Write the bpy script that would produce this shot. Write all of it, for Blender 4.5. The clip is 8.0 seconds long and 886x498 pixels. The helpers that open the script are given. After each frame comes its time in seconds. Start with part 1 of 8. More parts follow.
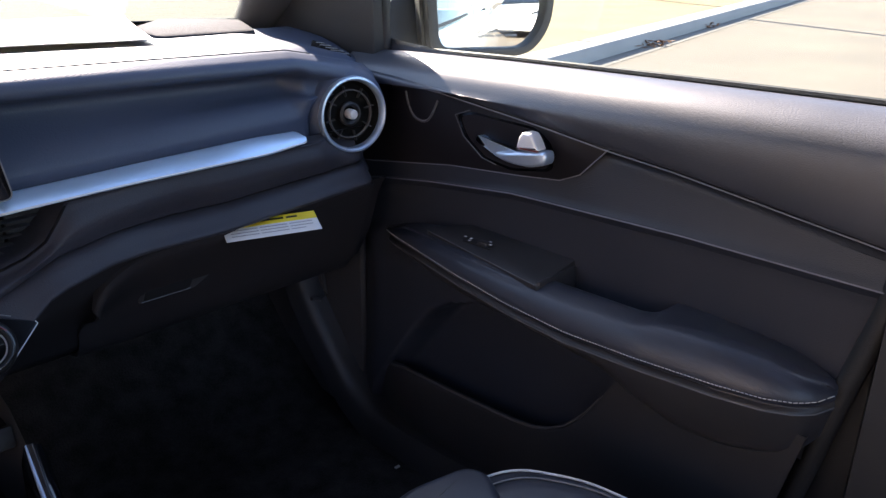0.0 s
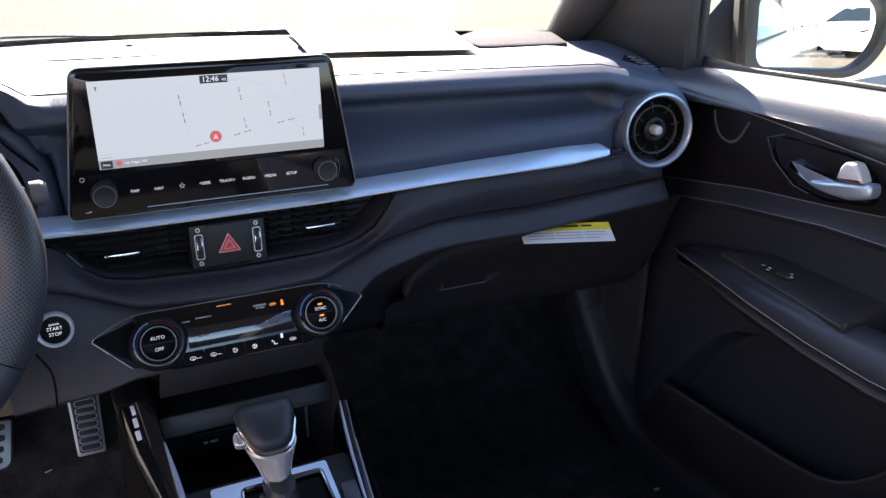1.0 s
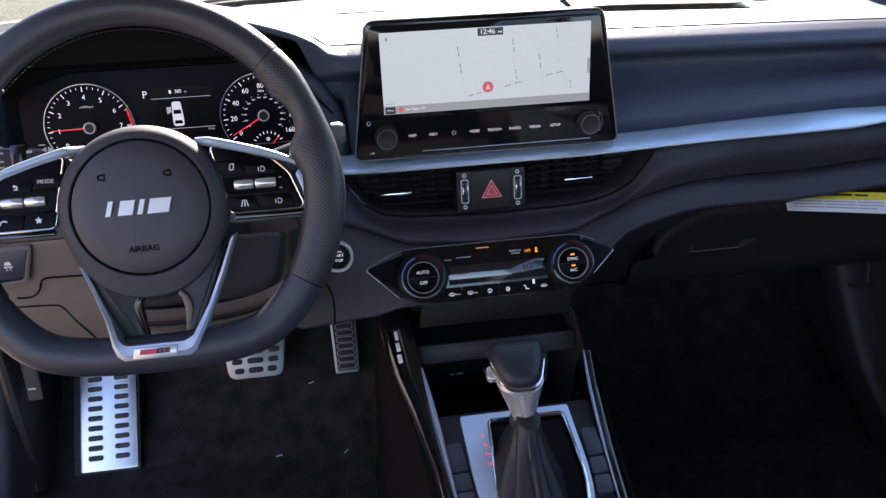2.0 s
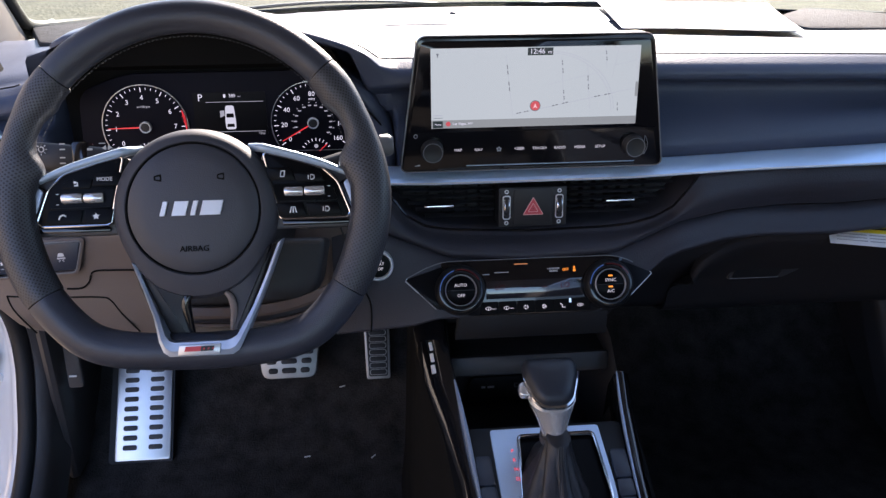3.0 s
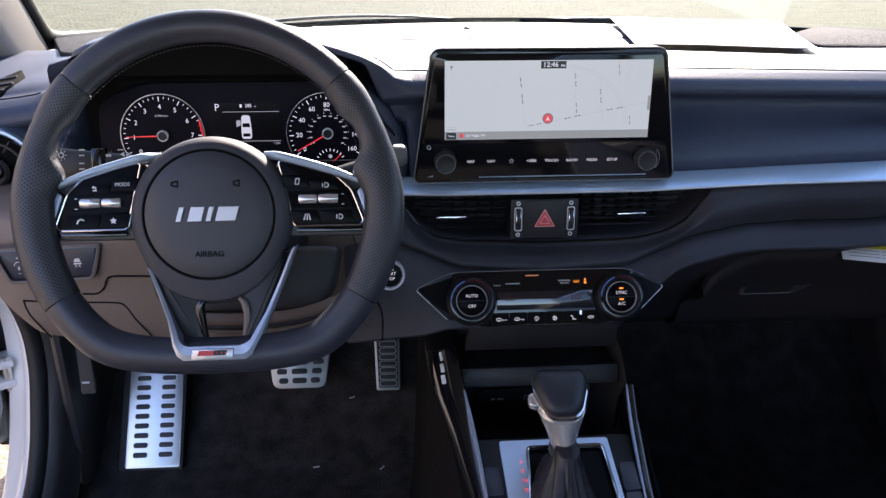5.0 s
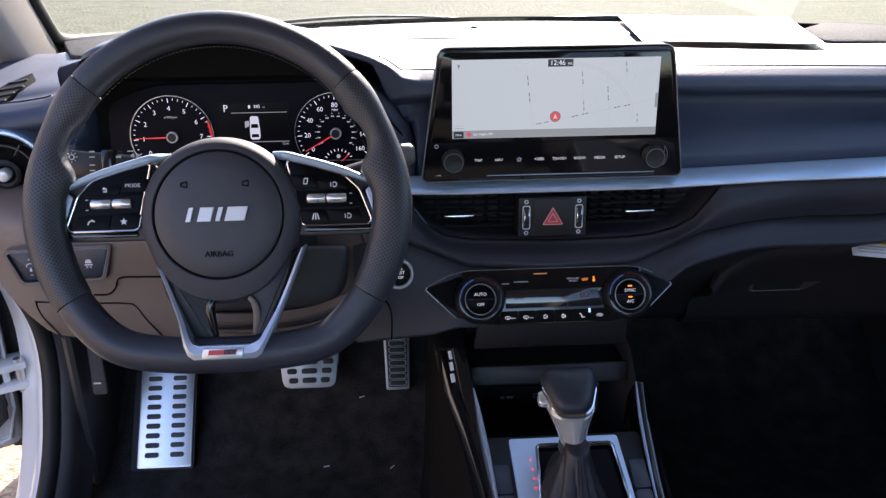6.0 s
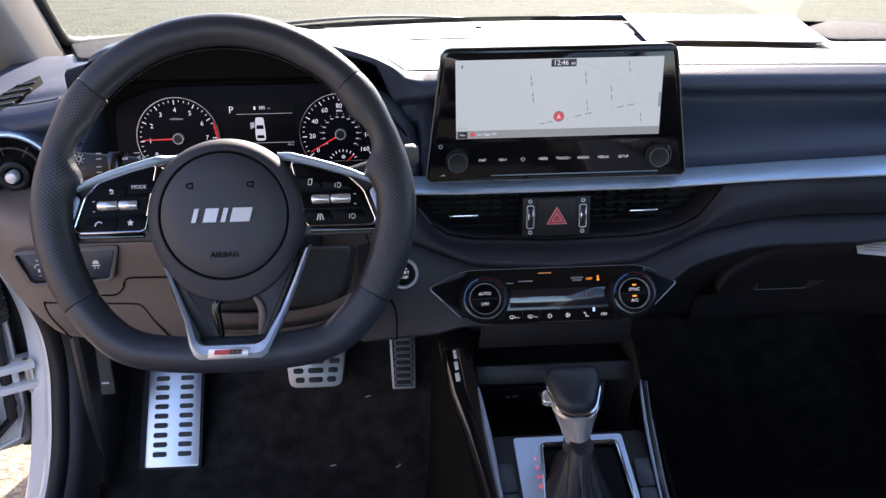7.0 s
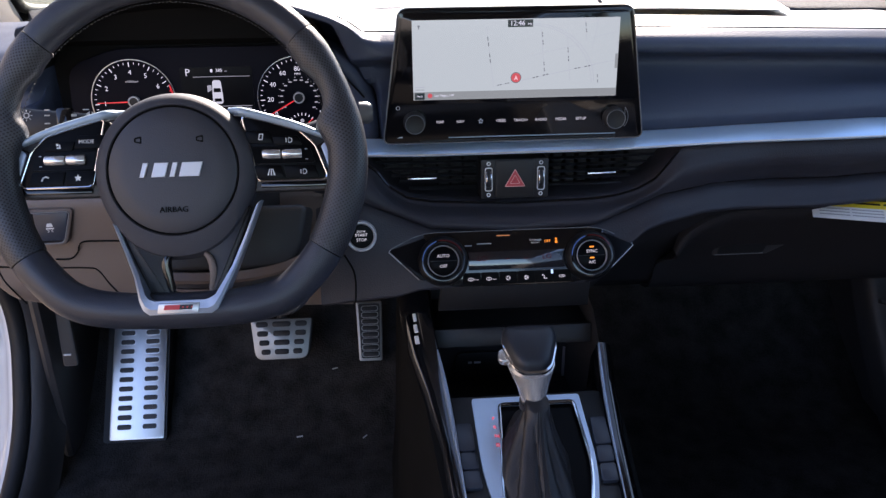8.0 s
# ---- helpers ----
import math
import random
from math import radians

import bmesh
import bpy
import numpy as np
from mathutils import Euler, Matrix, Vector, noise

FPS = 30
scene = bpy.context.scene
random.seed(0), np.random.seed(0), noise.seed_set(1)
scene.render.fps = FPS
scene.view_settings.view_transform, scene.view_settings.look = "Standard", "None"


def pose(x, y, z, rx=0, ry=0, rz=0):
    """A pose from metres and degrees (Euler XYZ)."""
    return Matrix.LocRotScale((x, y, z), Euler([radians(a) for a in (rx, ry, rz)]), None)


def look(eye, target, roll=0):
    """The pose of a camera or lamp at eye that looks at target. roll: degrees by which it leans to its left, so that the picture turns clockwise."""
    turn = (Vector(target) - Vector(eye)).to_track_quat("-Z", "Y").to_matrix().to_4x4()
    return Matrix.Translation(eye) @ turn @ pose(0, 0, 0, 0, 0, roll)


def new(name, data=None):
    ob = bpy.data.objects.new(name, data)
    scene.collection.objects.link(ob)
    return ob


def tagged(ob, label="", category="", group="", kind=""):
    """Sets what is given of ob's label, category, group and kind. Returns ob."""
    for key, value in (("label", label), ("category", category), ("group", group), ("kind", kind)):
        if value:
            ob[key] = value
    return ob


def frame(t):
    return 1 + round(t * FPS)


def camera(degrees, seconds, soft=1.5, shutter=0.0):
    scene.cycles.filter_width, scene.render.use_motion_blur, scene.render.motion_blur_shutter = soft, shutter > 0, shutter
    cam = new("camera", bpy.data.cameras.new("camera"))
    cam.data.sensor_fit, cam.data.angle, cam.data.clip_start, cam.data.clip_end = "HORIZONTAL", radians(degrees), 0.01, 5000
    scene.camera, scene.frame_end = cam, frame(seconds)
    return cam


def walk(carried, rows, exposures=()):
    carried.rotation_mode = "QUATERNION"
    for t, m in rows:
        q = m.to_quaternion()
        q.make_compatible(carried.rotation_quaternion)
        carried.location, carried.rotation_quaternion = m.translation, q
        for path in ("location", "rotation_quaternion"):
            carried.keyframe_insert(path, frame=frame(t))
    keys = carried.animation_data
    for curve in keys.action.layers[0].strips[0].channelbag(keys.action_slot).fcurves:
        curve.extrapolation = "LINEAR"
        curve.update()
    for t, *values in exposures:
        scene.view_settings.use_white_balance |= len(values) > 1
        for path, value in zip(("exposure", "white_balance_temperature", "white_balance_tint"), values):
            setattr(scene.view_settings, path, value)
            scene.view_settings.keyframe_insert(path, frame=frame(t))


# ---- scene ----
cam = camera(58.8, 8.0, soft=1.4, shutter=0.0)
PATH = [
    (0, (-0.081, 0.115, 1.121), (1.237, 1.425, 0.38), 0.7),
    (0.5, (-0.11, 0.117, 1.128), (0.936, 1.656, 0.396), 0.6),
    (1, (-0.133, 0.119, 1.132), (0.655, 1.808, 0.406), 0.1),
    (1.5, (-0.157, 0.113, 1.138), (0.348, 1.903, 0.403), -1.2),
    (1.7, (-0.165, 0.112, 1.137), (0.216, 1.921, 0.374), -1.9),
    (2, (-0.177, 0.106, 1.136), (0.061, 1.915, 0.318), -2.3),
    (2.2, (-0.179, 0.105, 1.14), (0.021, 1.913, 0.307), -1.9),
    (3.5, (-0.189, 0.094, 1.146), (-0.038, 1.933, 0.375), 0.1),
    (4, (-0.189, 0.092, 1.145), (-0.045, 1.934, 0.379), 0.2),
    (4.5, (-0.188, 0.091, 1.143), (-0.05, 1.936, 0.383), 0.3),
    (6, (-0.187, 0.088, 1.141), (-0.079, 1.936, 0.383), -0.5),
    (6.5, (-0.184, 0.085, 1.141), (-0.087, 1.933, 0.381), -0.8),
    (7, (-0.184, 0.084, 1.143), (-0.094, 1.932, 0.384), -0.9),
    (7.5, (-0.183, 0.083, 1.141), (-0.098, 1.93, 0.379), -0.8),
    (7.8, (-0.172, 0.078, 1.134), (-0.081, 1.919, 0.357), -0.7),
    (8, (-0.158, 0.07, 1.114), (-0.02, 1.903, 0.326), -0.5),
]
walk(cam, [(t, look(eye, target, roll)) for t, eye, target, roll in PATH], exposures=[(0, 2.92, 6200, 26.0), (0.8, 3.0, 6200, 26.0), (1.4, 3.0, 6200, 26.0), (2.2, 2.80, 6200, 26.0), (3.5, 2.72, 6200, 26.0), (8, 2.70, 6200, 26.0)])

# ---- light: low winter sun ahead and to the right, clear sky ----
SUN_AZ, SUN_EL = 17.0, 33.0
world = bpy.data.worlds.new("sky")
scene.world = world
world.use_nodes = True
wn = world.node_tree
sky = wn.nodes.new("ShaderNodeTexSky")
sky.sky_type = "NISHITA"
sky.sun_disc = False
sky.sun_elevation = radians(SUN_EL)
sky.sun_rotation = radians(SUN_AZ)
bg = wn.nodes["Background"]
bg.inputs["Strength"].default_value = 0.092
wn.links.new(sky.outputs["Color"], bg.inputs["Color"])
sun_data = bpy.data.lights.new("sun", "SUN")
sun_data.energy, sun_data.angle, sun_data.color = 4.15, radians(0.53), (1.0, 0.905, 0.70)
sun = new("sun", sun_data)
sun_dir = Vector((math.sin(radians(SUN_AZ)) * math.cos(radians(SUN_EL)), math.cos(radians(SUN_AZ)) * math.cos(radians(SUN_EL)), math.sin(radians(SUN_EL))))
sun.matrix_world = look(sun_dir * 20, (0, 0, 0))


# ---- materials ----
def material(name, color, rough=0.5, metal=0.0, spec=0.5, grain=0.0, grain_size=400.0, kind="noise", vary=0.12, patch=6.0,
             rough_vary=0.1, glow=0.0, coat=0.0, uv=False, stretch=(1, 1, 1)):
    """A surface with colour varied at a large and a small scale, uneven gloss and a fine relief."""
    m = bpy.data.materials.new(name)
    m.use_nodes = True
    nt = m.node_tree
    b = nt.nodes["Principled BSDF"]
    b.inputs["Roughness"].default_value = rough
    b.inputs["Metallic"].default_value = metal
    b.inputs["Specular IOR Level"].default_value = spec
    b.inputs["Coat Weight"].default_value = coat
    b.inputs["Coat Roughness"].default_value = 0.04
    tc = nt.nodes.new("ShaderNodeTexCoord")
    mp = nt.nodes.new("ShaderNodeMapping")
    mp.inputs["Scale"].default_value = stretch
    nt.links.new(tc.outputs["UV" if uv else "Object"], mp.inputs["Vector"])
    big = nt.nodes.new("ShaderNodeTexNoise")
    big.inputs["Scale"].default_value, big.inputs["Detail"].default_value = patch, 3.0
    small = nt.nodes.new("ShaderNodeTexNoise")
    small.inputs["Scale"].default_value, small.inputs["Detail"].default_value = grain_size, 2.0
    for n in (big, small):
        nt.links.new(mp.outputs["Vector"], n.inputs["Vector"])
    mix = nt.nodes.new("ShaderNodeMath")
    mix.operation = "MULTIPLY_ADD"
    nt.links.new(small.outputs["Fac"], mix.inputs[0])
    mix.inputs[1].default_value = 0.5
    nt.links.new(big.outputs["Fac"], mix.inputs[2])
    ramp = nt.nodes.new("ShaderNodeMapRange")
    ramp.inputs["From Min"].default_value, ramp.inputs["From Max"].default_value = 0.35, 1.15
    ramp.inputs["To Min"].default_value, ramp.inputs["To Max"].default_value = 1 - vary, 1 + vary
    nt.links.new(mix.outputs[0], ramp.inputs["Value"])
    col = nt.nodes.new("ShaderNodeMix")
    col.data_type, col.blend_type = "RGBA", "MULTIPLY"
    col.inputs["Factor"].default_value = 1.0
    col.inputs[6].default_value = (*color, 1)
    nt.links.new(ramp.outputs["Result"], col.inputs[7])
    nt.links.new(col.outputs[2], b.inputs["Base Color"])
    if rough_vary:
        rr = nt.nodes.new("ShaderNodeMapRange")
        rr.inputs["From Min"].default_value, rr.inputs["From Max"].default_value = 0.3, 0.7
        rr.inputs["To Min"].default_value, rr.inputs["To Max"].default_value = rough * (1 - rough_vary), min(1, rough * (1 + rough_vary))
        nt.links.new(big.outputs["Fac"], rr.inputs["Value"])
        nt.links.new(rr.outputs["Result"], b.inputs["Roughness"])
    if grain:
        bump = nt.nodes.new("ShaderNodeBump")
        bump.inputs["Strength"].default_value = grain
        bump.inputs["Distance"].default_value = 0.6 / grain_size
        if kind == "noise":
            nt.links.new(small.outputs["Fac"], bump.inputs["Height"])
        else:
            vor = nt.nodes.new("ShaderNodeTexVoronoi")
            vor.inputs["Scale"].default_value = grain_size
            if kind == "leather":
                vor.feature = "SMOOTH_F1"
            nt.links.new(mp.outputs["Vector"], vor.inputs["Vector"])
            nt.links.new(vor.outputs["Distance"], bump.inputs["Height"])
            bump.invert = True
        nt.links.new(bump.outputs["Normal"], b.inputs["Normal"])
    if glow:
        b.inputs["Emission Color"].default_value = (*color, 1)
        b.inputs["Emission Strength"].default_value = glow
    return m


def holes(m, scale, radius, depth):
    """Rows of small punched holes on a surface with a UV map."""
    nt = m.node_tree
    b = nt.nodes["Principled BSDF"]
    tc = nt.nodes.new("ShaderNodeTexCoord")
    vor = nt.nodes.new("ShaderNodeTexVoronoi")
    vor.voronoi_dimensions = "2D"
    vor.inputs["Scale"].default_value, vor.inputs["Randomness"].default_value = scale, 0.0
    mp = nt.nodes.new("ShaderNodeMapping")
    mp.inputs["Rotation"].default_value[2] = radians(45)
    nt.links.new(tc.outputs["UV"], mp.inputs["Vector"])
    nt.links.new(mp.outputs["Vector"], vor.inputs["Vector"])
    lt = nt.nodes.new("ShaderNodeMath")
    lt.operation = "GREATER_THAN"
    lt.inputs[1].default_value = radius
    nt.links.new(vor.outputs["Distance"], lt.inputs[0])
    old = b.inputs["Base Color"].links[0].from_socket
    mx = nt.nodes.new("ShaderNodeMix")
    mx.data_type = "RGBA"
    mx.inputs[6].default_value = (0.002, 0.002, 0.002, 1)
    nt.links.new(lt.outputs[0], mx.inputs["Factor"])
    nt.links.new(old, mx.inputs[7])
    nt.links.new(mx.outputs[2], b.inputs["Base Color"])
    bump = nt.nodes.new("ShaderNodeBump")
    bump.inputs["Strength"].default_value, bump.inputs["Distance"].default_value = depth, 0.0006
    nt.links.new(lt.outputs[0], bump.inputs["Height"])
    if b.inputs["Normal"].links:
        nt.links.new(b.inputs["Normal"].links[0].from_socket, bump.inputs["Normal"])
    nt.links.new(bump.outputs["Normal"], b.inputs["Normal"])
    return m


def pane_material(name, tint):
    """Thin window glass: clear, with a mirror that grows towards grazing angles."""
    m = bpy.data.materials.new(name)
    m.use_nodes = True
    nt = m.node_tree
    out = nt.nodes["Material Output"]
    nt.nodes.remove(nt.nodes["Principled BSDF"])
    clear = nt.nodes.new("ShaderNodeBsdfTransparent")
    clear.inputs["Color"].default_value = (*tint, 1)
    gloss = nt.nodes.new("ShaderNodeBsdfGlossy")
    gloss.inputs["Roughness"].default_value = 0.01
    edge = nt.nodes.new("ShaderNodeLayerWeight")
    power = nt.nodes.new("ShaderNodeMath")
    power.operation = "POWER"
    power.inputs[1].default_value = 5.0
    nt.links.new(edge.outputs["Facing"], power.inputs[0])
    amount = nt.nodes.new("ShaderNodeMath")
    amount.operation = "MULTIPLY_ADD"
    amount.inputs[1].default_value, amount.inputs[2].default_value = 0.96, 0.02
    nt.links.new(power.outputs[0], amount.inputs[0])
    mx = nt.nodes.new("ShaderNodeMixShader")
    nt.links.new(amount.outputs[0], mx.inputs[0])
    nt.links.new(clear.outputs[0], mx.inputs[1])
    nt.links.new(gloss.outputs[0], mx.inputs[2])
    nt.links.new(mx.outputs[0], out.inputs["Surface"])
    return m


def lit(name, color, strength):
    """A lamp or display that gives off light."""
    m = bpy.data.materials.new(name)
    m.use_nodes = True
    b = m.node_tree.nodes["Principled BSDF"]
    b.inputs["Base Color"].default_value = (0.01, 0.01, 0.01, 1)
    b.inputs["Roughness"].default_value = 0.15
    b.inputs["Emission Color"].default_value = (*color, 1)
    b.inputs["Emission Strength"].default_value = strength
    return m


# black dash skin; its blue stands for the sky's reflection
SOFT = material("sky_tinted_dash_skin", (0.047, 0.060, 0.096), 0.50, spec=0.45, grain=0.22, grain_size=560, kind="leather", vary=0.10)
FIRM = material("firm_dash_skin", (0.035, 0.034, 0.042), 0.48, spec=0.35, grain=0.25, grain_size=620, kind="leather", vary=0.10)
PAD = material("door_pad_skin", (0.041, 0.043, 0.053), 0.42, spec=1.0, grain=0.26, grain_size=760, kind="leather", vary=0.10)
HARD = material("hard_black_plastic", (0.033, 0.031, 0.032), 0.40, grain=0.35, grain_size=1400, vary=0.15)
DARK = material("deep_black_plastic", (0.014, 0.0135, 0.014), 0.48, grain=0.3, grain_size=1200, vary=0.2)
BROWN = material("grey_black_plastic", (0.080, 0.071, 0.067), 0.44, grain=0.4, grain_size=1100, vary=0.12)
LEATHER = material("smooth_leather", (0.033, 0.0355, 0.046), 0.37, grain=0.4, grain_size=1200, kind="leather", vary=0.12)
HUB = material("soft_hub_skin", (0.042, 0.042, 0.050), 0.60, spec=0.4, grain=0.3, grain_size=1200, kind="leather", vary=0.10)
PERF = holes(material("perforated_leather", (0.044, 0.045, 0.053), 0.42, grain=0.3, grain_size=1200, vary=0.12), 360, 0.28, 1.0)
KEYBLACK = material("satin_black_key", (0.004, 0.004, 0.0045), 0.30, spec=0.06, vary=0.1)
GLOSS = material("piano_black", (0.004, 0.004, 0.005), 0.09, spec=0.5, vary=0.05, coat=0.4, rough_vary=0.3)
# the brown stands for warm light bounced in through the open door
KNEE = material("warm_lit_plastic", (0.146, 0.112, 0.094), 0.46, grain=0.4, grain_size=1000, vary=0.10)
PEBBLE = material("pale_pebbles", (0.25, 0.205, 0.155), 0.95, spec=0.1, grain=1.0, grain_size=110, vary=0.75, patch=60)
SLAT = material("satin_slat_plastic", (0.042, 0.042, 0.046), 0.32, spec=0.5, vary=0.1)
# silver metal with the reflected sky put into its bluish colour
SATIN = material("satin_metal_trim", (0.56, 0.67, 0.81), 0.36, metal=0.75, grain=0.12, grain_size=700, vary=0.05, stretch=(0.15, 1, 1))
BRIGHT = material("bright_silver_paint", (0.72, 0.72, 0.73), 0.3, metal=0.25, vary=0.04)
NECK = material("bright_satin_neck", (0.78, 0.76, 0.74), 0.24, metal=0.75, vary=0.05)
STUCCO = material("warm_bounce_stucco", (0.50, 0.45, 0.385), 0.9, spec=0.2, grain=0.6, grain_size=60, vary=0.12, patch=1.5)
# silver trim with the blue of the reflected sky in its colour
SKY_TRIM = material("sky_tinted_trim_metal", (0.36, 0.45, 0.54), 0.50, metal=0.5, grain=0.1, grain_size=700, vary=0.05)
# silver strip, tinted blue for the sky it reflects
STRIP = material("sky_tinted_strip_metal", (0.62, 0.80, 1.0), 0.32, metal=0.6, grain=0.12, grain_size=700, vary=0.05, stretch=(0.15, 1, 1))
# colour of the pale lines drawn as highlights on the door's edges
EDGE_GLEAM = material("pale_edge_highlight", (0.17, 0.17, 0.20), 0.45, vary=0.06)
# silver spokes, likewise tinted for reflected sky
SPOKE = material("satin_spoke_metal", (0.46, 0.52, 0.62), 0.46, metal=0.9, grain=0.1, grain_size=700, vary=0.05)
CHROME = material("bright_chrome", (0.72, 0.72, 0.74), 0.14, metal=1.0, vary=0.04)
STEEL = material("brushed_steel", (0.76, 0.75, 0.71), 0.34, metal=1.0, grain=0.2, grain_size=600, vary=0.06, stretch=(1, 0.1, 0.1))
THREAD = material("grey_thread", (0.045, 0.045, 0.047), 0.7, vary=0.1)
# pedal steel darkened for the shade in the footwell
PEDAL = material("shaded_pedal_steel", (0.33, 0.315, 0.29), 0.42, metal=1.0, grain=0.2, grain_size=600, vary=0.1)
RUBBER = material("black_rubber", (0.014, 0.0135, 0.014), 0.6, grain=0.3, grain_size=500)
CARPET = material("black_carpet", (0.034, 0.031, 0.0295), 0.95, spec=0.15, grain=1.0, grain_size=330, vary=0.9, patch=26)
CLOTH = material("grey_speaker_mesh", (0.050, 0.052, 0.056), 0.85, spec=0.08, grain=1.0, grain_size=420, kind="voronoi", vary=0.6, patch=90)
LINER = material("grey_headliner_cloth", (0.25, 0.236, 0.222), 0.9, spec=0.2, grain=0.5, grain_size=700, vary=0.08)
# one pillar cloth, its sunlit and shaded sides put into two colours
PILLAR_LIT = material("sunlit_pillar_cloth", (0.23, 0.216, 0.20), 0.85, spec=0.25, grain=0.4, grain_size=800, vary=0.07)
PILLAR_SHADED = material("shaded_pillar_cloth", (0.095, 0.088, 0.085), 0.85, spec=0.25, grain=0.4, grain_size=800, vary=0.07)
STITCH = material("white_thread", (0.50, 0.50, 0.49), 0.7, vary=0.1)
SILVER_KNOB = material("silver_plastic", (0.56, 0.56, 0.57), 0.28, metal=0.65, vary=0.05)
PRINT = material("white_print", (0.75, 0.75, 0.75), 0.5, vary=0.02)
GREY_PRINT = material("grey_print", (0.30, 0.30, 0.31), 0.5, vary=0.02)
RED_PRINT = material("red_print", (0.55, 0.03, 0.03), 0.4, vary=0.03)
PAPER = material("white_paper", (0.72, 0.72, 0.71), 0.7, spec=0.3, vary=0.03, grain=0.1, grain_size=300)
YELLOW = material("yellow_print", (0.78, 0.62, 0.03), 0.6, vary=0.04)
WHITE_PAINT = material("white_car_paint", (0.78, 0.78, 0.77), 0.25, coat=1.0, vary=0.03, patch=3)
MIRROR = material("mirror_glass", (0.9, 0.92, 0.92), 0.01, metal=1.0, vary=0.0, rough_vary=0)
PANE = pane_material("window_glass", (0.90, 0.94, 0.90))
TINT = pane_material("tinted_window_glass", (0.55, 0.57, 0.58))
SHADED_BAND = material("black_glass_border", (0.006, 0.006, 0.006), 0.25, vary=0.1)
MAP_BG = lit("map_background", (0.68, 0.775, 0.755), 0.112)
MAP_LINE = lit("map_road", (0.55, 0.60, 0.64), 0.12)
MAP_INK = lit("map_ink", (0.25, 0.28, 0.30), 0.10)
MAP_BAR = lit("map_bar", (0.28, 0.31, 0.30), 0.15)
MAP_DARK = lit("map_dark", (0.02, 0.03, 0.03), 0.2)
GLOW_WHITE = lit("white_backlight", (0.9, 0.92, 1.0), 0.125)
GLOW_KEY = lit("soft_white_backlight", (0.9, 0.9, 0.95), 0.10)
GLOW_DIM = lit("dim_backlight", (0.6, 0.62, 0.68), 0.09)
GLOW_RED = lit("red_backlight", (1.0, 0.05, 0.06), 0.115)
GLOW_AMBER = lit("amber_indicator", (1.0, 0.32, 0.03), 0.19)
GLOW_BLUE = lit("blue_backlight", (0.15, 0.35, 1.0), 0.05)
CONCRETE = material("pale_concrete", (0.148, 0.126, 0.101), 0.9, spec=0.2, grain=0.5, grain_size=60, vary=0.24, patch=0.9)
KERB_MAT = material("grey_kerb_concrete", (0.30, 0.29, 0.27), 0.9, spec=0.2, grain=0.5, grain_size=70, vary=0.15, patch=2)
GRAVEL = material("grey_gravel", (0.098, 0.094, 0.074), 0.95, spec=0.1, grain=1.0, grain_size=22, vary=0.45, patch=5)
SAND = material("dry_sand", (0.23, 0.185, 0.108), 0.95, spec=0.1, grain=0.8, grain_size=40, vary=0.25, patch=1.2)


# ---- mesh helpers ----
def at(x, pts):
    """Value at x on the line through the (x, value) pairs."""
    xs, vs = zip(*sorted(pts))
    return float(np.interp(x, xs, vs))


def ease(a, b, x):
    k = min(1.0, max(0.0, (x - a) / (b - a)))
    return k * k * (3 - 2 * k)


def facing(x, y, z, lean=0.0, turn=0.0):
    """Pose of a face that looks back at the driver: local x right, y up the face, z out of it; lean: degrees its top leans away."""
    return pose(x, y, z, 90 - lean, 0, turn)


BASE = {}


def thing(name, m, label, category, group="", kind=""):
    ob = new(name)
    ob.empty_display_size = 0.02
    ob.matrix_world = m
    BASE[ob.name] = m
    return tagged(ob, label, category, group, kind)


def part(name, bm, mat, parent, label="", angle=38, world=False, kind=""):
    """Links a bmesh as one mesh under a thing or a part."""
    if world:
        bm.transform(BASE[parent.name].inverted())
    bmesh.ops.recalc_face_normals(bm, faces=bm.faces)
    me = bpy.data.meshes.new(name)
    bm.to_mesh(me)
    bm.free()
    me.shade_smooth()
    me.set_sharp_from_angle(angle=radians(angle))
    me.materials.append(mat)
    ob = new(name, me)
    ob.parent = parent
    BASE[ob.name] = BASE[parent.name]
    return tagged(ob, label, kind=kind)


def solo(name, bm, mat, label, category, kind="", angle=38):
    """A thing or piece of the setting that is one mesh, built in place."""
    bmesh.ops.recalc_face_normals(bm, faces=bm.faces)
    me = bpy.data.meshes.new(name)
    bm.to_mesh(me)
    bm.free()
    me.shade_smooth()
    me.set_sharp_from_angle(angle=radians(angle))
    me.materials.append(mat)
    ob = new(name, me)
    BASE[ob.name] = Matrix.Identity(4)
    return tagged(ob, label, category, kind=kind)


def add(bm, other, m=None):
    """Joins other into bm, and frees it."""
    if m is not None:
        other.transform(m)
    me = bpy.data.meshes.new("tmp")
    other.to_mesh(me)
    other.free()
    bm.from_mesh(me)
    bpy.data.meshes.remove(me)
    return bm


def box(sx, sy, sz, c=(0, 0, 0), bev=0.0, seg=2, m=None):
    bm = bmesh.new()
    bmesh.ops.create_cube(bm, size=1.0)
    bm.transform(Matrix.Translation(c) @ Matrix.Diagonal((sx, sy, sz, 1)))
    if bev:
        bmesh.ops.bevel(bm, geom=bm.edges[:], offset=bev, segments=seg, affect="EDGES", profile=0.5)
    if m is not None:
        bm.transform(m)
    return bm


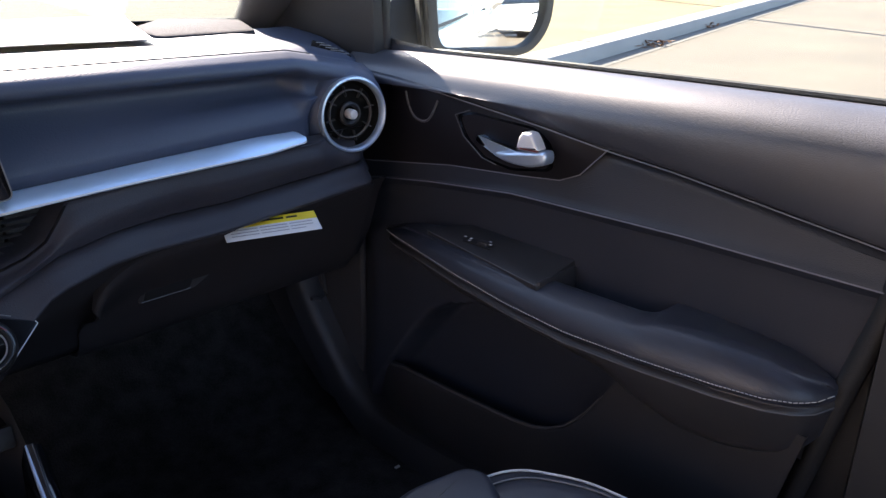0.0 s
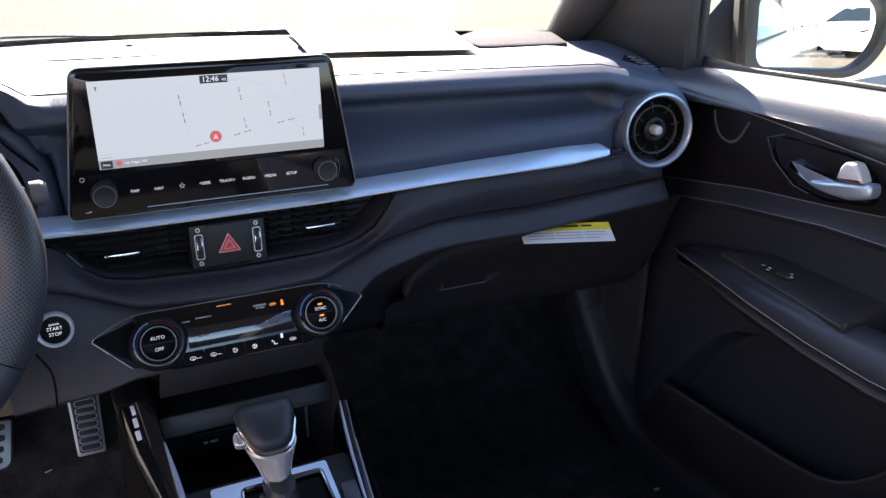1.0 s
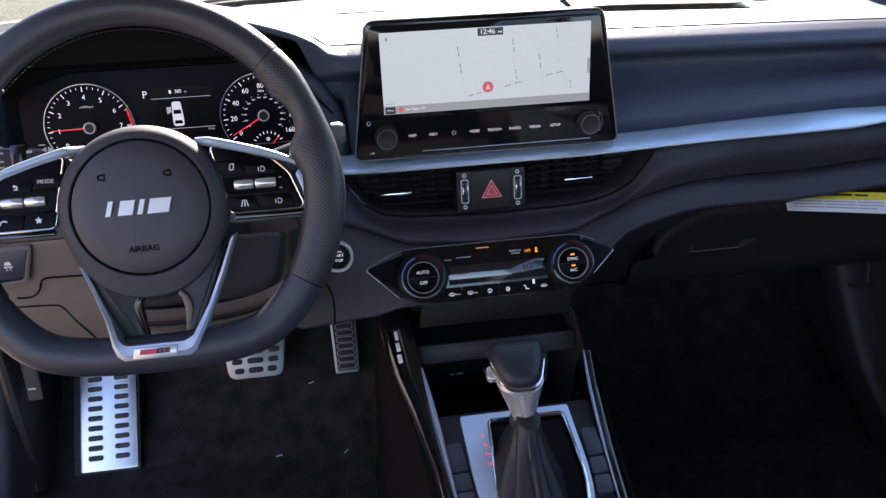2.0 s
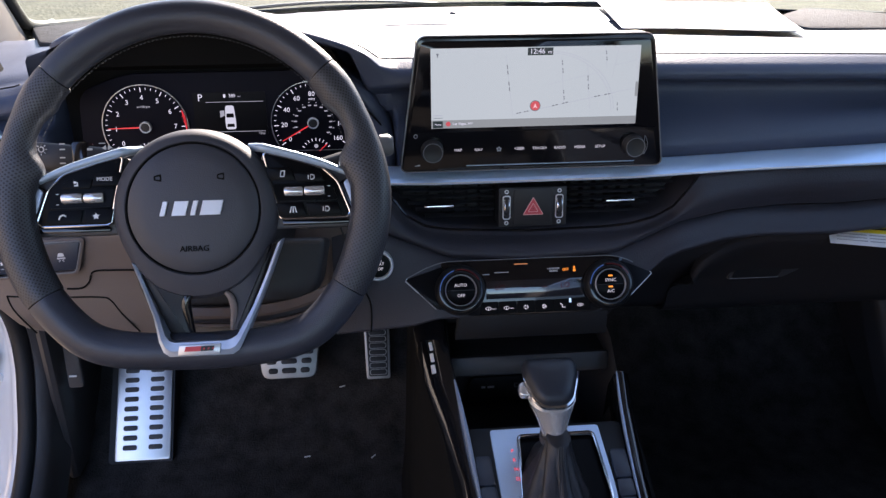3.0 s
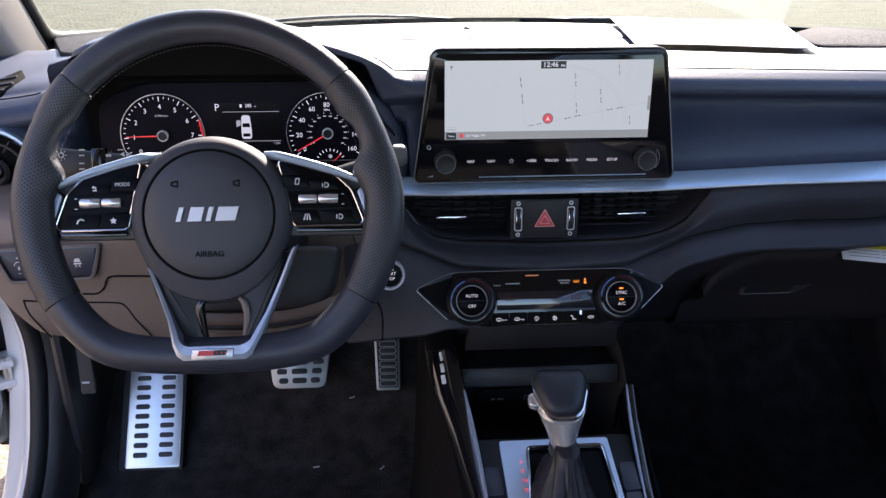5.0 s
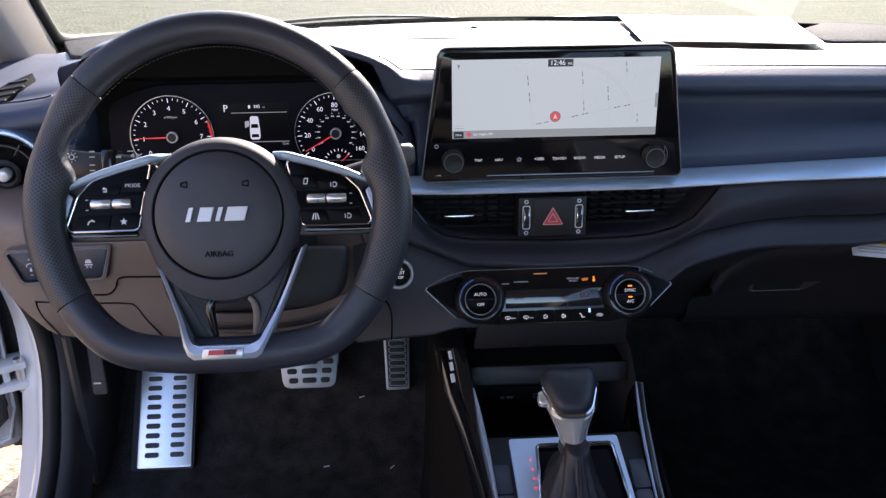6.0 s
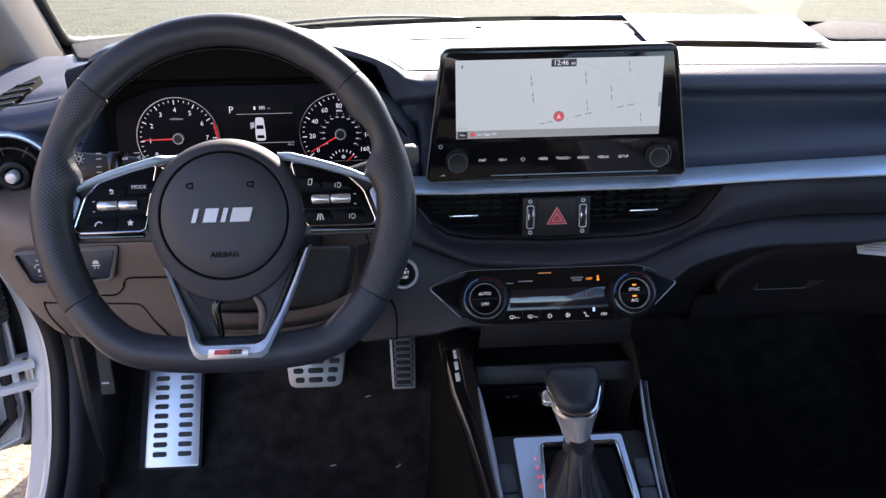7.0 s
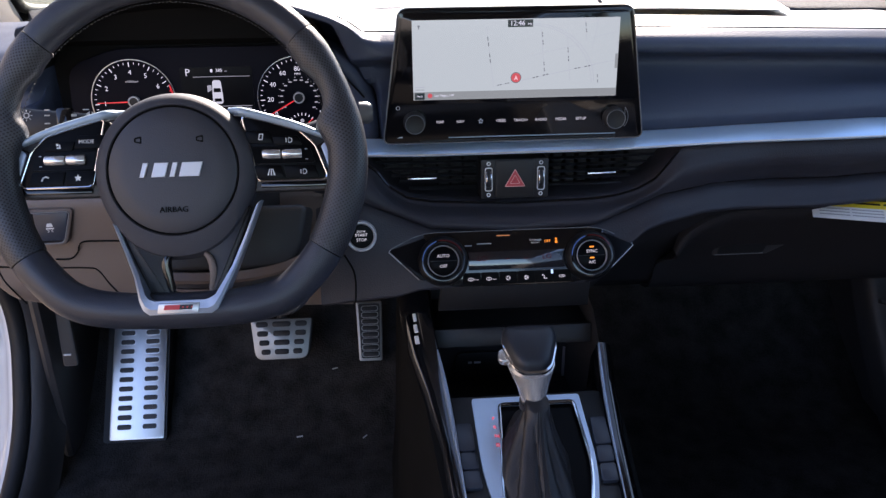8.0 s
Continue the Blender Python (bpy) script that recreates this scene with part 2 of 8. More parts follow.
def rounded(pts, r, n=5):
    """The polygon with its corners rounded; r one radius or one a corner."""
    out = []
    k = len(pts)
    for i in range(k):
        p, a, b = (Vector(pts[j % k][:2]) for j in (i, i - 1, i + 1))
        rad = r if isinstance(r, (int, float)) else r[i]
        u, v = (a - p), (b - p)
        rad = min(rad, u.length * 0.48, v.length * 0.48)
        if rad < 1e-5:
            out.append((p.x, p.y))
            continue
        s, e = p + u.normalized() * rad, p + v.normalized() * rad
        for j in range(n + 1):
            t = j / n
            q = s * (1 - t) ** 2 + p * 2 * t * (1 - t) + e * t * t
            out.append((q.x, q.y))
    return out


def prism(pts, z0, z1, bev=0.0, seg=2, m=None):
    """A plate of the outline pts (local x, y) between z0 and z1, its z1 rim rounded."""
    bm = bmesh.new()
    lo = [bm.verts.new((x, y, z0)) for x, y in pts]
    hi = [bm.verts.new((x, y, z1)) for x, y in pts]
    bm.faces.new(lo)
    top = bm.faces.new(hi)
    for i in range(len(pts)):
        j = (i + 1) % len(pts)
        bm.faces.new((lo[i], lo[j], hi[j], hi[i]))
    bmesh.ops.recalc_face_normals(bm, faces=bm.faces)
    if bev:
        bmesh.ops.bevel(bm, geom=list(top.edges), offset=bev, segments=seg, affect="EDGES", profile=0.5)
    if m is not None:
        bm.transform(m)
    return bm


def ring_plate(outer, inner, z0, z1, bev=0.0, m=None):
    """A flat band between two outlines with the same number of points."""
    bm = bmesh.new()
    rows = [[bm.verts.new((x, y, z)) for x, y in pts] for pts, z in ((outer, z0), (outer, z1), (inner, z1), (inner, z0))]
    n = len(outer)
    for a, b in ((0, 1), (1, 2), (2, 3), (3, 0)):
        for i in range(n):
            j = (i + 1) % n
            bm.faces.new((rows[a][i], rows[a][j], rows[b][j], rows[b][i]))
    bmesh.ops.recalc_face_normals(bm, faces=bm.faces)
    if bev:
        es = [e for e in bm.edges if all(v.co.z > z1 - 1e-6 for v in e.verts) and len({v.index for v in e.verts}) == 2 and any(abs(f.normal.z) < 0.5 for f in e.link_faces)]
        bmesh.ops.bevel(bm, geom=es, offset=bev, segments=2, affect="EDGES", profile=0.5)
    if m is not None:
        bm.transform(m)
    return bm


def grid(rows, closed=False, thick=0.0):
    """A skin over rows of points; closed: each row is a ring. thick: gives it a back."""
    bm = bmesh.new()
    vs = [[bm.verts.new(p) for p in r] for r in rows]
    n = len(rows[0])
    for a, b in zip(vs, vs[1:]):
        for i in range(n if closed else n - 1):
            j = (i + 1) % n
            bm.faces.new((a[i], a[j], b[j], b[i]))
    if closed:
        bm.faces.new(vs[0])
        bm.faces.new(vs[-1][::-1])
    bmesh.ops.recalc_face_normals(bm, faces=bm.faces)
    if thick:
        bmesh.ops.solidify(bm, geom=bm.faces[:], thickness=thick)
    return bm


def tube(path, radius, seg=12, closed=False, up=None, flat=1.0):
    """A round bar along the path with a UV map in metres; flat squeezes it along up."""
    path = [Vector(p) for p in path]
    n = len(path)
    bm = bmesh.new()
    uv = bm.loops.layers.uv.new("UVMap")
    rings, run = [], [0.0]
    for i, p in enumerate(path):
        a = path[i - 1] if i or closed else p
        b = path[(i + 1) % n] if i < n - 1 or closed else p
        d = (b - a).normalized()
        ref = Vector(up) if up else (Vector((0, 0, 1)) if abs(d.z) < 0.9 else Vector((1, 0, 0)))
        s = d.cross(ref).normalized()
        t = s.cross(d)
        r = radius if isinstance(radius, (int, float)) else radius[i]
        rings.append([bm.verts.new(p + s * (r * math.cos(k)) + t * (r * flat * math.sin(k))) for k in (2 * math.pi * j / seg for j in range(seg))])
        if i:
            run.append(run[-1] + (p - path[i - 1]).length)
    rr = radius if isinstance(radius, (int, float)) else max(radius)
    for i in range(n if closed else n - 1):
        a, b = rings[i], rings[(i + 1) % n]
        for j in range(seg):
            k = (j + 1) % seg
            f = bm.faces.new((a[j], a[k], b[k], b[j]))
            us = (run[i], run[i], run[i + 1] if i + 1 < n else run[i] + 0.01, run[i + 1] if i + 1 < n else run[i] + 0.01)
            ws = (j, j + 1, j + 1, j)
            for lp, uu, w in zip(f.loops, us, ws):
                lp[uv].uv = (uu, w * 2 * math.pi * rr / seg)
    if not closed:
        bm.faces.new(rings[0])
        bm.faces.new(rings[-1][::-1])
    return bm


def lathe(profile, seg=40, m=None, cap=True):
    """Turns (radius, z) pairs round local z."""
    bm = bmesh.new()
    rings = []
    for r, z in profile:
        if r < 1e-6:
            rings.append([bm.verts.new((0, 0, z))])
        else:
            rings.append([bm.verts.new((r * math.cos(a), r * math.sin(a), z)) for a in (2 * math.pi * j / seg for j in range(seg))])
    for a, b in zip(rings, rings[1:]):
        for j in range(seg):
            k = (j + 1) % seg
            if len(a) == 1 and len(b) == 1:
                continue
            if len(a) == 1:
                bm.faces.new((a[0], b[j], b[k]))
            elif len(b) == 1:
                bm.faces.new((a[j], a[k], b[0]))
            else:
                bm.faces.new((a[j], a[k], b[k], b[j]))
    if cap:
        for r in (rings[0], rings[-1]):
            if len(r) > 1:
                bm.faces.new(r)
    bmesh.ops.recalc_face_normals(bm, faces=bm.faces)
    if m is not None:
        bm.transform(m)
    return bm


def shift(x, y, z):
    return Matrix.Translation((x, y, z))


def circle(r, n=40, cx=0.0, cy=0.0, a0=0.0, a1=360.0, ry=None):
    ry = r if ry is None else ry
    full = abs(a1 - a0) >= 359.9
    k = n if full else n - 1
    return [(cx + r * math.cos(radians(a0 + (a1 - a0) * i / k)), cy + ry * math.sin(radians(a0 + (a1 - a0) * i / k))) for i in range(n)]


def words(text, size, m, depth=0.0002, align="CENTER", slant=0.0):
    """Lettering as a thin mesh; size: the height of its capitals."""
    cu = bpy.data.curves.new("words", "FONT")
    cu.body, cu.size, cu.align_x, cu.align_y, cu.extrude, cu.resolution_u, cu.shear = text, size / 0.69, align, "CENTER", depth, 2, slant
    ob = bpy.data.objects.new("words", cu)
    me = bpy.data.meshes.new_from_object(ob)
    bm = bmesh.new()
    bm.from_mesh(me)
    bpy.data.objects.remove(ob)
    bpy.data.curves.remove(cu)
    bpy.data.meshes.remove(me)
    bm.transform(m)
    return bm


def smooth(pts, n=4):
    """More points along a profile, as a smooth curve through them."""
    out = []
    k = len(pts)
    for i in range(k - 1):
        p0, p1, p2, p3 = (Vector(pts[max(0, min(k - 1, j))]) for j in (i - 1, i, i + 1, i + 2))
        for j in range(n):
            t = j / n
            out.append(tuple(0.5 * ((2 * p1) + (p2 - p0) * t + (2 * p0 - 5 * p1 + 4 * p2 - p3) * t * t + (3 * p1 - p0 - 3 * p2 + p3) * t ** 3)))
    out.append(tuple(pts[-1]))
    return out


# ---- outdoors ----
def outdoors():
    kx, ky = math.cos(radians(12.0)), math.sin(radians(12.0))
    k0 = Vector((6.742, 4.625, 0.0))
    along, across = Vector((kx, ky, 0)), Vector((-ky, kx, 0))

    def strip(name, a, b, za, zb, mat, label, cat, l0=-400, l1=400, n=2):
        rows = []
        for i in range(n):
            q = k0 + along * (l0 + (l1 - l0) * i / (n - 1))
            rows.append([q + across * a + Vector((0, 0, za)), q + across * b + Vector((0, 0, zb))])
        return solo(name, grid(rows), mat, label, cat, "structure")

    bm = bmesh.new()
    bmesh.ops.create_grid(bm, x_segments=8, y_segments=8, size=1500)
    solo("ground", bm, CONCRETE, "pale sun-bleached concrete pavement with fine cracks", "ground", "structure")
    # the verge behind the kerb, raised to the kerb's top
    strip("verge", 0.32, 800, 0.135, 0.135, SAND, "dry yellowish sand verge behind the kerb", "verge")
    lot = [k0 + along * l + across * 0.40 for l in (-60, -3.6)]
    lot += [lot[1] + Vector((math.sin(radians(41)), math.cos(radians(41)), 0)) * 90, lot[0] + across * 90]
    bm = bmesh.new()
    bm.faces.new([bm.verts.new((q.x, q.y, 0.140)) for q in lot])
    solo("gravel_lot", bm, GRAVEL, "grey-beige gravel lot ahead of the car", "gravel", "structure")
    # greyer strip as wide as the kerb's shadow, its tone meant as shade
    strip("gutter", -0.21, 0.01, 0.004, 0.004, GUTTER, "greyer concrete gutter along the kerb, toned for its shadow", "gutter", -60, 60)
    bm = bmesh.new()
    prof = [(0.0, 0.0), (0.02, 0.125), (0.035, 0.14), (0.30, 0.145), (0.33, 0.13), (0.33, 0.0)]
    rows = []
    for i in range(120):
        q = k0 + along * (-60 + i)
        rows.append([q + across * a + Vector((0, 0, z)) for a, z in prof])
    kerb = solo("kerb", grid(rows), KERB_MAT, "grey concrete kerb with a shaded gutter", "kerb", "structure")
    for i in range(-6, 8):
        q = k0 + along * (i * 3.0)
        bm = bmesh.new()
        add(bm, box(0.012, 0.30, 0.004, (0, 0.17, 0.1475)))
        bm.transform(Matrix.Translation(q) @ pose(0, 0, 0, 0, 0, 12.0))
        part("joint", bm, DARK, kerb)
    # dry leaves in the gutter
    for px, py, n, sp in ((7.93, 4.80, 30, 0.16), (10.2, 5.32, 12, 0.10)):
        bm = bmesh.new()
        for i in range(n):
            a = random.uniform(0, 360)
            lf = prism([(-0.035, 0), (0, 0.018), (0.04, 0), (0, -0.018)], 0, 0.004)
            add(bm, lf, pose(px + random.gauss(0, sp), py + random.gauss(0, sp * 0.4), 0.01 + random.random() * 0.05, random.uniform(-40, 40), random.uniform(-40, 40), a))
        solo("leaf_litter", bm, LITTER, "small heap of dry brown leaves in the gutter", "leaves", "stuff")
    # concrete joints in the pavement
    bm = bmesh.new()
    for i in range(6):
        y = 0.2 - 3.2 * i
        add(bm, box(60, 0.015, 0.004, (10, y, 0.002)))
    solo("pavement_joint", bm, JOINT, "dark sealed joints in the concrete pavement", "pavement joint", "structure")
    solo("gravel_strip", box(3.5, 22, 0.012, (-2.78, -7.0, 0.004)), PEBBLE, "pale pebble gravel beside the open door", "gravel", "structure")
    # plain unseen wall, added beyond the open door to bounce in warm light
    solo("bounce_wall", box(0.2, 26, 2.8, (-4.6, -7.5, 1.4), 0.02), STUCCO, "unseen warm stucco wall added to bounce light into the car", "wall", "structure")
    # lamp post beyond the verge, whose shadow falls on the pavement
    base = Vector((11.52, 4.46, 0.0)) + Vector((sun_dir.x, sun_dir.y, 0)).normalized() * 3.4
    post = thing("street_lamp", shift(base.x, base.y, 0.13), "grey steel lamp post standing on the sand verge", "street lamp")
    part("pole", lathe([(0.12, 0), (0.12, 0.04), (0.07, 0.06), (0.05, 6.0), (0.0, 6.0)], 16), KERB_MAT, post)
    part("lamp_head", box(0.5, 0.2, 0.08, (0.2, 0, 6.02), 0.03), KERB_MAT, post)


GUTTER = material("shaded_gutter_concrete", (0.150, 0.138, 0.122), 0.9, spec=0.2, grain=0.5, grain_size=60, vary=0.25, patch=1.5)
LITTER = material("dry_leaves", (0.16, 0.08, 0.04), 0.9, vary=0.4, patch=40)
JOINT = material("joint_sealant", (0.16, 0.14, 0.12), 0.9, vary=0.2)
outdoors()


# ---- the car's shell ----
def glass_y(x):
    """How far ahead the windscreen meets the dashboard."""
    return 1.86 - 0.42 * (abs(x) / 0.78) ** 2.2


def shell():
    # floor pan with its carpet, rising to the bulkhead
    rows = []
    for x in np.linspace(-0.76, 0.84, 42):
        rows.append([(x, y, z) for y, z in ((-1.2, 0.228), (0.2, 0.228), (0.9, 0.228), (1.22, 0.226), (1.30, 0.234), (1.42, 0.325), (1.52, 0.43), (1.60, 0.56), (1.66, 0.75), (1.68, 0.93))])
    fl = grid(rows)
    for v in fl.verts:
        v.co.z += 0.004 * noise.noise(v.co * 9)
    solo("floor", fl, CARPET, "black carpet on the car's floor and bulkhead", "car floor", "structure")
    # crumbs on the carpet
    for x, y, z, a in ((-0.270, 1.392, 0.303, 20), (-0.214, 1.264, 0.234, 50), (-0.333, 1.273, 0.235, 10)):
        solo("lint", box(0.011, 0.0022, 0.0016, (0, 0, 0), m=pose(x, y, z, 25, 0, a)), STITCH, "tiny pale thread lying on the carpet", "lint")
    # roof lining and rear wall
    rows = []
    for x in np.linspace(-0.62, 0.62, 12):
        rows.append([(x, y, z - 0.06 * (x / 0.62) ** 2) for y, z in ((0.98, 1.37), (0.75, 1.40), (0.3, 1.42), (-0.5, 1.42), (-1.0, 1.38))])
    solo("roof_lining", grid(rows, thick=0.03), LINER, "pale grey cloth roof lining", "roof lining", "structure")
    solo("rear_wall", box(1.6, 0.05, 0.70, (0, -1.55, 0.58)), HARD, "plain dark wall closing the cabin behind", "cabin wall", "structure")
    rows = [[(x * (0.74 - 0.14 * t), -1.70 + 0.70 * t - 0.05 * (1 - x * x), 0.95 + 0.43 * t) for t in np.linspace(0, 1, 6)] for x in np.linspace(-1, 1, 9)]
    rear = solo("rear_window", grid(rows, thick=0.004), PANE, "clear rear window behind the cabin", "rear window", "structure")
    rear.visible_shadow = False
    # closed rear door on the driver's side
    rows = [[(x, y, z) for x, z in ((-0.80, 0.24), (-0.795, 0.5), (-0.79, 0.75), (-0.80, 0.96))] for y in (-1.5, -0.6, -0.12)]
    solo("wall_left", grid(rows, thick=0.02), HARD, "dark rear door trim on the driver's side", "side trim", "structure")
    # windscreen
    rows = []
    for x in np.linspace(-1, 1, 25):
        rows.append([(x * (0.80 - 0.16 * t), glass_y(x * 0.78) * (1 - t) + (1.02 - 0.06 * x * x) * t, 0.945 + t * 0.43 + 0.03 * math.sin(math.pi * t)) for t in np.linspace(0, 1, 10)])
    ws = solo("windscreen", grid(rows, thick=0.004), PANE, "clear raked windscreen glass", "windscreen", "structure")
    ws.visible_shadow = False
    rows = []
    for x in np.linspace(-1, 1, 41):
        rows.append([(x * (0.80 - 0.16 * t), glass_y(x * 0.78) * (1 - t) + (1.02 - 0.06 * x * x) * t + 0.003, 0.945 + t * 0.43 + 0.03 * math.sin(math.pi * t) + 0.004) for t in (0.0, 0.022 + 0.03 * abs(x) ** 6)])
    part("border", grid(rows, thick=0.002), SHADED_BAND, ws, "black printed border of the windscreen")
    # black cowl outside the glass, closing the space ahead of the dashboard
    rows = [[(x, y, z) for y, z in ((glass_y(x) - 0.03, 0.941), (glass_y(x) + 0.012, 0.936), (glass_y(x) + 0.05, 0.90), (2.1, 0.865), (2.1, 0.3))] for x in np.linspace(-0.90, 0.90, 40)]
    solo("cowl", grid(rows, thick=0.006), DARK, "black plastic cowl at the foot of the windscreen", "cowl", "structure")
    # wiper arms resting at the foot of the glass
    for x0, x1, yy in ((-0.62, -0.02, 0.05), (0.06, 0.72, 0.04)):
        w = thing("wiper", shift(x0, glass_y(x0) + yy, 0.955), "black windscreen wiper at rest outside the glass", "wiper", "windscreen wipers")
        pts = [(x, glass_y(x) + yy + 0.01 - 0.03 * (x - x0) / (x1 - x0), 0.947 + 0.016 * math.sin(math.pi * min(1, (x - x0) / (x1 - x0) * 0.9)) - (0.004 if x0 > 0 else 0.0)) for x in np.linspace(x0, x1, 24)]
        part("arm", tube(pts, [0.008 - 0.004 * i / 23 for i in range(24)], 8, up=(0, 0, 1), flat=0.6), DARK, w, world=True)
        pts = [(x, glass_y(x) + yy - 0.02, 0.946 + 0.006 * math.sin(math.pi * (x - x0) / (x1 - x0))) for x in np.linspace(x0 + 0.05, x1, 20)]
        part("blade", tube(pts, 0.006, 6), RUBBER, w, world=True)
    # roof pillars beside the windscreen
    rows = []
    for t in np.linspace(-0.06, 1, 14):
        c = Vector((0.812, 1.545, 0.93)).lerp(Vector((0.66, 0.97, 1.38)), t)
        w, d = 0.075 - 0.02 * t, 0.055
        ring = []
        for a in np.linspace(0, 2 * math.pi, 18, endpoint=False):
            ca, sa = math.cos(a), math.sin(a)
            q = Vector((d * math.copysign(abs(ca) ** 0.7, ca), w * math.copysign(abs(sa) ** 0.7, sa), 0))
            ring.append(c + Matrix.Rotation(radians(-28), 3, "Z") @ q)
        rows.append(ring)
    solo("pillar_right", grid(rows, closed=True), PILLAR_SHADED, "cloth-covered windscreen pillar trim, darkened as the shaded side", "windscreen pillar", "structure")
    # the driver's pillar shows its broad inner face
    sect = rounded([(0.0, 0.0), (-0.004, -0.125), (-0.030, -0.150), (-0.10, -0.145), (-0.105, 0.0), (-0.05, 0.015)], 0.03, 4)
    rows = []
    for t in np.linspace(-0.08, 1, 14):
        c = Vector((-0.745, 1.475, 0.958)).lerp(Vector((-0.678, 0.97, 1.38)), t)
        rows.append([(c.x + x, c.y + y, c.z) for x, y in sect])
    solo("pillar_left", grid(rows, closed=True), PILLAR_LIT, "grey cloth-covered windscreen pillar trim, paled as the sunlit side", "windscreen pillar", "structure", 60)
    edge = [(-0.684, 0.985, 1.382), (-0.717, 1.23, 1.178), (-0.738, 1.385, 1.046), (-0.746, 1.450, 0.991), (-0.748, 1.485, 0.972), (-0.740, 1.530, 0.964), (-0.722, 1.575, 0.960), (-0.68, 1.63, 0.958), (-0.62, 1.68, 0.957)]
    solo("glass_gasket", tube([Vector(q) for q in smooth(edge, 4)], 0.010, 10), RUBBER, "black rubber gasket round the windscreen's corner", "gasket", "structure")


shell()


# ---- dashboard ----
def Y(x, o=0.0):
    return 1.0 + o + 0.1 * max(0.0, abs(x) - 0.12)


def seam_z(x):
    if x < -0.57:
        return at(-x, [(0.57, 0.967), (0.595, 0.958), (0.62, 0.950), (0.65, 0.945), (0.70, 0.940), (0.76, 0.929)])
    return at(abs(x), [(0, 0.984), (0.157, 0.983), (0.32, 0.977), (0.45, 0.972), (0.57, 0.967), (0.62, 0.957), (0.67, 0.945), (0.72, 0.934), (0.76, 0.918)])


def crease(x):
    """Height and depth of the fold under the middle pad."""
    z = at(x, [(-0.24, 0.800), (-0.174, 0.782), (-0.105, 0.754), (0, 0.746), (0.107, 0.752), (0.19, 0.780), (0.265, 0.787), (0.43, 0.781), (0.70, 0.790)])
    y = 0.972 + at(x, [(-0.3, 0.02), (-0.1, 0), (0.1, 0), (0.35, 0.062), (0.7, 0.083)])
    return y, z


def band(x):
    """Height and depth of the lower rim of the sloping band."""
    z = at(x, [(-0.24, 0.66), (-0.15, 0.675), (-0.12, 0.686), (0.10, 0.686), (0.125, 0.705), (0.145, 0.728), (0.168, 0.744), (0.19, 0.750), (0.25, 0.757), (0.41, 0.751), (0.70, 0.760)])
    y = 0.944 + at(x, [(-0.24, 0.02), (-0.12, 0), (0.08, 0), (0.3, 0.06), (0.7, 0.088)])
    return y, z


def vent_low(x):
    """Lower rim of the opening for the middle vents."""
    return at(x, [(-0.215, 0.836), (-0.185, 0.832), (-0.169, 0.822), (-0.155, 0.802), (-0.132, 0.787), (-0.10, 0.781), (0, 0.776), (0.10, 0.778), (0.133, 0.781), (0.16, 0.787), (0.184, 0.799), (0.2, 0.818), (0.214, 0.838), (0.3, 0.841), (0.56, 0.837), (0.8, 0.836)])


GREYRIM = material("dark_grey_rim", (0.19, 0.19, 0.195), 0.45, vary=0.05)
LATCH = material("latch_plastic", (0.055, 0.051, 0.050), 0.42, vary=0.1)
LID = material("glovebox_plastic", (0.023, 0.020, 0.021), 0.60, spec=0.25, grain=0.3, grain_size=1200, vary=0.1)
# near-black: puts shade into recesses and console walls; also for seams, keys and print
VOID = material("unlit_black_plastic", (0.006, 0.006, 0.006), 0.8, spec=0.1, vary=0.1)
DASH = thing("dashboard", shift(0, 1.2, 0.6), "black dashboard with a satin metal strip and sunlit top", "dashboard")


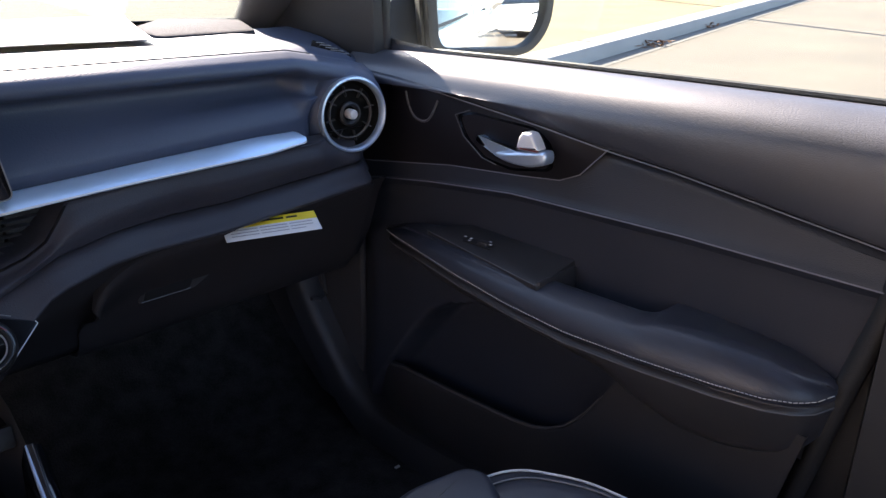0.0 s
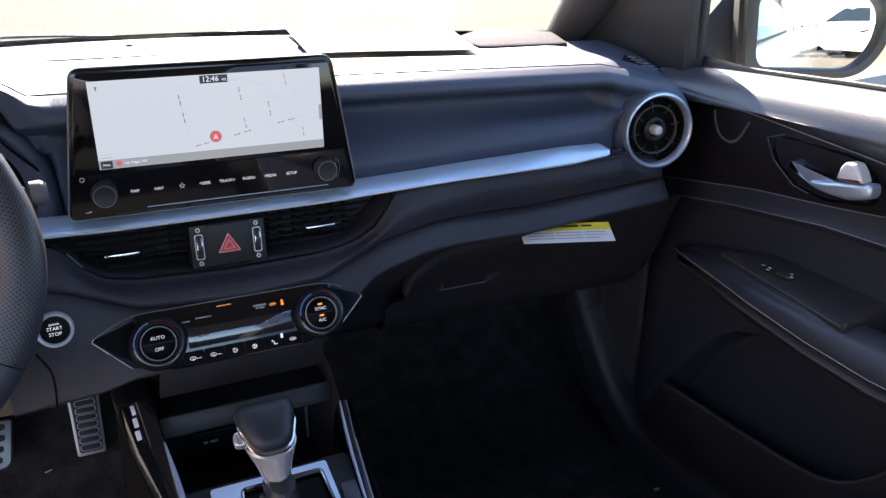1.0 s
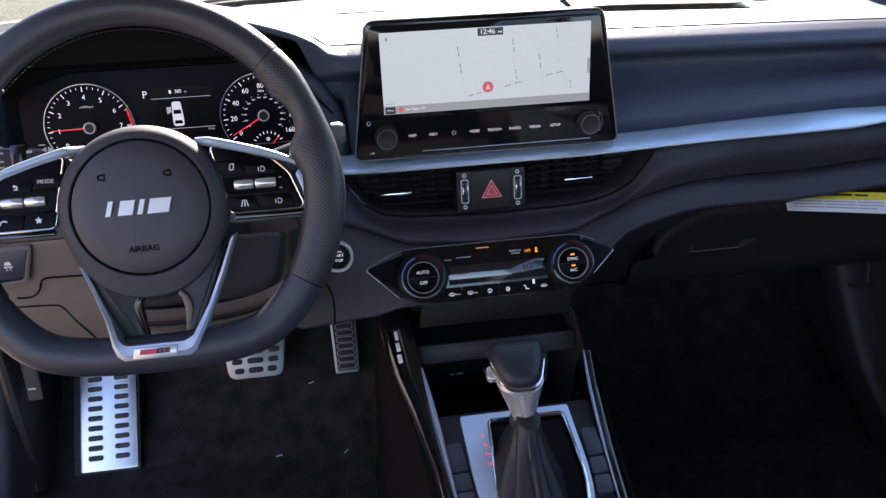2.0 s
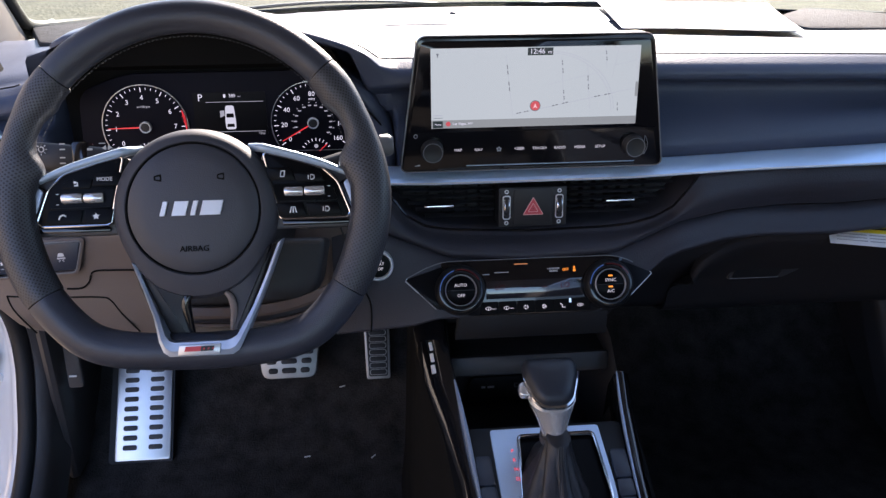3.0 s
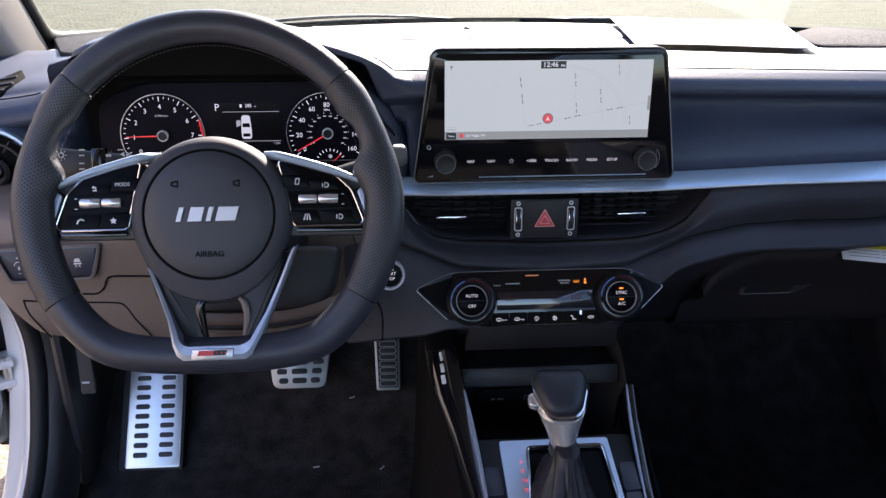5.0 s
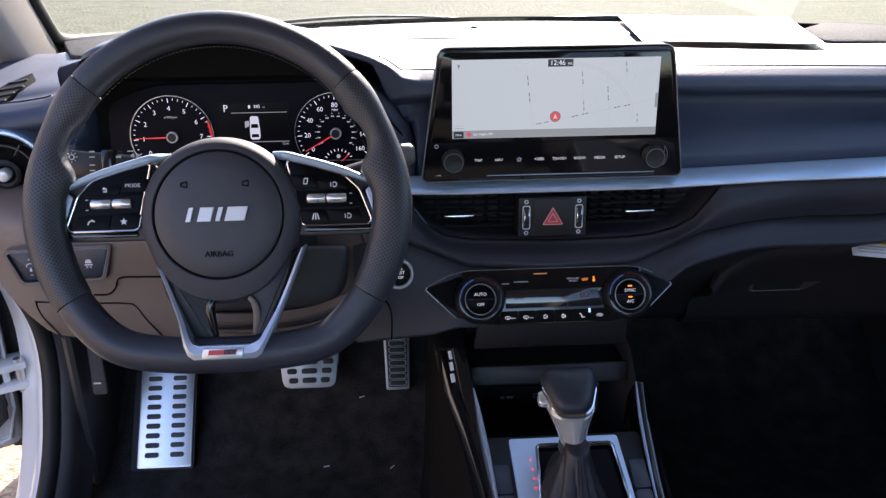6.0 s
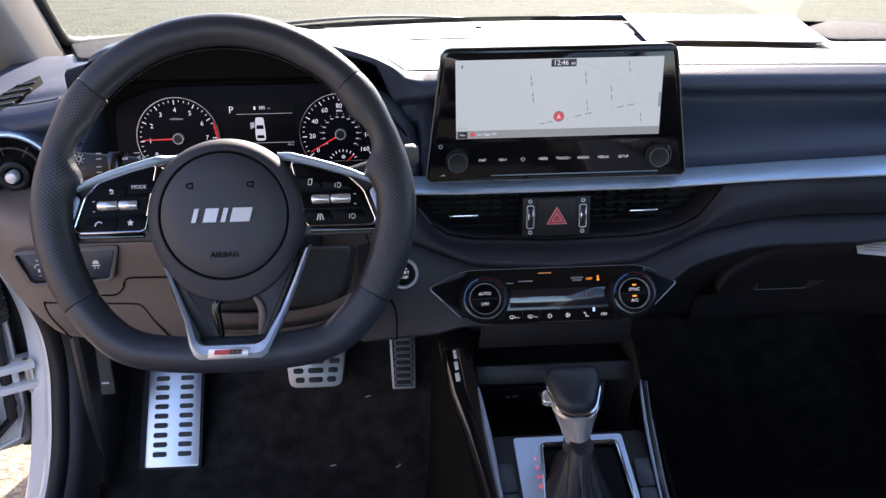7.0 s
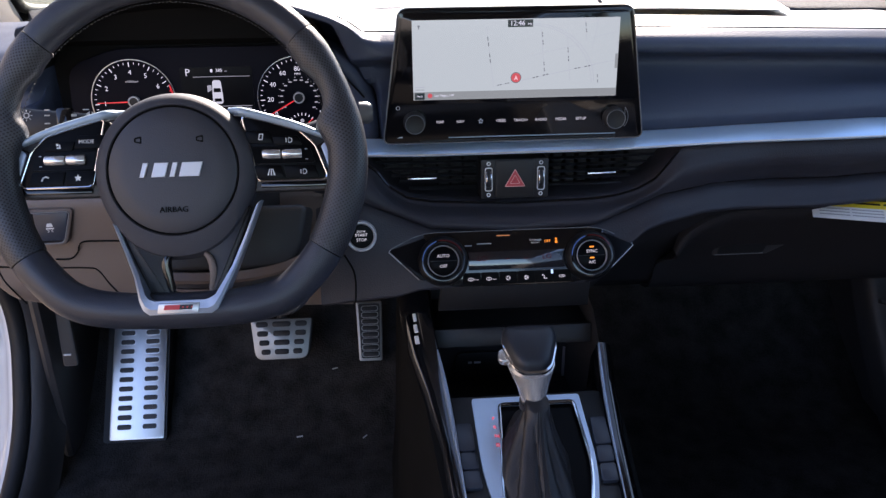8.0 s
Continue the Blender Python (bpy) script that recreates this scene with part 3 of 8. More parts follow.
def dash_top():
    rows, stitch = [], []
    xs = sorted(set(np.round(np.concatenate([np.linspace(-0.775, 0.775, 94), np.linspace(-0.22, -0.15, 28), np.linspace(-0.62, -0.54, 24), np.linspace(0.54, 0.62, 24)]), 4)))
    for x in xs:
        a = abs(x)
        zs, ys = seam_z(x), Y(x, 0.024)
        yg = glass_y(x) - 0.01
        recess = 1 - ease(0.566, 0.600, a)
        fall = ease(0.62, 0.71, a)
        hood = ease(-0.192, -0.216, x) * ease(-0.588, -0.568, x)
        foot = ease(-0.160, -0.178, x) * ease(-0.588, -0.568, x)
        crown = ease(-0.155, -0.20, x) * ease(-0.582, -0.532, x)
        dep = 0.034 * recess * (1 - 0.9 * ease(-0.08, -0.17, x) * ease(-0.30, -0.25, x))
        yt = Y(x, 0.002) + 0.030 * ease(0.585, 0.63, a)
        base = [(yg, 0.950), (yg - 0.12, 0.958), (1.38, 0.962), (1.25, 0.967 - 0.014 * fall), (1.14, (0.5 - 0.25 * fall) * 0.968 + (0.5 + 0.25 * fall) * zs), (ys + 0.035, zs - 0.0005), (ys + 0.016, zs - 0.001), (ys + 0.004, zs - 0.0055), (ys - 0.007, zs - 0.0118),
                (ys - 0.012, zs - 0.0215), (ys - 0.010 + dep * 0.2, zs - 0.0295), (ys + 0.008 + dep, zs - 0.041), (ys + 0.006 + dep * 0.95, zs - 0.06), ((ys + yt) / 2 + dep * 0.7, 0.895), (yt + 0.020, 0.872), (yt + 0.022, 0.857), (yt + 0.022, 0.834)]
        hz = 0.985 + 0.052 * math.sin(math.pi * min(1, max(0, (x + 0.605) / 0.425))) ** 0.7
        yh = 1.012
        tops = [(yg, 0.950), (yg - 0.12, 0.958), (1.38, 0.966), (1.25, 0.978), (1.14, hz - 0.008), (1.07, hz), (yh + 0.015, hz), (yh + 0.003, hz - 0.002), (yh, hz - 0.006),
                (yh + 0.004, hz - 0.010), (yh + 0.03, hz - 0.013), (1.10, hz - 0.024), (1.127, 0.955), (1.128, 0.90), (1.128, 0.872), (1.126, 0.857), (1.08, 0.834)]
        prof = [(b[0] + (h[0] - b[0]) * k, b[1] + (h[1] - b[1]) * k) for b, h, k in zip(base, tops, [crown] * 9 + [hood] * 4 + [foot] * 4)]
        if -0.21 < x < 0.62 or x < -0.61:
            stitch.append((x, prof[6][0] + 0.002, prof[6][1] + 0.0006))
        end = 0.05 * ease(0.70, 0.775, a) ** 2
        rows.append([(x, y + end * (1 - ease(1.10, 1.40, y)), z) for y, z in smooth(prof, 3)])
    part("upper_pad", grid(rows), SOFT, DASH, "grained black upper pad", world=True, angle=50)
    # near-black lining that keeps the shade under the instrument hood
    rows = []
    for x in np.linspace(-0.571, -0.180, 72):
        lid = at(x, [(-0.571, 0.940), (-0.556, 0.962), (-0.540, 0.982), (-0.520, 1.2), (-0.245, 1.2), (-0.229, 0.985), (-0.218, 0.960), (-0.206, 0.938), (-0.186, 0.916), (-0.166, 0.892)])
        k = min(1.0, max(0.0, (x + 0.605) / 0.425))
        hz = 0.9685 + 0.052 * math.sin(math.pi * k) ** 0.7 - 0.05 * (1 - min(1.0, min(k, 1 - k) / 0.06)) ** 2
        rows.append([(x, y, min(z, lid)) for y, z in ((1.0125, hz + 0.0055), (1.018, hz + 0.003), (1.045, hz - 0.002), (1.072, hz - 0.010), (1.080, min(0.973, hz - 0.014)), (1.112, min(0.963, hz - 0.020)), (1.113, 0.90), (1.111, 0.838))])
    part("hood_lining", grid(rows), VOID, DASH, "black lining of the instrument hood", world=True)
    # rounded surround that closes the hood's right side
    rows = []
    arc = [Vector((x, 0, z)) for x, z in smooth([(-0.232, 0.974), (-0.215, 0.965), (-0.202, 0.9555), (-0.1875, 0.9395), (-0.1745, 0.9185), (-0.1675, 0.8965), (-0.1650, 0.872), (-0.1660, 0.846)], 5)]
    for i, q in enumerate(arc):
        run = (arc[min(i + 1, len(arc) - 1)] - arc[max(i - 1, 0)]).normalized()
        side = Vector((run.z, 0, -run.x))
        rows.append([(q.x + side.x * d, y, q.z + side.z * d) for d, y in smooth([(-0.004, 1.060), (-0.001, 1.036), (0.003, 1.029), (0.011, 1.026), (0.021, 1.031), (0.029, 1.045), (0.033, 1.075), (0.034, 1.105)], 3)])
    part("hood_surround", grid(rows), SOFT, DASH, "rounded side of the instrument hood", world=True, angle=60)
    # stitched seam behind the front rim
    for run in ([q for q in stitch if q[0] > -0.3], [q for q in stitch if -0.70 < q[0] < -0.3]):
        part("seam", tube(run, 0.0010, 6), DARK, DASH, world=True)
    # raised cover along the foot of the glass
    rows = []
    for x in np.linspace(-0.33, 0.30, 20):
        rows.append([(x, y, z) for y, z in ((1.49, 0.956), (1.492, 0.9625), (1.50, 0.9645), (1.60, 0.9635), (1.69, 0.9615), (1.70, 0.950))])
    part("defroster_cover", grid(rows), SOFT, DASH, "long raised cover at the windscreen's foot", world=True)
    part("light_sensor", lathe([(0.007, 0), (0.006, 0.002), (0.003, 0.004), (0, 0.0045)], 20, shift(-0.035, 1.62, 0.9635)), DARK, DASH, world=True)
    # cloth speaker grilles at both ends
    for s in (-1, 1):
        out = rounded([(0.515, 1.47), (0.64, 1.60), (0.760, 1.52), (0.67, 1.315), (0.505, 1.335)], 0.02, 4)
        part("speaker_grille", prism([(s * x, y) for x, y in out], 0.955, 0.969, 0.006), CLOTH, DASH, "grey cloth speaker grille", world=True)
    # slatted demister vents at both ends
    for s in (-1, 1):
        m = pose(-0.684, 1.118, 0.9475, 17, -9, 0) if s < 0 else pose(0.712, 1.168, 0.9485, 17, 9, 0) @ Matrix.Diagonal((0.6, 0.6, 1, 1))
        leaf = rounded([(s * u, v) for u, v in ((-0.022, 0.056), (-0.020, 0.018), (-0.008, -0.016), (0.018, -0.048), (0.044, -0.046), (0.036, -0.010), (0.008, 0.034))], 0.005, 3)
        vent = part("demister_vent", prism(leaf, -0.010, 0.0002, m=m), VOID, DASH, "dark slatted demister vent", world=True)
        for v in (0.036, 0.019, 0.002, -0.015, -0.032):
            u0 = at(v, [(-0.048, 0.018), (-0.016, -0.008), (0.018, -0.020), (0.056, -0.022)])
            u1 = at(v, [(-0.046, 0.044), (-0.010, 0.036), (0.034, 0.008), (0.056, -0.018)])
            part("slat", box(u1 - u0, 0.0016, 0.006, (s * (u0 + u1) / 2, v, -0.0008), 0.0006, m=m @ shift(0, v, 0) @ pose(0, 0, 0, 35, 0, 0) @ shift(0, -v, 0)), GREYRIM, vent, world=True)


dash_top()


def dash_front():
    # satin strip
    rows = []
    for x in sorted({*np.linspace(-0.235, 0.569, 80), *np.linspace(0.554, 0.569, 12)}):
        k = (1 - 0.35 * ease(0.48, 0.569, x)) * max(0.12, math.sqrt(max(0.0, 1 - (max(0.0, x - 0.558) / 0.0112) ** 2)))
        zc = at(x, [(-0.3, 0.8500), (0.30, 0.8512), (0.569, 0.8480)])
        h = at(x, [(0.25, 0.0090), (0.56, 0.0125)]) * k
        y = Y(x) - 0.001
        rows.append([(x, yy, zz) for yy, zz in ((y + 0.02, zc + h - 0.0031 * k), (y + 0.0145, zc + h - 0.0031 * k), (y + 0.0130, zc + h - 0.0037 * k), (y + 0.0060 * k, zc + h * 0.28), (y - 0.0076 * k, zc - h * 0.42), (y - 0.0086 * k, zc - h * 0.50), (y - 0.0118 * k, zc - h * 0.72), (y - 0.0122 * k, zc - h * 0.80), (y - 0.0105 * k, zc - h * 0.98), (y + 0.02, zc - h))])
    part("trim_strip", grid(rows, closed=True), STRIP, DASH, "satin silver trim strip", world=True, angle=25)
    # pale bead drawn as the glint along the strip's lower edge
    part("strip_glint", tube([r[6] for r in rows[:-3]], 0.0013, 8), BRIGHT, DASH, "pale bead for the glint on the strip's lower edge", world=True)
    # middle pad, from the strip or the vent opening down to the fold
    rows = []
    for x in np.linspace(-0.245, 0.725, 110):
        zt = vent_low(x)
        yc, zc = crease(x)
        yc += 0.06 * ease(0.66, 0.725, x) ** 2
        yt = Y(x, -0.002) + 0.034 * ease(0.59, 0.66, x) + 0.05 * ease(0.66, 0.725, x) ** 2
        open_v = ease(0.215, 0.19, x) * ease(-0.20, -0.18, x)
        mid = 0.5 * (zt + zc)
        rows.append([(x, y, z) for y, z in smooth([(1.07, zt + 0.004 + 0.003 * open_v), (yt + 0.010, zt + 0.003 * open_v), (yt, zt - 0.001), (yt - 0.005 * open_v, zt - 0.006), (0.5 * (yt + yc) - 0.010, mid), (yc - 0.003, zc + 0.007), (yc, zc + 0.001), (yc + 0.006, zc - 0.001)], 3)])
    part("middle_pad", grid(rows), FIRM, DASH, "black pad under the satin strip", world=True, angle=50)
    # sloping band that carries the climate controls and sweeps over the glovebox
    rows = []
    for x in np.linspace(-0.245, 0.725, 130):
        yc, zc = crease(x)
        yd, zd = band(x)
        yc, yd = (q + 0.06 * ease(0.66, 0.725, x) ** 2 for q in (yc, yd))
        rows.append([(x, y, z) for y, z in smooth([(yc + 0.012, zc - 0.0005), (yc + 0.002, zc - 0.003), (yc * 0.65 + yd * 0.35, zc * 0.65 + zd * 0.35 + 0.001), (yc * 0.3 + yd * 0.7, zc * 0.3 + zd * 0.7 + 0.001), (yd + 0.001, zd + 0.004), (yd, zd), (yd + 0.006, zd - 0.004), (yd + 0.04, zd - 0.006)], 3)])
    part("lower_band", grid(rows), FIRM, DASH, "sloping lower band with a bluish sheen", world=True, angle=50)
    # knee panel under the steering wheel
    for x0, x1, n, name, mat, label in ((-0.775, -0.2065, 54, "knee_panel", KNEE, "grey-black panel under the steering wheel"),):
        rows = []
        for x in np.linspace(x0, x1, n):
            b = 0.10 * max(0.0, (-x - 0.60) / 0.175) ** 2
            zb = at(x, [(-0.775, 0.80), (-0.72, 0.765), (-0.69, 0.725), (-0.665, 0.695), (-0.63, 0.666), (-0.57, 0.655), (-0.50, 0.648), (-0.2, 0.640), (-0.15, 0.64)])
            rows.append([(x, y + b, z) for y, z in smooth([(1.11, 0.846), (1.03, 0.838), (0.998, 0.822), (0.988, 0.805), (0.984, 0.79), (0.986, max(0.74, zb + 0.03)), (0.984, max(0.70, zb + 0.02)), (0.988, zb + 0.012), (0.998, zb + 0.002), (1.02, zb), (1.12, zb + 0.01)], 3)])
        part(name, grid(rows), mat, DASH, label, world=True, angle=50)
    # glovebox
    rows = []
    for x in np.linspace(0.236, 0.70, 70):
        yd, zd = band(x)
        drop = 0.060 * (1 - math.sqrt(max(0.0, 1 - (1 - min(1.0, (x - 0.236) / 0.10)) ** 2)))
        rows.append([(x, y, z) for y, z in smooth([(yd + 0.05, zd - 0.008 - drop), (yd + 0.026 + drop * 0.4, zd - 0.010 - drop), (yd + 0.022 + drop * 0.4, zd - 0.014 - drop), (yd + 0.03 + drop * 0.5, zd - 0.03 - drop), (1.088 + drop * 0.3, 0.66 - drop * 0.4), (1.12, 0.60), (1.16, 0.575), (1.3, 0.57)], 3)])
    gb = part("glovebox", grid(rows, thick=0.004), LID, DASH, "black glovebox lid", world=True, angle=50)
    # paler bead drawn as the highlight on the lid's rounded edge
    lip = []
    for x in np.linspace(0.2375, 0.62, 60):
        yd, zd = band(x)
        drop = 0.060 * (1 - math.sqrt(max(0.0, 1 - (1 - min(1.0, (x - 0.236) / 0.10)) ** 2)))
        lip.append((x, yd + 0.0225 + drop * 0.4, zd - 0.012 - drop))
    part("lid_highlight", tube(lip, 0.0011, 6), LATCH, gb, world=True)
    bm = prism(rounded([(-0.052, -0.017), (0.03, -0.017), (0.058, 0.004), (0.03, 0.018), (-0.05, 0.016)], 0.006), -0.004, 0.006, 0.002, m=facing(0.362, 1.084, 0.668, -22))
    part("latch", bm, LATCH, gb, world=True)
    part("latch_recess", prism(rounded([(-0.046, -0.012), (0.022, -0.012), (0.026, 0.013), (-0.044, 0.011)], 0.004), 0.0055, 0.0075, m=facing(0.362, 1.084, 0.668, -22)), DARK, gb, world=True)
    # pale bars drawn as highlights on the latch's edges
    for a, b in (((-0.046, 0.0130), (0.024, 0.0155)), ((-0.048, -0.0135), (0.024, -0.0135))):
        bm = tube([(*a, 0.0066), (*b, 0.0066)], 0.0008, 6)
        bm.transform(facing(0.362, 1.084, 0.668, -22))
        part("latch_highlight", bm, GREYRIM, gb, world=True)
    # recessed panel beside and behind the lid
    rows = []
    for x in np.linspace(0.10, 0.725, 40):
        yd, zd = band(x)
        rows.append([(x, y, z) for y, z in ((yd + 0.016, zd - 0.003), (yd + 0.026, zd - 0.016), (yd + 0.036, zd - 0.034), (max(yd + 0.045, 1.094), 0.655), (max(yd + 0.06, 1.127), 0.60), (1.165, 0.570), (1.30, 0.565))])
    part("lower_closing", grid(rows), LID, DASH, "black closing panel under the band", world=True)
    # dark underside that closes the foot space
    part("underside", box(0.60, 0.44, 0.02, (0.42, 1.40, 0.575), 0.005), DARK, DASH, world=True)
    part("underside", box(0.54, 0.42, 0.02, (-0.43, 1.36, 0.665), 0.005), DARK, DASH, world=True)


dash_front()


def round_vent(parent, x, y, z, turn):
    m = facing(x, y, z, 2, turn)
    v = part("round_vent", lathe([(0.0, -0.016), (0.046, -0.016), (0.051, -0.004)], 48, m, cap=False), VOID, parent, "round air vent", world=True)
    part("surround", lathe([(0.0585, -0.002), (0.062, -0.004), (0.068, -0.012), (0.075, -0.026), (0.080, -0.045)], 64, m, cap=False), SOFT, v, world=True)
    part("ring", lathe([(0.0585, -0.012), (0.0585, 0.004), (0.057, 0.007), (0.0545, 0.0075), (0.052, 0.005), (0.0505, -0.004), (0.0505, -0.012)], 64, m, cap=False), SATIN, v, "satin silver ring", world=True)
    part("inner_ring", lathe([(0.0375, -0.010), (0.0375, -0.005), (0.0365, -0.0045), (0.0355, -0.005), (0.0355, -0.010)], 48, m, cap=False), BROWN, v, world=True)
    part("inner_ring", lathe([(0.0185, -0.012), (0.0185, -0.006), (0.0150, -0.004), (0.0115, -0.006), (0.0115, -0.012)], 48, m, cap=False), DARK, v, world=True)
    for i in range(8):
        a = radians(i * 45 + 12)
        part("vane", box(0.016, 0.0016, 0.006, (0.0355, 0, -0.0085), 0.0004, m=m @ Matrix.Rotation(a, 4, "Z")), HARD, v, world=True)
    part("hub", lathe([(0.0078, -0.012), (0.0078, 0.002), (0.0062, 0.0050), (0.0, 0.0064)], 32, m), BRIGHT, v, "silver centre knob", world=True)


round_vent(DASH, 0.669, 1.060, 0.864, -8)
round_vent(DASH, -0.677, 1.060, 0.859, 8)


def middle_vents():
    part("vent_cavity", grid([[(x, 1.052, z) for z in (0.77, 0.80, 0.84)] for x in np.linspace(-0.21, 0.22, 8)]), DARK, DASH, world=True)
    for s in (-1, 1):
        for z in (0.8275, 0.8190, 0.8105, 0.8020, 0.7935):
            # each slat ends on the slanting side of the opening
            inner = 0.044 * s
            outer = s * at(z, [(0.786, 0.13), (0.7935, 0.143), (0.7965, 0.148), (0.81, 0.164), (0.8235, 0.180), (0.833, 0.19)])
            if s < 0:
                outer += 0.014
            rows = []
            for x in np.linspace(inner, outer, 8):
                y = Y(x, 0.006)
                rows.append([(x, yy, zz) for yy, zz in ((y, z), (y + 0.003, z + 0.0012), (y + 0.020, z - 0.0020), (y + 0.020, z - 0.0036), (y + 0.003, z - 0.0010))])
            part("slat", grid(rows, closed=True), SLAT, DASH, world=True)
        for i in range(7):
            x = s * (0.058 + 0.0165 * i)
            zl = vent_low(x) + 0.006
            part("vane", box(0.0016, 0.02, 0.833 - zl, (x, Y(x, 0.044), (0.833 + zl) / 2)), VOID, DASH, world=True)
        part("vent_tab", box(0.037, 0.008, 0.0042, (s * 0.113, 1.001, 0.8105), 0.0018), CHROME, DASH, "thin chrome vent tab", world=True)
        # lip that frames the opening
        pts = [(x, Y(x, -0.0035), vent_low(x) - 0.0005) for x in np.linspace(0.0 if s > 0 else -0.186, 0.212 if s > 0 else 0.0, 40)]
        part("vent_lip", tube(pts, 0.0016, 6), GLOSS, DASH, world=True)
    # hazard switch block with two vent wheels
    m = facing(0.0005, 0.990, 0.8105, 6)
    blk = part("switch_block", prism(rounded([(-0.042, -0.0245), (0.042, -0.0245), (0.042, 0.0245), (-0.042, 0.0245)], 0.002), -0.03, 0.004, 0.001, m=m), DARK, DASH, world=True)
    part("hazard_button", prism(rounded([(-0.024, -0.0235), (0.024, -0.0235), (0.024, 0.0235), (-0.024, 0.0235)], 0.002), 0.002, 0.0062, 0.0012, m=m), DARK, blk, world=True)
    tri = lambda r: [(r * math.cos(radians(a)) * 1.0, r * math.sin(radians(a)) - 0.002) for a in (90, 210, 330)]
    for r0, r1, mat in ((0.0148, 0.0134, PINK), (0.0133, 0.0078, HAZARD), (0.0077, 0.0064, PINK), (0.0063, 0.0010, HAZARD)):
        part("triangle", ring_plate(rounded(tri(r0), 0.0016, 3), rounded(tri(r1), 0.0010, 3), 0.006, 0.0068, m=m), mat, blk, "red warning triangle with pale outlines", world=True)
    for s in (-1, 1):
        part("wheel_slot", prism(rounded([(-0.0045, -0.014), (0.0045, -0.014), (0.0045, 0.014), (-0.0045, 0.014)], 0.002), 0.0035, 0.0046, m=m @ shift(s * 0.0325, 0, 0)), DARK, blk, world=True)
        part("slot_frame", ring_plate(rounded([(-0.0048, -0.0148), (0.0048, -0.0148), (0.0048, 0.0148), (-0.0048, 0.0148)], 0.003, 4), rounded([(-0.0038, -0.0138), (0.0038, -0.0138), (0.0038, 0.0138), (-0.0038, 0.0138)], 0.0026, 4), 0.004, 0.0056, m=m @ shift(s * 0.0325, 0, 0)), BRIGHT, blk, "thin bright slot frame", world=True)
        whl = part("thumb_wheel", lathe([(0.0, -0.0032), (0.0125, -0.0032), (0.0132, -0.002), (0.0132, 0.002), (0.0125, 0.0032), (0.0, 0.0032)], 28, m @ shift(s * 0.0325, 0, -0.0035) @ pose(0, 0, 0, 0, 90, 0)), CHROME, blk, "chrome-edged thumb wheel", world=True)
        part("rim", lathe([(0.0136, -0.0022), (0.0139, 0.0), (0.0136, 0.0022)], 28, m @ shift(s * 0.0325, 0, -0.0035) @ pose(0, 0, 0, 0, 90, 0), cap=False), HARD, whl, world=True)
        for yy in (-0.0195, 0.0195):
            part("vent_symbol", ring_plate(circle(0.0026, 16, s * 0.0325, yy), circle(0.0014, 16, s * 0.0325, yy), 0.004, 0.0047, m=m), PRINT, blk, world=True)


HAZARD = material("red_plastic", (0.55, 0.06, 0.075), 0.35, vary=0.06)
PINK = material("pale_red_print", (0.80, 0.36, 0.36), 0.4, vary=0.04, glow=0.02)
middle_vents()


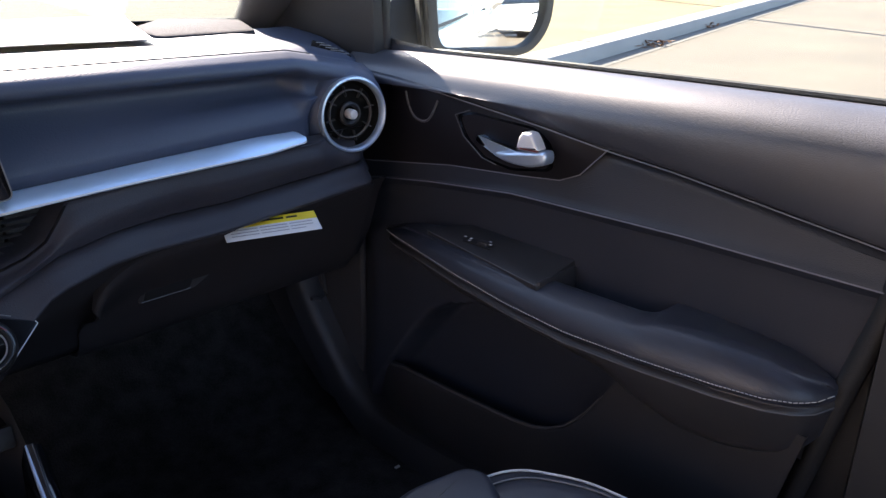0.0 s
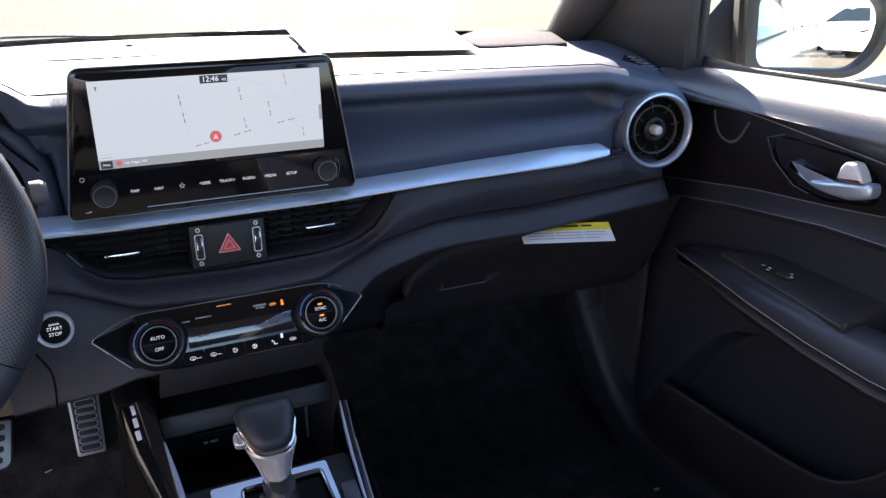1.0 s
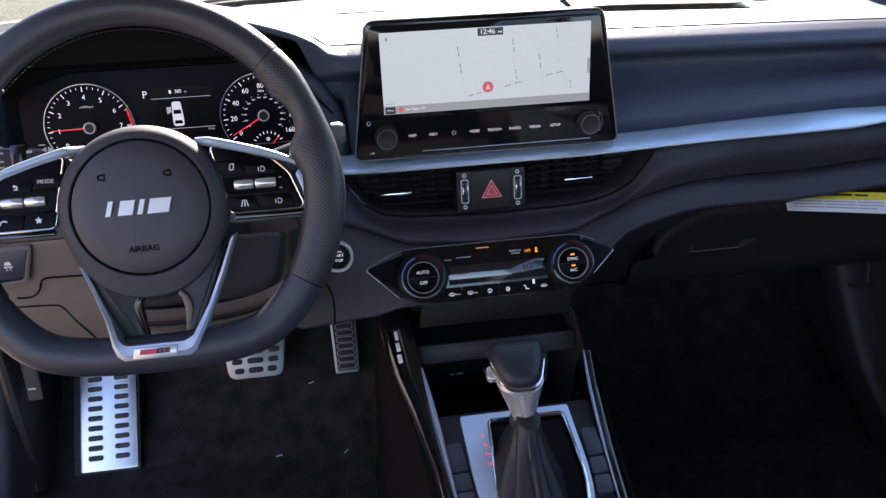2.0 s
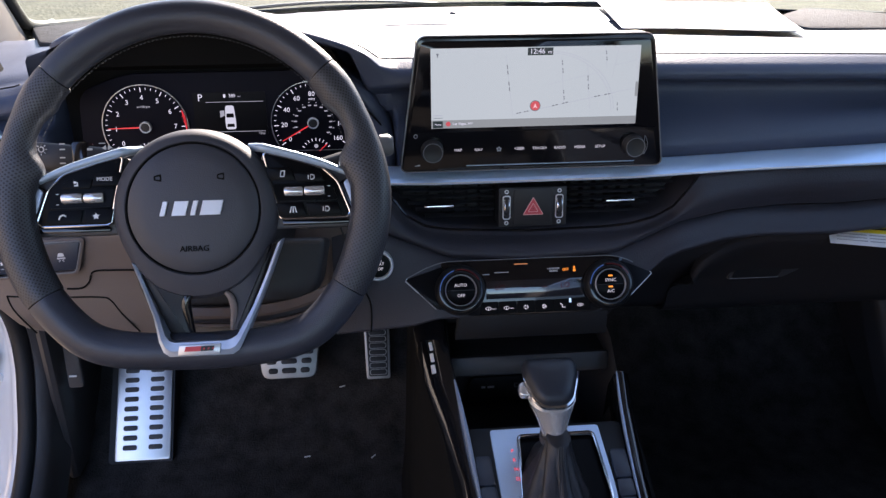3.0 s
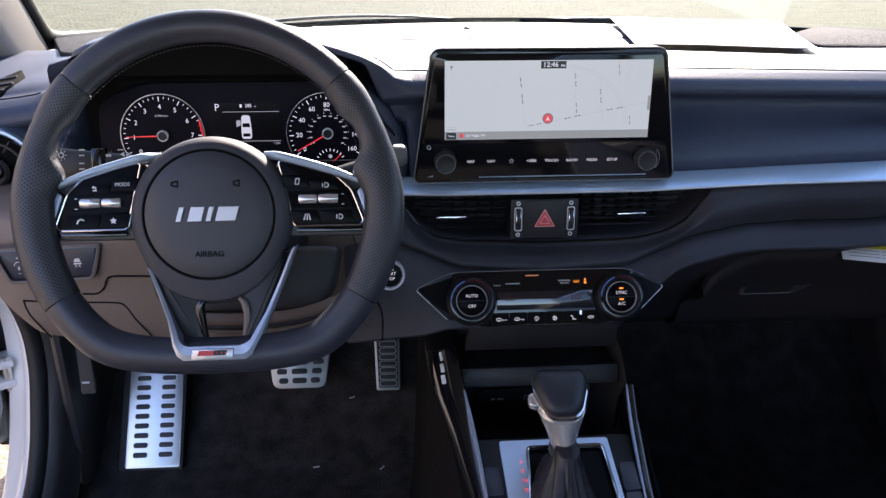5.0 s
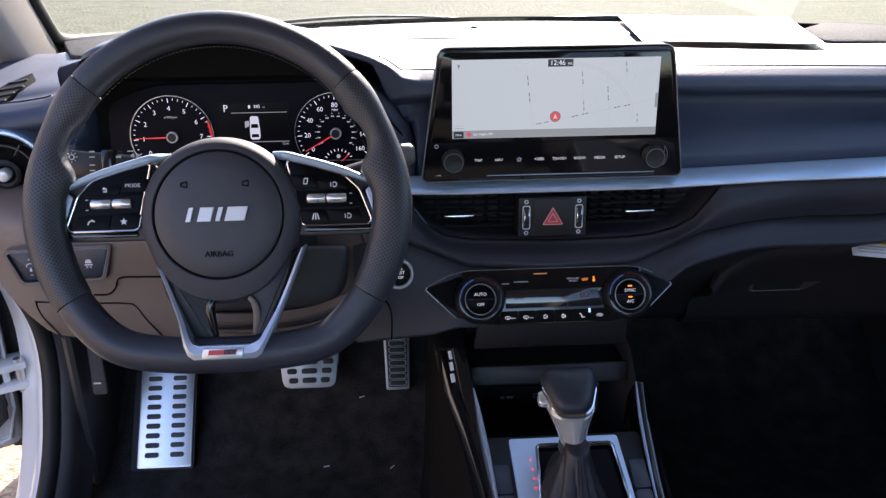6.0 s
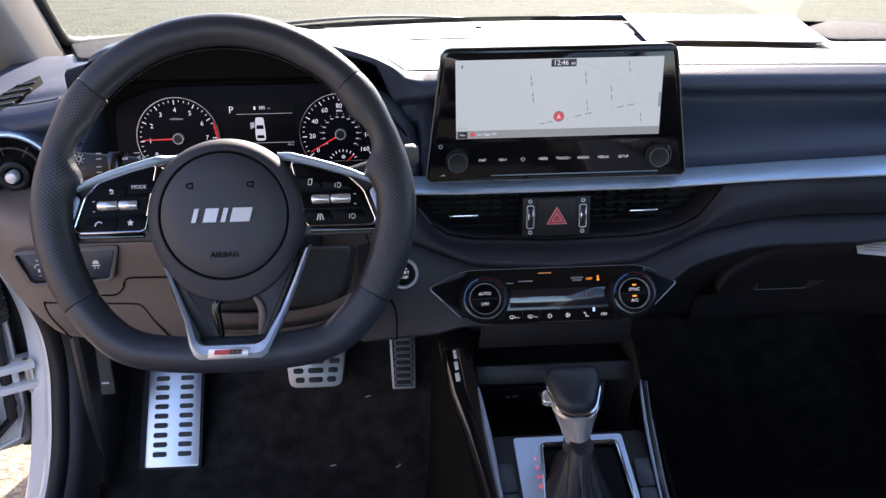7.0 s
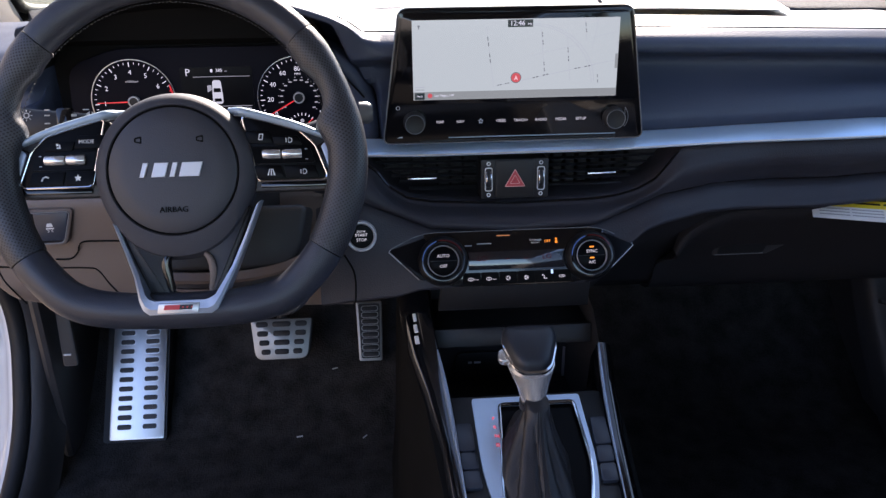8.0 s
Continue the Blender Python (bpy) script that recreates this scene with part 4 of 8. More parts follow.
# ---- centre display ----
def display():
    d = thing("centre_display", facing(0, 0.9985, 0.9545, 2.5), "glossy black touch display showing a pale street map", "car display")
    out = rounded([(-0.1600, -0.098), (0.1600, -0.098), (0.1372, 0.0595), (-0.1372, 0.0595)], (0.010, 0.010, 0.012, 0.012), 6)
    part("case", prism(out, -0.026, 0.0, 0.0022, 3), GLOSS, d, "glossy black housing")
    ins = rounded([(-0.1500, -0.051), (0.1500, -0.051), (0.1325, 0.0535), (-0.1325, 0.0535)], 0.006, 4)
    part("glass", prism(ins, -0.002, 0.0008, 0.0006), GLOSS, d, "flush black glass")
    scr = part("screen", box(0.2436, 0.0912, 0.0006, (0, 0, 0.0011)), MAP_BG, d, "lit pale grey map screen")
    z = 0.0015

    def bar(x0, y0, x1, y1, w, mat, name="map_road", zz=z):
        a, b = Vector((x0, y0)), Vector((x1, y1))
        q = (b - a).normalized().orthogonal() * w / 2
        return part(name, prism([tuple(a + q), tuple(a - q), tuple(b - q), tuple(b + q)], zz, zz + 0.0002), mat, scr)

    bar(-0.1218, -0.0408, 0.1218, -0.0408, 0.0094, MAP_BAR, "status_bar")
    bar(-0.1200, -0.0410, -0.1085, -0.0410, 0.0080, MAP_DARK, "menu_key", z + 0.0003)
    part("menu_word", words("Menu", 0.0022, shift(-0.1143, -0.041, z + 0.0006)), GLOW_WHITE, scr)
    part("place_word", words("Las Vegas, NV", 0.0028, shift(-0.097, -0.0405, z + 0.0004), align="LEFT"), GLOW_WHITE, scr)
    part("place_mark", prism(circle(0.0028, 20, -0.1022, -0.0405), z + 0.0003, z + 0.0006), MAP_RED, scr)
    bar(-0.0105, 0.0405, 0.0190, 0.0405, 0.0085, MAP_DARK, "clock_panel")
    part("clock_words", words("12:46", 0.0056, shift(0.0008, 0.0405, z + 0.0004)), GLOW_WHITE, scr)
    part("clock_words", words("PM", 0.0025, shift(0.0152, 0.0393, z + 0.0004)), GLOW_WHITE, scr)
    # roads and their unreadable names as small bars
    bar(-0.0355, 0.038, -0.0265, -0.032, 0.0004, MAP_LINE)
    bar(0.0290, 0.034, 0.0340, -0.020, 0.0005, MAP_LINE)
    bar(0.0600, 0.024, 0.0650, -0.026, 0.0004, MAP_LINE)
    bar(0.0800, 0.044, 0.0830, 0.020, 0.0004, MAP_LINE)
    bar(-0.025, -0.031, 0.0950, -0.008, 0.0005, MAP_LINE)
    bar(0.0150, 0.003, 0.0760, 0.016, 0.0003, MAP_LINE)
    bar(0.0900, 0.023, 0.1180, 0.029, 0.0003, MAP_LINE)
    bar(0.0900, 0.043, 0.1180, 0.046, 0.0003, MAP_LINE)
    bar(0.0900, 0.010, 0.0960, 0.044, 0.0003, MAP_LINE)
    bar(0.1200, 0.044, 0.1205, -0.010, 0.0003, MAP_LINE)
    bar(0.095, -0.0075, 0.1215, -0.003, 0.0004, MAP_LINE)
    for k in (0.0, 0.0028):
        pts = [(0.018 + 0.076 * math.sin(radians(a)) - k, -0.030 + 0.070 * math.cos(radians(a)) - k * 0.6) for a in range(0, 96, 8)]
        for a, b in zip(pts, pts[1:]):
            bar(*a, *b, 0.0005, MAP_LINE)
    for x0, y0, x1, y1 in ((-0.034, 0.026, -0.0295, -0.012), (0.030, 0.030, 0.032, 0.012), (0.033, -0.004, 0.0345, -0.018), (0.0610, 0.012, 0.0630, -0.008), (0.081, 0.040, 0.083, 0.026),
                           (-0.022, -0.0300, -0.004, -0.0268), (0.020, -0.0222, 0.044, -0.0170), (0.070, -0.0125, 0.094, -0.0085), (0.098, -0.020, 0.099, -0.032)):
        for k in range(6):
            if k % 3 != 2:
                bar(x0 + (x1 - x0) * k / 6, y0 + (y1 - y0) * k / 6, x0 + (x1 - x0) * (k + 0.7) / 6, y0 + (y1 - y0) * (k + 0.7) / 6, 0.0011, MAP_INK, "name_bar", z + 0.0001)
    part("position_mark", prism(circle(0.0064, 28, 0.0, -0.0215), z + 0.0002, z + 0.0004), MAP_INK, scr)
    part("position_mark", prism(circle(0.0055, 28, 0.0, -0.0215), z + 0.0004, z + 0.0006), MAP_RED, scr)
    part("position_arrow", prism([(0, -0.0185), (0.0026, -0.0245), (0, -0.0232), (-0.0026, -0.0245)], z + 0.0006, z + 0.0009), MAP_PINK, scr)
    part("compass_mark", prism([(-0.114, 0.035), (-0.1125, 0.040), (-0.1155, 0.040)], z, z + 0.0003), MAP_INK, scr)
    bar(-0.1195, -0.0335, -0.1085, -0.0335, 0.0005, MAP_INK, "scale_bar")
    bar(-0.1195, -0.0305, -0.1085, -0.0305, 0.0010, MAP_LINE, "scale_bar")
    part("side_tab", prism(rounded([(0.1183, -0.013), (0.1218, -0.013), (0.1218, 0.004), (0.1183, 0.004)], 0.001), z, z + 0.0003), MAP_BAR, scr)
    # the row of touch keys and the two knobs
    for i, t in enumerate(("MAP", "NAV", None, "<SEEK", "TRACK>", "RADIO", "MEDIA", "SETUP")):
        x = -0.0905 + i * 0.0245
        if t:
            part("key_word", words(t, 0.0032, shift(x, -0.0725, 0.0006)), GLOW_KEY, d)
        else:
            star = [((0.0036 if k % 2 == 0 else 0.0017) * math.sin(radians(k * 36)), (0.0036 if k % 2 == 0 else 0.0017) * math.cos(radians(k * 36))) for k in range(10)]
            part("star_mark", ring_plate([(x + a, -0.0725 + b) for a, b in star], [(x + a * 0.6, -0.0725 + b * 0.6) for a, b in star], 0.0004, 0.0007), PRINT, d)
    for s in (-1, 1):
        k = part("knob", lathe([(0.0136, 0.0), (0.0136, 0.002), (0.0128, 0.003), (0.0124, 0.011), (0.0114, 0.0125), (0.0108, 0.0122), (0.0, 0.0122)], 40, shift(s * 0.1212, -0.0722, 0)), DARK, d, "black rotary knob")
        part("rim", lathe([(0.0116, 0.0127), (0.0112, 0.0129), (0.0108, 0.0125)], 40, shift(s * 0.1212, -0.0722, 0), cap=False), GREYRIM, k)
    part("power_mark", ring_plate(circle(0.0024, 18, -0.1405, -0.0545), circle(0.0018, 18, -0.1405, -0.0545), 0.0004, 0.0007), PRINT, d)
    part("volume_mark", prism([(-0.143, -0.0905), (-0.136, -0.0905), (-0.136, -0.0885)], 0.0004, 0.0007), PRINT, d)
    part("knob_mark", ring_plate(circle(0.0185, 16, 0.1212, -0.0722, -40, 40), circle(0.0180, 16, 0.1212, -0.0722, -40, 40), 0.0003, 0.0006), GREY_PRINT, d)
    # thin bar drawn for the trim strip's reflection in the glossy chin
    part("chin_reflection", box(0.205, 0.0013, 0.001, (0.022, -0.0915, 0.0003), 0.0003), SKY_TRIM, d, "thin bluish bar for the reflection under the keys")
    part("case_edge", tube([(x * 0.9965, y * 0.9965, 0.0) for x, y in out], 0.0008, 6, closed=True, up=(0, 0, 1)), GREYRIM, d, "thin grey outer edge")
    # slots under the chin
    for x0, x1 in ((-0.115, -0.04), (-0.035, 0.125)):
        part("chin_slot", box(x1 - x0, 0.0022, 0.002, ((x0 + x1) / 2, -0.0950, 0.0003), 0.0006), DARK, d)


MAP_RED = lit("map_red", (0.62, 0.10, 0.11), 0.15)
MAP_PINK = lit("map_pink", (0.9, 0.5, 0.5), 0.16)
display()


# ---- climate controls ----
def climate():
    c = thing("climate_panel", facing(0, 0.9565, 0.717, 25), "glossy black climate control panel with two round dials", "climate control")
    out = rounded([(-0.158, 0.016), (-0.118, 0.0355), (0.108, 0.0355), (0.150, 0.013), (0.112, -0.022), (0.072, -0.0335), (-0.075, -0.0335), (-0.120, -0.024)], (0.004, 0.02, 0.02, 0.004, 0.02, 0.006, 0.006, 0.02), 5)
    mid = [(x, y) for x, y in out if abs(x + 0.003) < 0.118]
    part("face", prism(mid, -0.012, 0.0035, 0.001), GLOSS, c, "piano black face")
    for s, tip in ((-1, [(-0.112, 0.029), (-0.156, 0.0155), (-0.158, 0.0130), (-0.122, -0.0225), (-0.112, -0.0245)]), (1, [(0.108, 0.029), (0.147, 0.0130), (0.149, 0.0105), (0.114, -0.0210), (0.108, -0.0225)])):
        m = shift(s * 0.110, 0, 0.005) @ pose(0, 0, 0, 0, s * 5, 0) @ shift(-s * 0.110, 0, -0.003)
        t = part("tip", prism(rounded(tip, 0.004, 3), -0.012, 0.003, 0.0012, m=m), TIPBLACK, c, "pointed glossy end")
        part("tip_edge", tube([m @ Vector(q) for q in ((tip[3][0], tip[3][1], 0.0025), (tip[2][0], tip[2][1], 0.0022), (tip[1][0], tip[1][1], 0.0022))], 0.0009, 6), SILVER_KNOB, t)
    part("display_window", box(0.120, 0.0225, 0.0016, (0.0, 0, 0), 0.0004, m=shift(0, -0.002, 0.0040) @ pose(0, 0, 0, 4.5, 0, 0)), DISPLAY_GLASS, c, "dark display strip")
    for x, col in ((-0.043, GLOW_RED_DIM), (-0.012, GLOW_RED_DIM), (0.012, GLOW_RED_DIM), (0.038, GLOW_RED_DIM)):
        part("segment_digit", words("LO" if x < -0.03 or x > 0.03 else "--", 0.0065, shift(x, 0.0005, 0.0051)), col, c)
    # lower key row
    for i in range(6):
        x = -0.0565 + i * 0.0225
        part("key", prism(rounded([(x - 0.0111, -0.0315), (x + 0.0111, -0.0315), (x + 0.0111, -0.0165), (x - 0.0111, -0.0165)], 0.0015), 0.003, 0.0043, 0.0004), VOID, c)
    glyph = 0.0047
    for i in range(6):
        x = -0.0565 + i * 0.0225
        y = -0.0245
        bm = bmesh.new()
        if i < 2:
            add(bm, ring_plate(circle(0.0042, 20, x - 0.002, y, ry=0.0026), circle(0.0034, 20, x - 0.002, y, ry=0.0018), glyph - 0.0004, glyph))
            add(bm, box(0.0010, 0.0040, 0.0003, (x - 0.002, y - 0.001, glyph)))
            add(bm, words("FRONT" if i == 0 else "REAR", 0.0016, shift(x + 0.0062, y - 0.001, glyph)))
        elif i < 4:
            for a in range(4 if i == 3 else 3):
                add(bm, prism(circle(0.0009 + 0.0004 * (i == 3), 10, x + 0.0018 * math.cos(a * 2.1), y + 0.0020 * math.sin(a * 2.1)), glyph - 0.0004, glyph))
            add(bm, ring_plate(circle(0.0034, 14, x, y), circle(0.0029, 14, x, y), glyph - 0.0004, glyph))
        elif i == 4:
            add(bm, prism(circle(0.0012, 12, x - 0.002, y + 0.0025), glyph - 0.0004, glyph))
            add(bm, box(0.0012, 0.0050, 0.0003, (x, y - 0.0005, glyph)))
            add(bm, box(0.0050, 0.0012, 0.0003, (x + 0.002, y - 0.0025, glyph)))
        else:
            add(bm, ring_plate(circle(0.0048, 20, x, y, ry=0.0022), circle(0.0040, 20, x, y, ry=0.0015), glyph - 0.0004, glyph))
            add(bm, box(0.0046, 0.0008, 0.0003, (x, y, glyph)))
        bm.transform(shift(x, y, 0) @ Matrix.Diagonal((0.82, 0.82, 1, 1)) @ shift(-x, -y, 0))
        part("key_symbol", bm, GLOW_KEY, c)
    part("indicator", box(0.0026, 0.0052, 0.0006, (0.0435, -0.0185, 0.0048)), GLOW_SKY, c)
    # warning row
    part("airbag_words", words("PASSENGER", 0.0020, shift(0.0245, 0.0212, 0.0037)), PRINT, c)
    part("airbag_words", words("AIR BAG", 0.0020, shift(0.0245, 0.0182, 0.0037)), PRINT, c)
    part("off_word", words("OFF", 0.0032, shift(0.0395, 0.0195, 0.0037)), GLOW_AMBER, c)
    bm = bmesh.new()
    add(bm, prism(circle(0.0016, 12, 0.0625, 0.0245), 0.0035, 0.0039))
    add(bm, prism(rounded([(0.0605, 0.018), (0.0648, 0.018), (0.0640, 0.0225), (0.0612, 0.0225)], 0.0008), 0.0035, 0.0039))
    bm.transform(shift(0.0505, 0.0195, 0) @ Matrix.Diagonal((0.8, 0.8, 1, 1)) @ shift(-0.0625, -0.0213, 0))
    part("seat_symbol", bm, GLOW_AMBER, c)
    for x0, x1, y, mat in ((-0.024, -0.0075, 0.0285, GLOW_AMBER_DIM), (-0.064, -0.055, 0.0172, GREY_PRINT), (-0.049, -0.031, 0.0190, GREY_PRINT)):
        part("indicator_bar", box(x1 - x0, 0.0014, 0.0005, ((x0 + x1) / 2, y, 0.0037)), mat, c)
    # highlight along the face's top edge, drawn as a pale tube
    top = [q for q in out if q[1] > 0.0155]
    part("face_highlight", tube([(x, y - 0.0006, 0.0032 - 0.10 * max(0.0, abs(x) - 0.112)) for x, y in top], 0.0006, 6), GREYRIM, c, "pale line drawn for the highlight on the top edge")
    for s in (-1, 1):
        x, y = s * 0.092, -0.0005
        k = part("dial", lathe([(0.0300, 0.0), (0.0300, 0.004), (0.0285, 0.010), (0.0270, 0.0125), (0.0245, 0.0135), (0.0215, 0.0132), (0.0195, 0.0110), (0.0195, 0.008)], 56, shift(x, y, 0.0035) @ Matrix.Diagonal((1.03, 1.03, 1, 1)), cap=False), DIAL, c, "black ribbed rotary dial")
        part("scale_ring", lathe([(0.0262, 0.0169), (0.0240, 0.0175), (0.0235, 0.0175)], 48, shift(x, y, 0), cap=False), GLOSS, k)
        for a0, a1, mat in ((178, 108, GLOW_BLUE), (100, 28, GLOW_RED_DIM)):
            pts = [(x + 0.0252 * math.cos(radians(a)), y + 0.0252 * math.sin(radians(a)), 0.0175) for a in np.linspace(a0, a1, 14)]
            part("heat_mark", tube(pts, 0.0005, 5), mat, k)
        part("bright_ring", lathe([(0.0192, 0.014), (0.0192, 0.0165), (0.0186, 0.0171), (0.0180, 0.0163), (0.0178, 0.014)], 48, shift(x, y, 0), cap=False), GREYRING_B, k, "grey satin ring")
        part("centre_key", lathe([(0.0178, 0.010), (0.0178, 0.0145), (0.0165, 0.0155), (0.0, 0.0160)], 48, shift(x, y, 0)), KEYBLACK, k)
        part("key_gap", box(0.034, 0.0007, 0.0006, (x, y, 0.0159)), DARK, k)
        for t, yy in ((("AUTO", 0.006), ("OFF", -0.0065)) if s < 0 else (("SYNC", 0.005), ("A/C", -0.0085))):
            part("key_word", words(t, 0.0038, shift(x, y + yy, 0.0162)), GLOW_KEY, k)
        if s > 0:
            for yy in (0.0105, -0.0030):
                part("key_lamp", box(0.0052, 0.0020, 0.0006, (x, y + yy, 0.0162)), GLOW_AMBER, k)
    # start button in its own ring
    b = thing("start_button", facing(-0.1905, 0.9665, 0.750, 14), "round engine start button with a bright ring", "start button")
    part("ring", lathe([(0.0188, -0.02), (0.0188, 0.004), (0.0182, 0.0062), (0.0172, 0.0072), (0.0162, 0.0070), (0.0148, 0.0045), (0.0145, 0.001)], 48, cap=False), BRIGHT, b, "bright ring")
    part("cap", lathe([(0.0148, -0.01), (0.0148, 0.002), (0.0138, 0.0032), (0.0, 0.0036)], 40), KEYBLACK, b)
    for t, yy, h in (("ENGINE", 0.0060, 0.0020), ("START", 0.0015, 0.0036), ("STOP", -0.0045, 0.0036)):
        part("key_word", words(t, h, shift(0, yy, 0.0038)), GLOW_KEY, b)


GREYRING_B = material("grey_satin_ring", (0.50, 0.50, 0.51), 0.35, metal=0.5, vary=0.05)
DIAL = material("matt_dial_rubber", (0.008, 0.0075, 0.008), 0.5, spec=0.3, vary=0.1)
TIPBLACK = material("soft_gloss_black", (0.004, 0.004, 0.005), 0.32, spec=0.12, vary=0.05)
DISPLAY_GLASS = material("dark_display_glass", (0.012, 0.012, 0.016), 0.10, spec=0.8, vary=0.2, coat=1.0)
GLOW_RED_DIM = lit("dim_red_backlight", (0.9, 0.08, 0.10), 0.008)
GLOW_AMBER_DIM = lit("dim_amber_indicator", (1.0, 0.42, 0.16), 0.06)
GLOW_SKY = lit("pale_blue_backlight", (0.5, 0.75, 1.0), 0.2)
climate()


# ---- instrument cluster ----
def cluster():
    c = thing("instrument_cluster", facing(-0.3705, 1.096, 0.8945, 4), "instrument cluster with two round dials and a small screen", "instrument cluster")
    out = rounded([(-0.185, -0.060), (0.195, -0.060), (0.185, 0.045), (0.12, 0.066), (-0.12, 0.066), (-0.18, 0.045)], 0.02, 5)
    part("face", prism(out, -0.004, 0.0, 0.001), CLUSTER, c, "matt black face")

    def gauge(x, nums, step, needle, label):
        g = part("dial", lathe([(0.0, 0.0008), (0.0515, 0.0008)], 64, shift(x, 0, 0), cap=False), CLUSTER, c, label)
        part("rim", ring_plate(circle(0.0530, 64, x, 0, 222, -42), circle(0.0521, 64, x, 0, 222, -42), 0.0008, 0.0030), SILVER_KNOB, g, "silver rim")
        n = len(nums)
        for i, t in enumerate(nums):
            a = 214 - step * i
            ca, sa = math.cos(radians(a)), math.sin(radians(a))
            part("numeral", words(t, 0.0058, shift(x + 0.0365 * ca, 0.0365 * sa, 0.0012)), GLOW_WHITE, g)
            for k in range(4 if i < n - 1 else 1):
                aa = radians(a - step * k / 4)
                r0, r1, w = ((0.0435, 0.0492, 0.0011), (0.0465, 0.0492, 0.0007))[k > 0]
                m = shift(x, 0, 0.0012) @ Matrix.Rotation(aa, 4, "Z")
                hot = n == 8 and i == 6 and k > 1
                part("tick", box(r1 - r0, w, 0.0003, ((r0 + r1) / 2, 0, 0), m=m), GLOW_RED if hot else GLOW_WHITE, g)
        m = shift(x, 0, 0.0040) @ Matrix.Rotation(radians(needle), 4, "Z")
        part("needle", prism([(0.004, -0.0009), (0.0455, -0.0004), (0.0455, 0.0004), (0.004, 0.0009)], -0.0006, 0.0006, m=m), GLOW_RED, g, "red needle")
        part("hub_ring", lathe([(0.0072, 0.0008), (0.0072, 0.0055), (0.0066, 0.0062), (0.0056, 0.0060), (0.0054, 0.005)], 32, shift(x, 0, 0), cap=False), PRINT, g)
        part("hub", lathe([(0.0054, 0.0008), (0.0054, 0.0050), (0.0, 0.0054)], 24, shift(x, 0, 0)), DARK, g)
        return g

    tach = gauge(-0.1035, "0 1 2 3 4 5 6 7".split(), 30.6, 181, "rev counter")
    part("unit_words", words("x1000rpm", 0.0027, shift(-0.1035, 0.0252, 0.0012)), GLOW_DIM, tach)
    pts = circle(0.0505, 10, -0.1035, 0, 24, -6)
    part("red_zone", ring_plate(pts, circle(0.0495, 10, -0.1035, 0, 24, -6), 0.001, 0.0014), GLOW_RED, tach)
    spd = gauge(0.1045, "0 20 40 60 80 100 120 140 160".split(), 31.0, 209, "speedometer")
    part("unit_words", words("MPH", 0.0027, shift(0.1045, 0.0300, 0.0012)), GLOW_WHITE, spd)
    for i in range(14):
        a = radians(212 - i * 19)
        part("small_numeral", box(0.0040, 0.0015, 0.0003, (0.1045 + 0.0225 * math.cos(a), 0.0225 * math.sin(a), 0.0012)), GLOW_DIM, spd)
        part("small_tick", box(0.0016, 0.0008, 0.0003, (0.1045 + 0.0262 * math.cos(a), 0.0262 * math.sin(a), 0.0012)), GLOW_DIM, spd)
    # small fuel and heat arcs under each dial
    for x in (-0.1035, 0.1065):
        for i in range(9):
            a = radians(150 - i * 15)
            m = shift(x, -0.0400, 0.0012) @ Matrix.Rotation(a, 4, "Z")
            part("arc_tick", box(0.0034, 0.0009, 0.0003, (0.0185, 0, 0), m=m), GLOW_WHITE, c)
        m = shift(x, -0.0400, 0.0016) @ Matrix.Rotation(radians(42), 4, "Z")
        part("arc_needle", box(0.014, 0.0010, 0.0003, (0.012, 0, 0), m=m), GLOW_RED, c)
        part("pump_mark", prism(circle(0.0026, 14, x, -0.030), 0.001, 0.0014), GLOW_DIM, c)
    # the small screen between the dials
    s = part("info_screen", prism(rounded([(-0.043, -0.014), (0.047, -0.014), (0.047, 0.041), (-0.043, 0.041)], 0.002), 0.0004, 0.0010), INFO, c, "dark information screen")
    part("gear_letter", words("P", 0.0085, shift(-0.0335, 0.0345, 0.0014)), GLOW_WHITE, s)
    for y, x0, x1 in ((0.0290, -0.027, 0.044), (-0.0085, -0.040, 0.044)):
        part("rule", box(x1 - x0, 0.0006, 0.0003, ((x0 + x1) / 2, y, 0.0013)), GLOW_DIM, s)
    part("range_words", words("385", 0.0040, shift(0.006, 0.0365, 0.0014)), GLOW_WHITE, s)
    part("range_words", words("mi", 0.0022, shift(0.0145, 0.0357, 0.0014)), GLOW_DIM, s)
    part("pump_mark", box(0.0026, 0.0040, 0.0003, (-0.0035, 0.0365, 0.0014)), GLOW_WHITE, s)
    part("trip_words", words("13mi", 0.0030, shift(0.039, -0.0115, 0.0014)), GLOW_DIM, s)
    car = rounded([(-0.0062, -0.0055), (0.0062, -0.0055), (0.0066, 0.004), (0.0052, 0.0245), (-0.0052, 0.0245), (-0.0066, 0.004)], 0.003, 4)
    part("car_picture", prism([(a + 0.0015, b) for a, b in car], 0.0010, 0.0014), GLOW_CAR, s, "white car picture")
    for y0, y1 in ((-0.0025, 0.0015), (0.0095, 0.0145)):
        part("car_window", prism([(a + 0.0015, b) for a, b in ((-0.0048, y0), (0.0048, y0), (0.0042, y1), (-0.0042, y1))], 0.0014, 0.0017), INFO, s)
    part("open_door_picture", prism([(a + 0.0015, b) for a, b in ((-0.0068, 0.012), (-0.0122, 0.0095), (-0.0122, 0.0180), (-0.0068, 0.0185))], 0.0010, 0.0014), GLOW_DIM, s)


CLUSTER = material("matt_black_dial", (0.004, 0.004, 0.009), 0.6, spec=0.12, vary=0.1)
INFO = material("dark_screen", (0.007, 0.007, 0.008), 0.3, spec=0.15, vary=0.05)
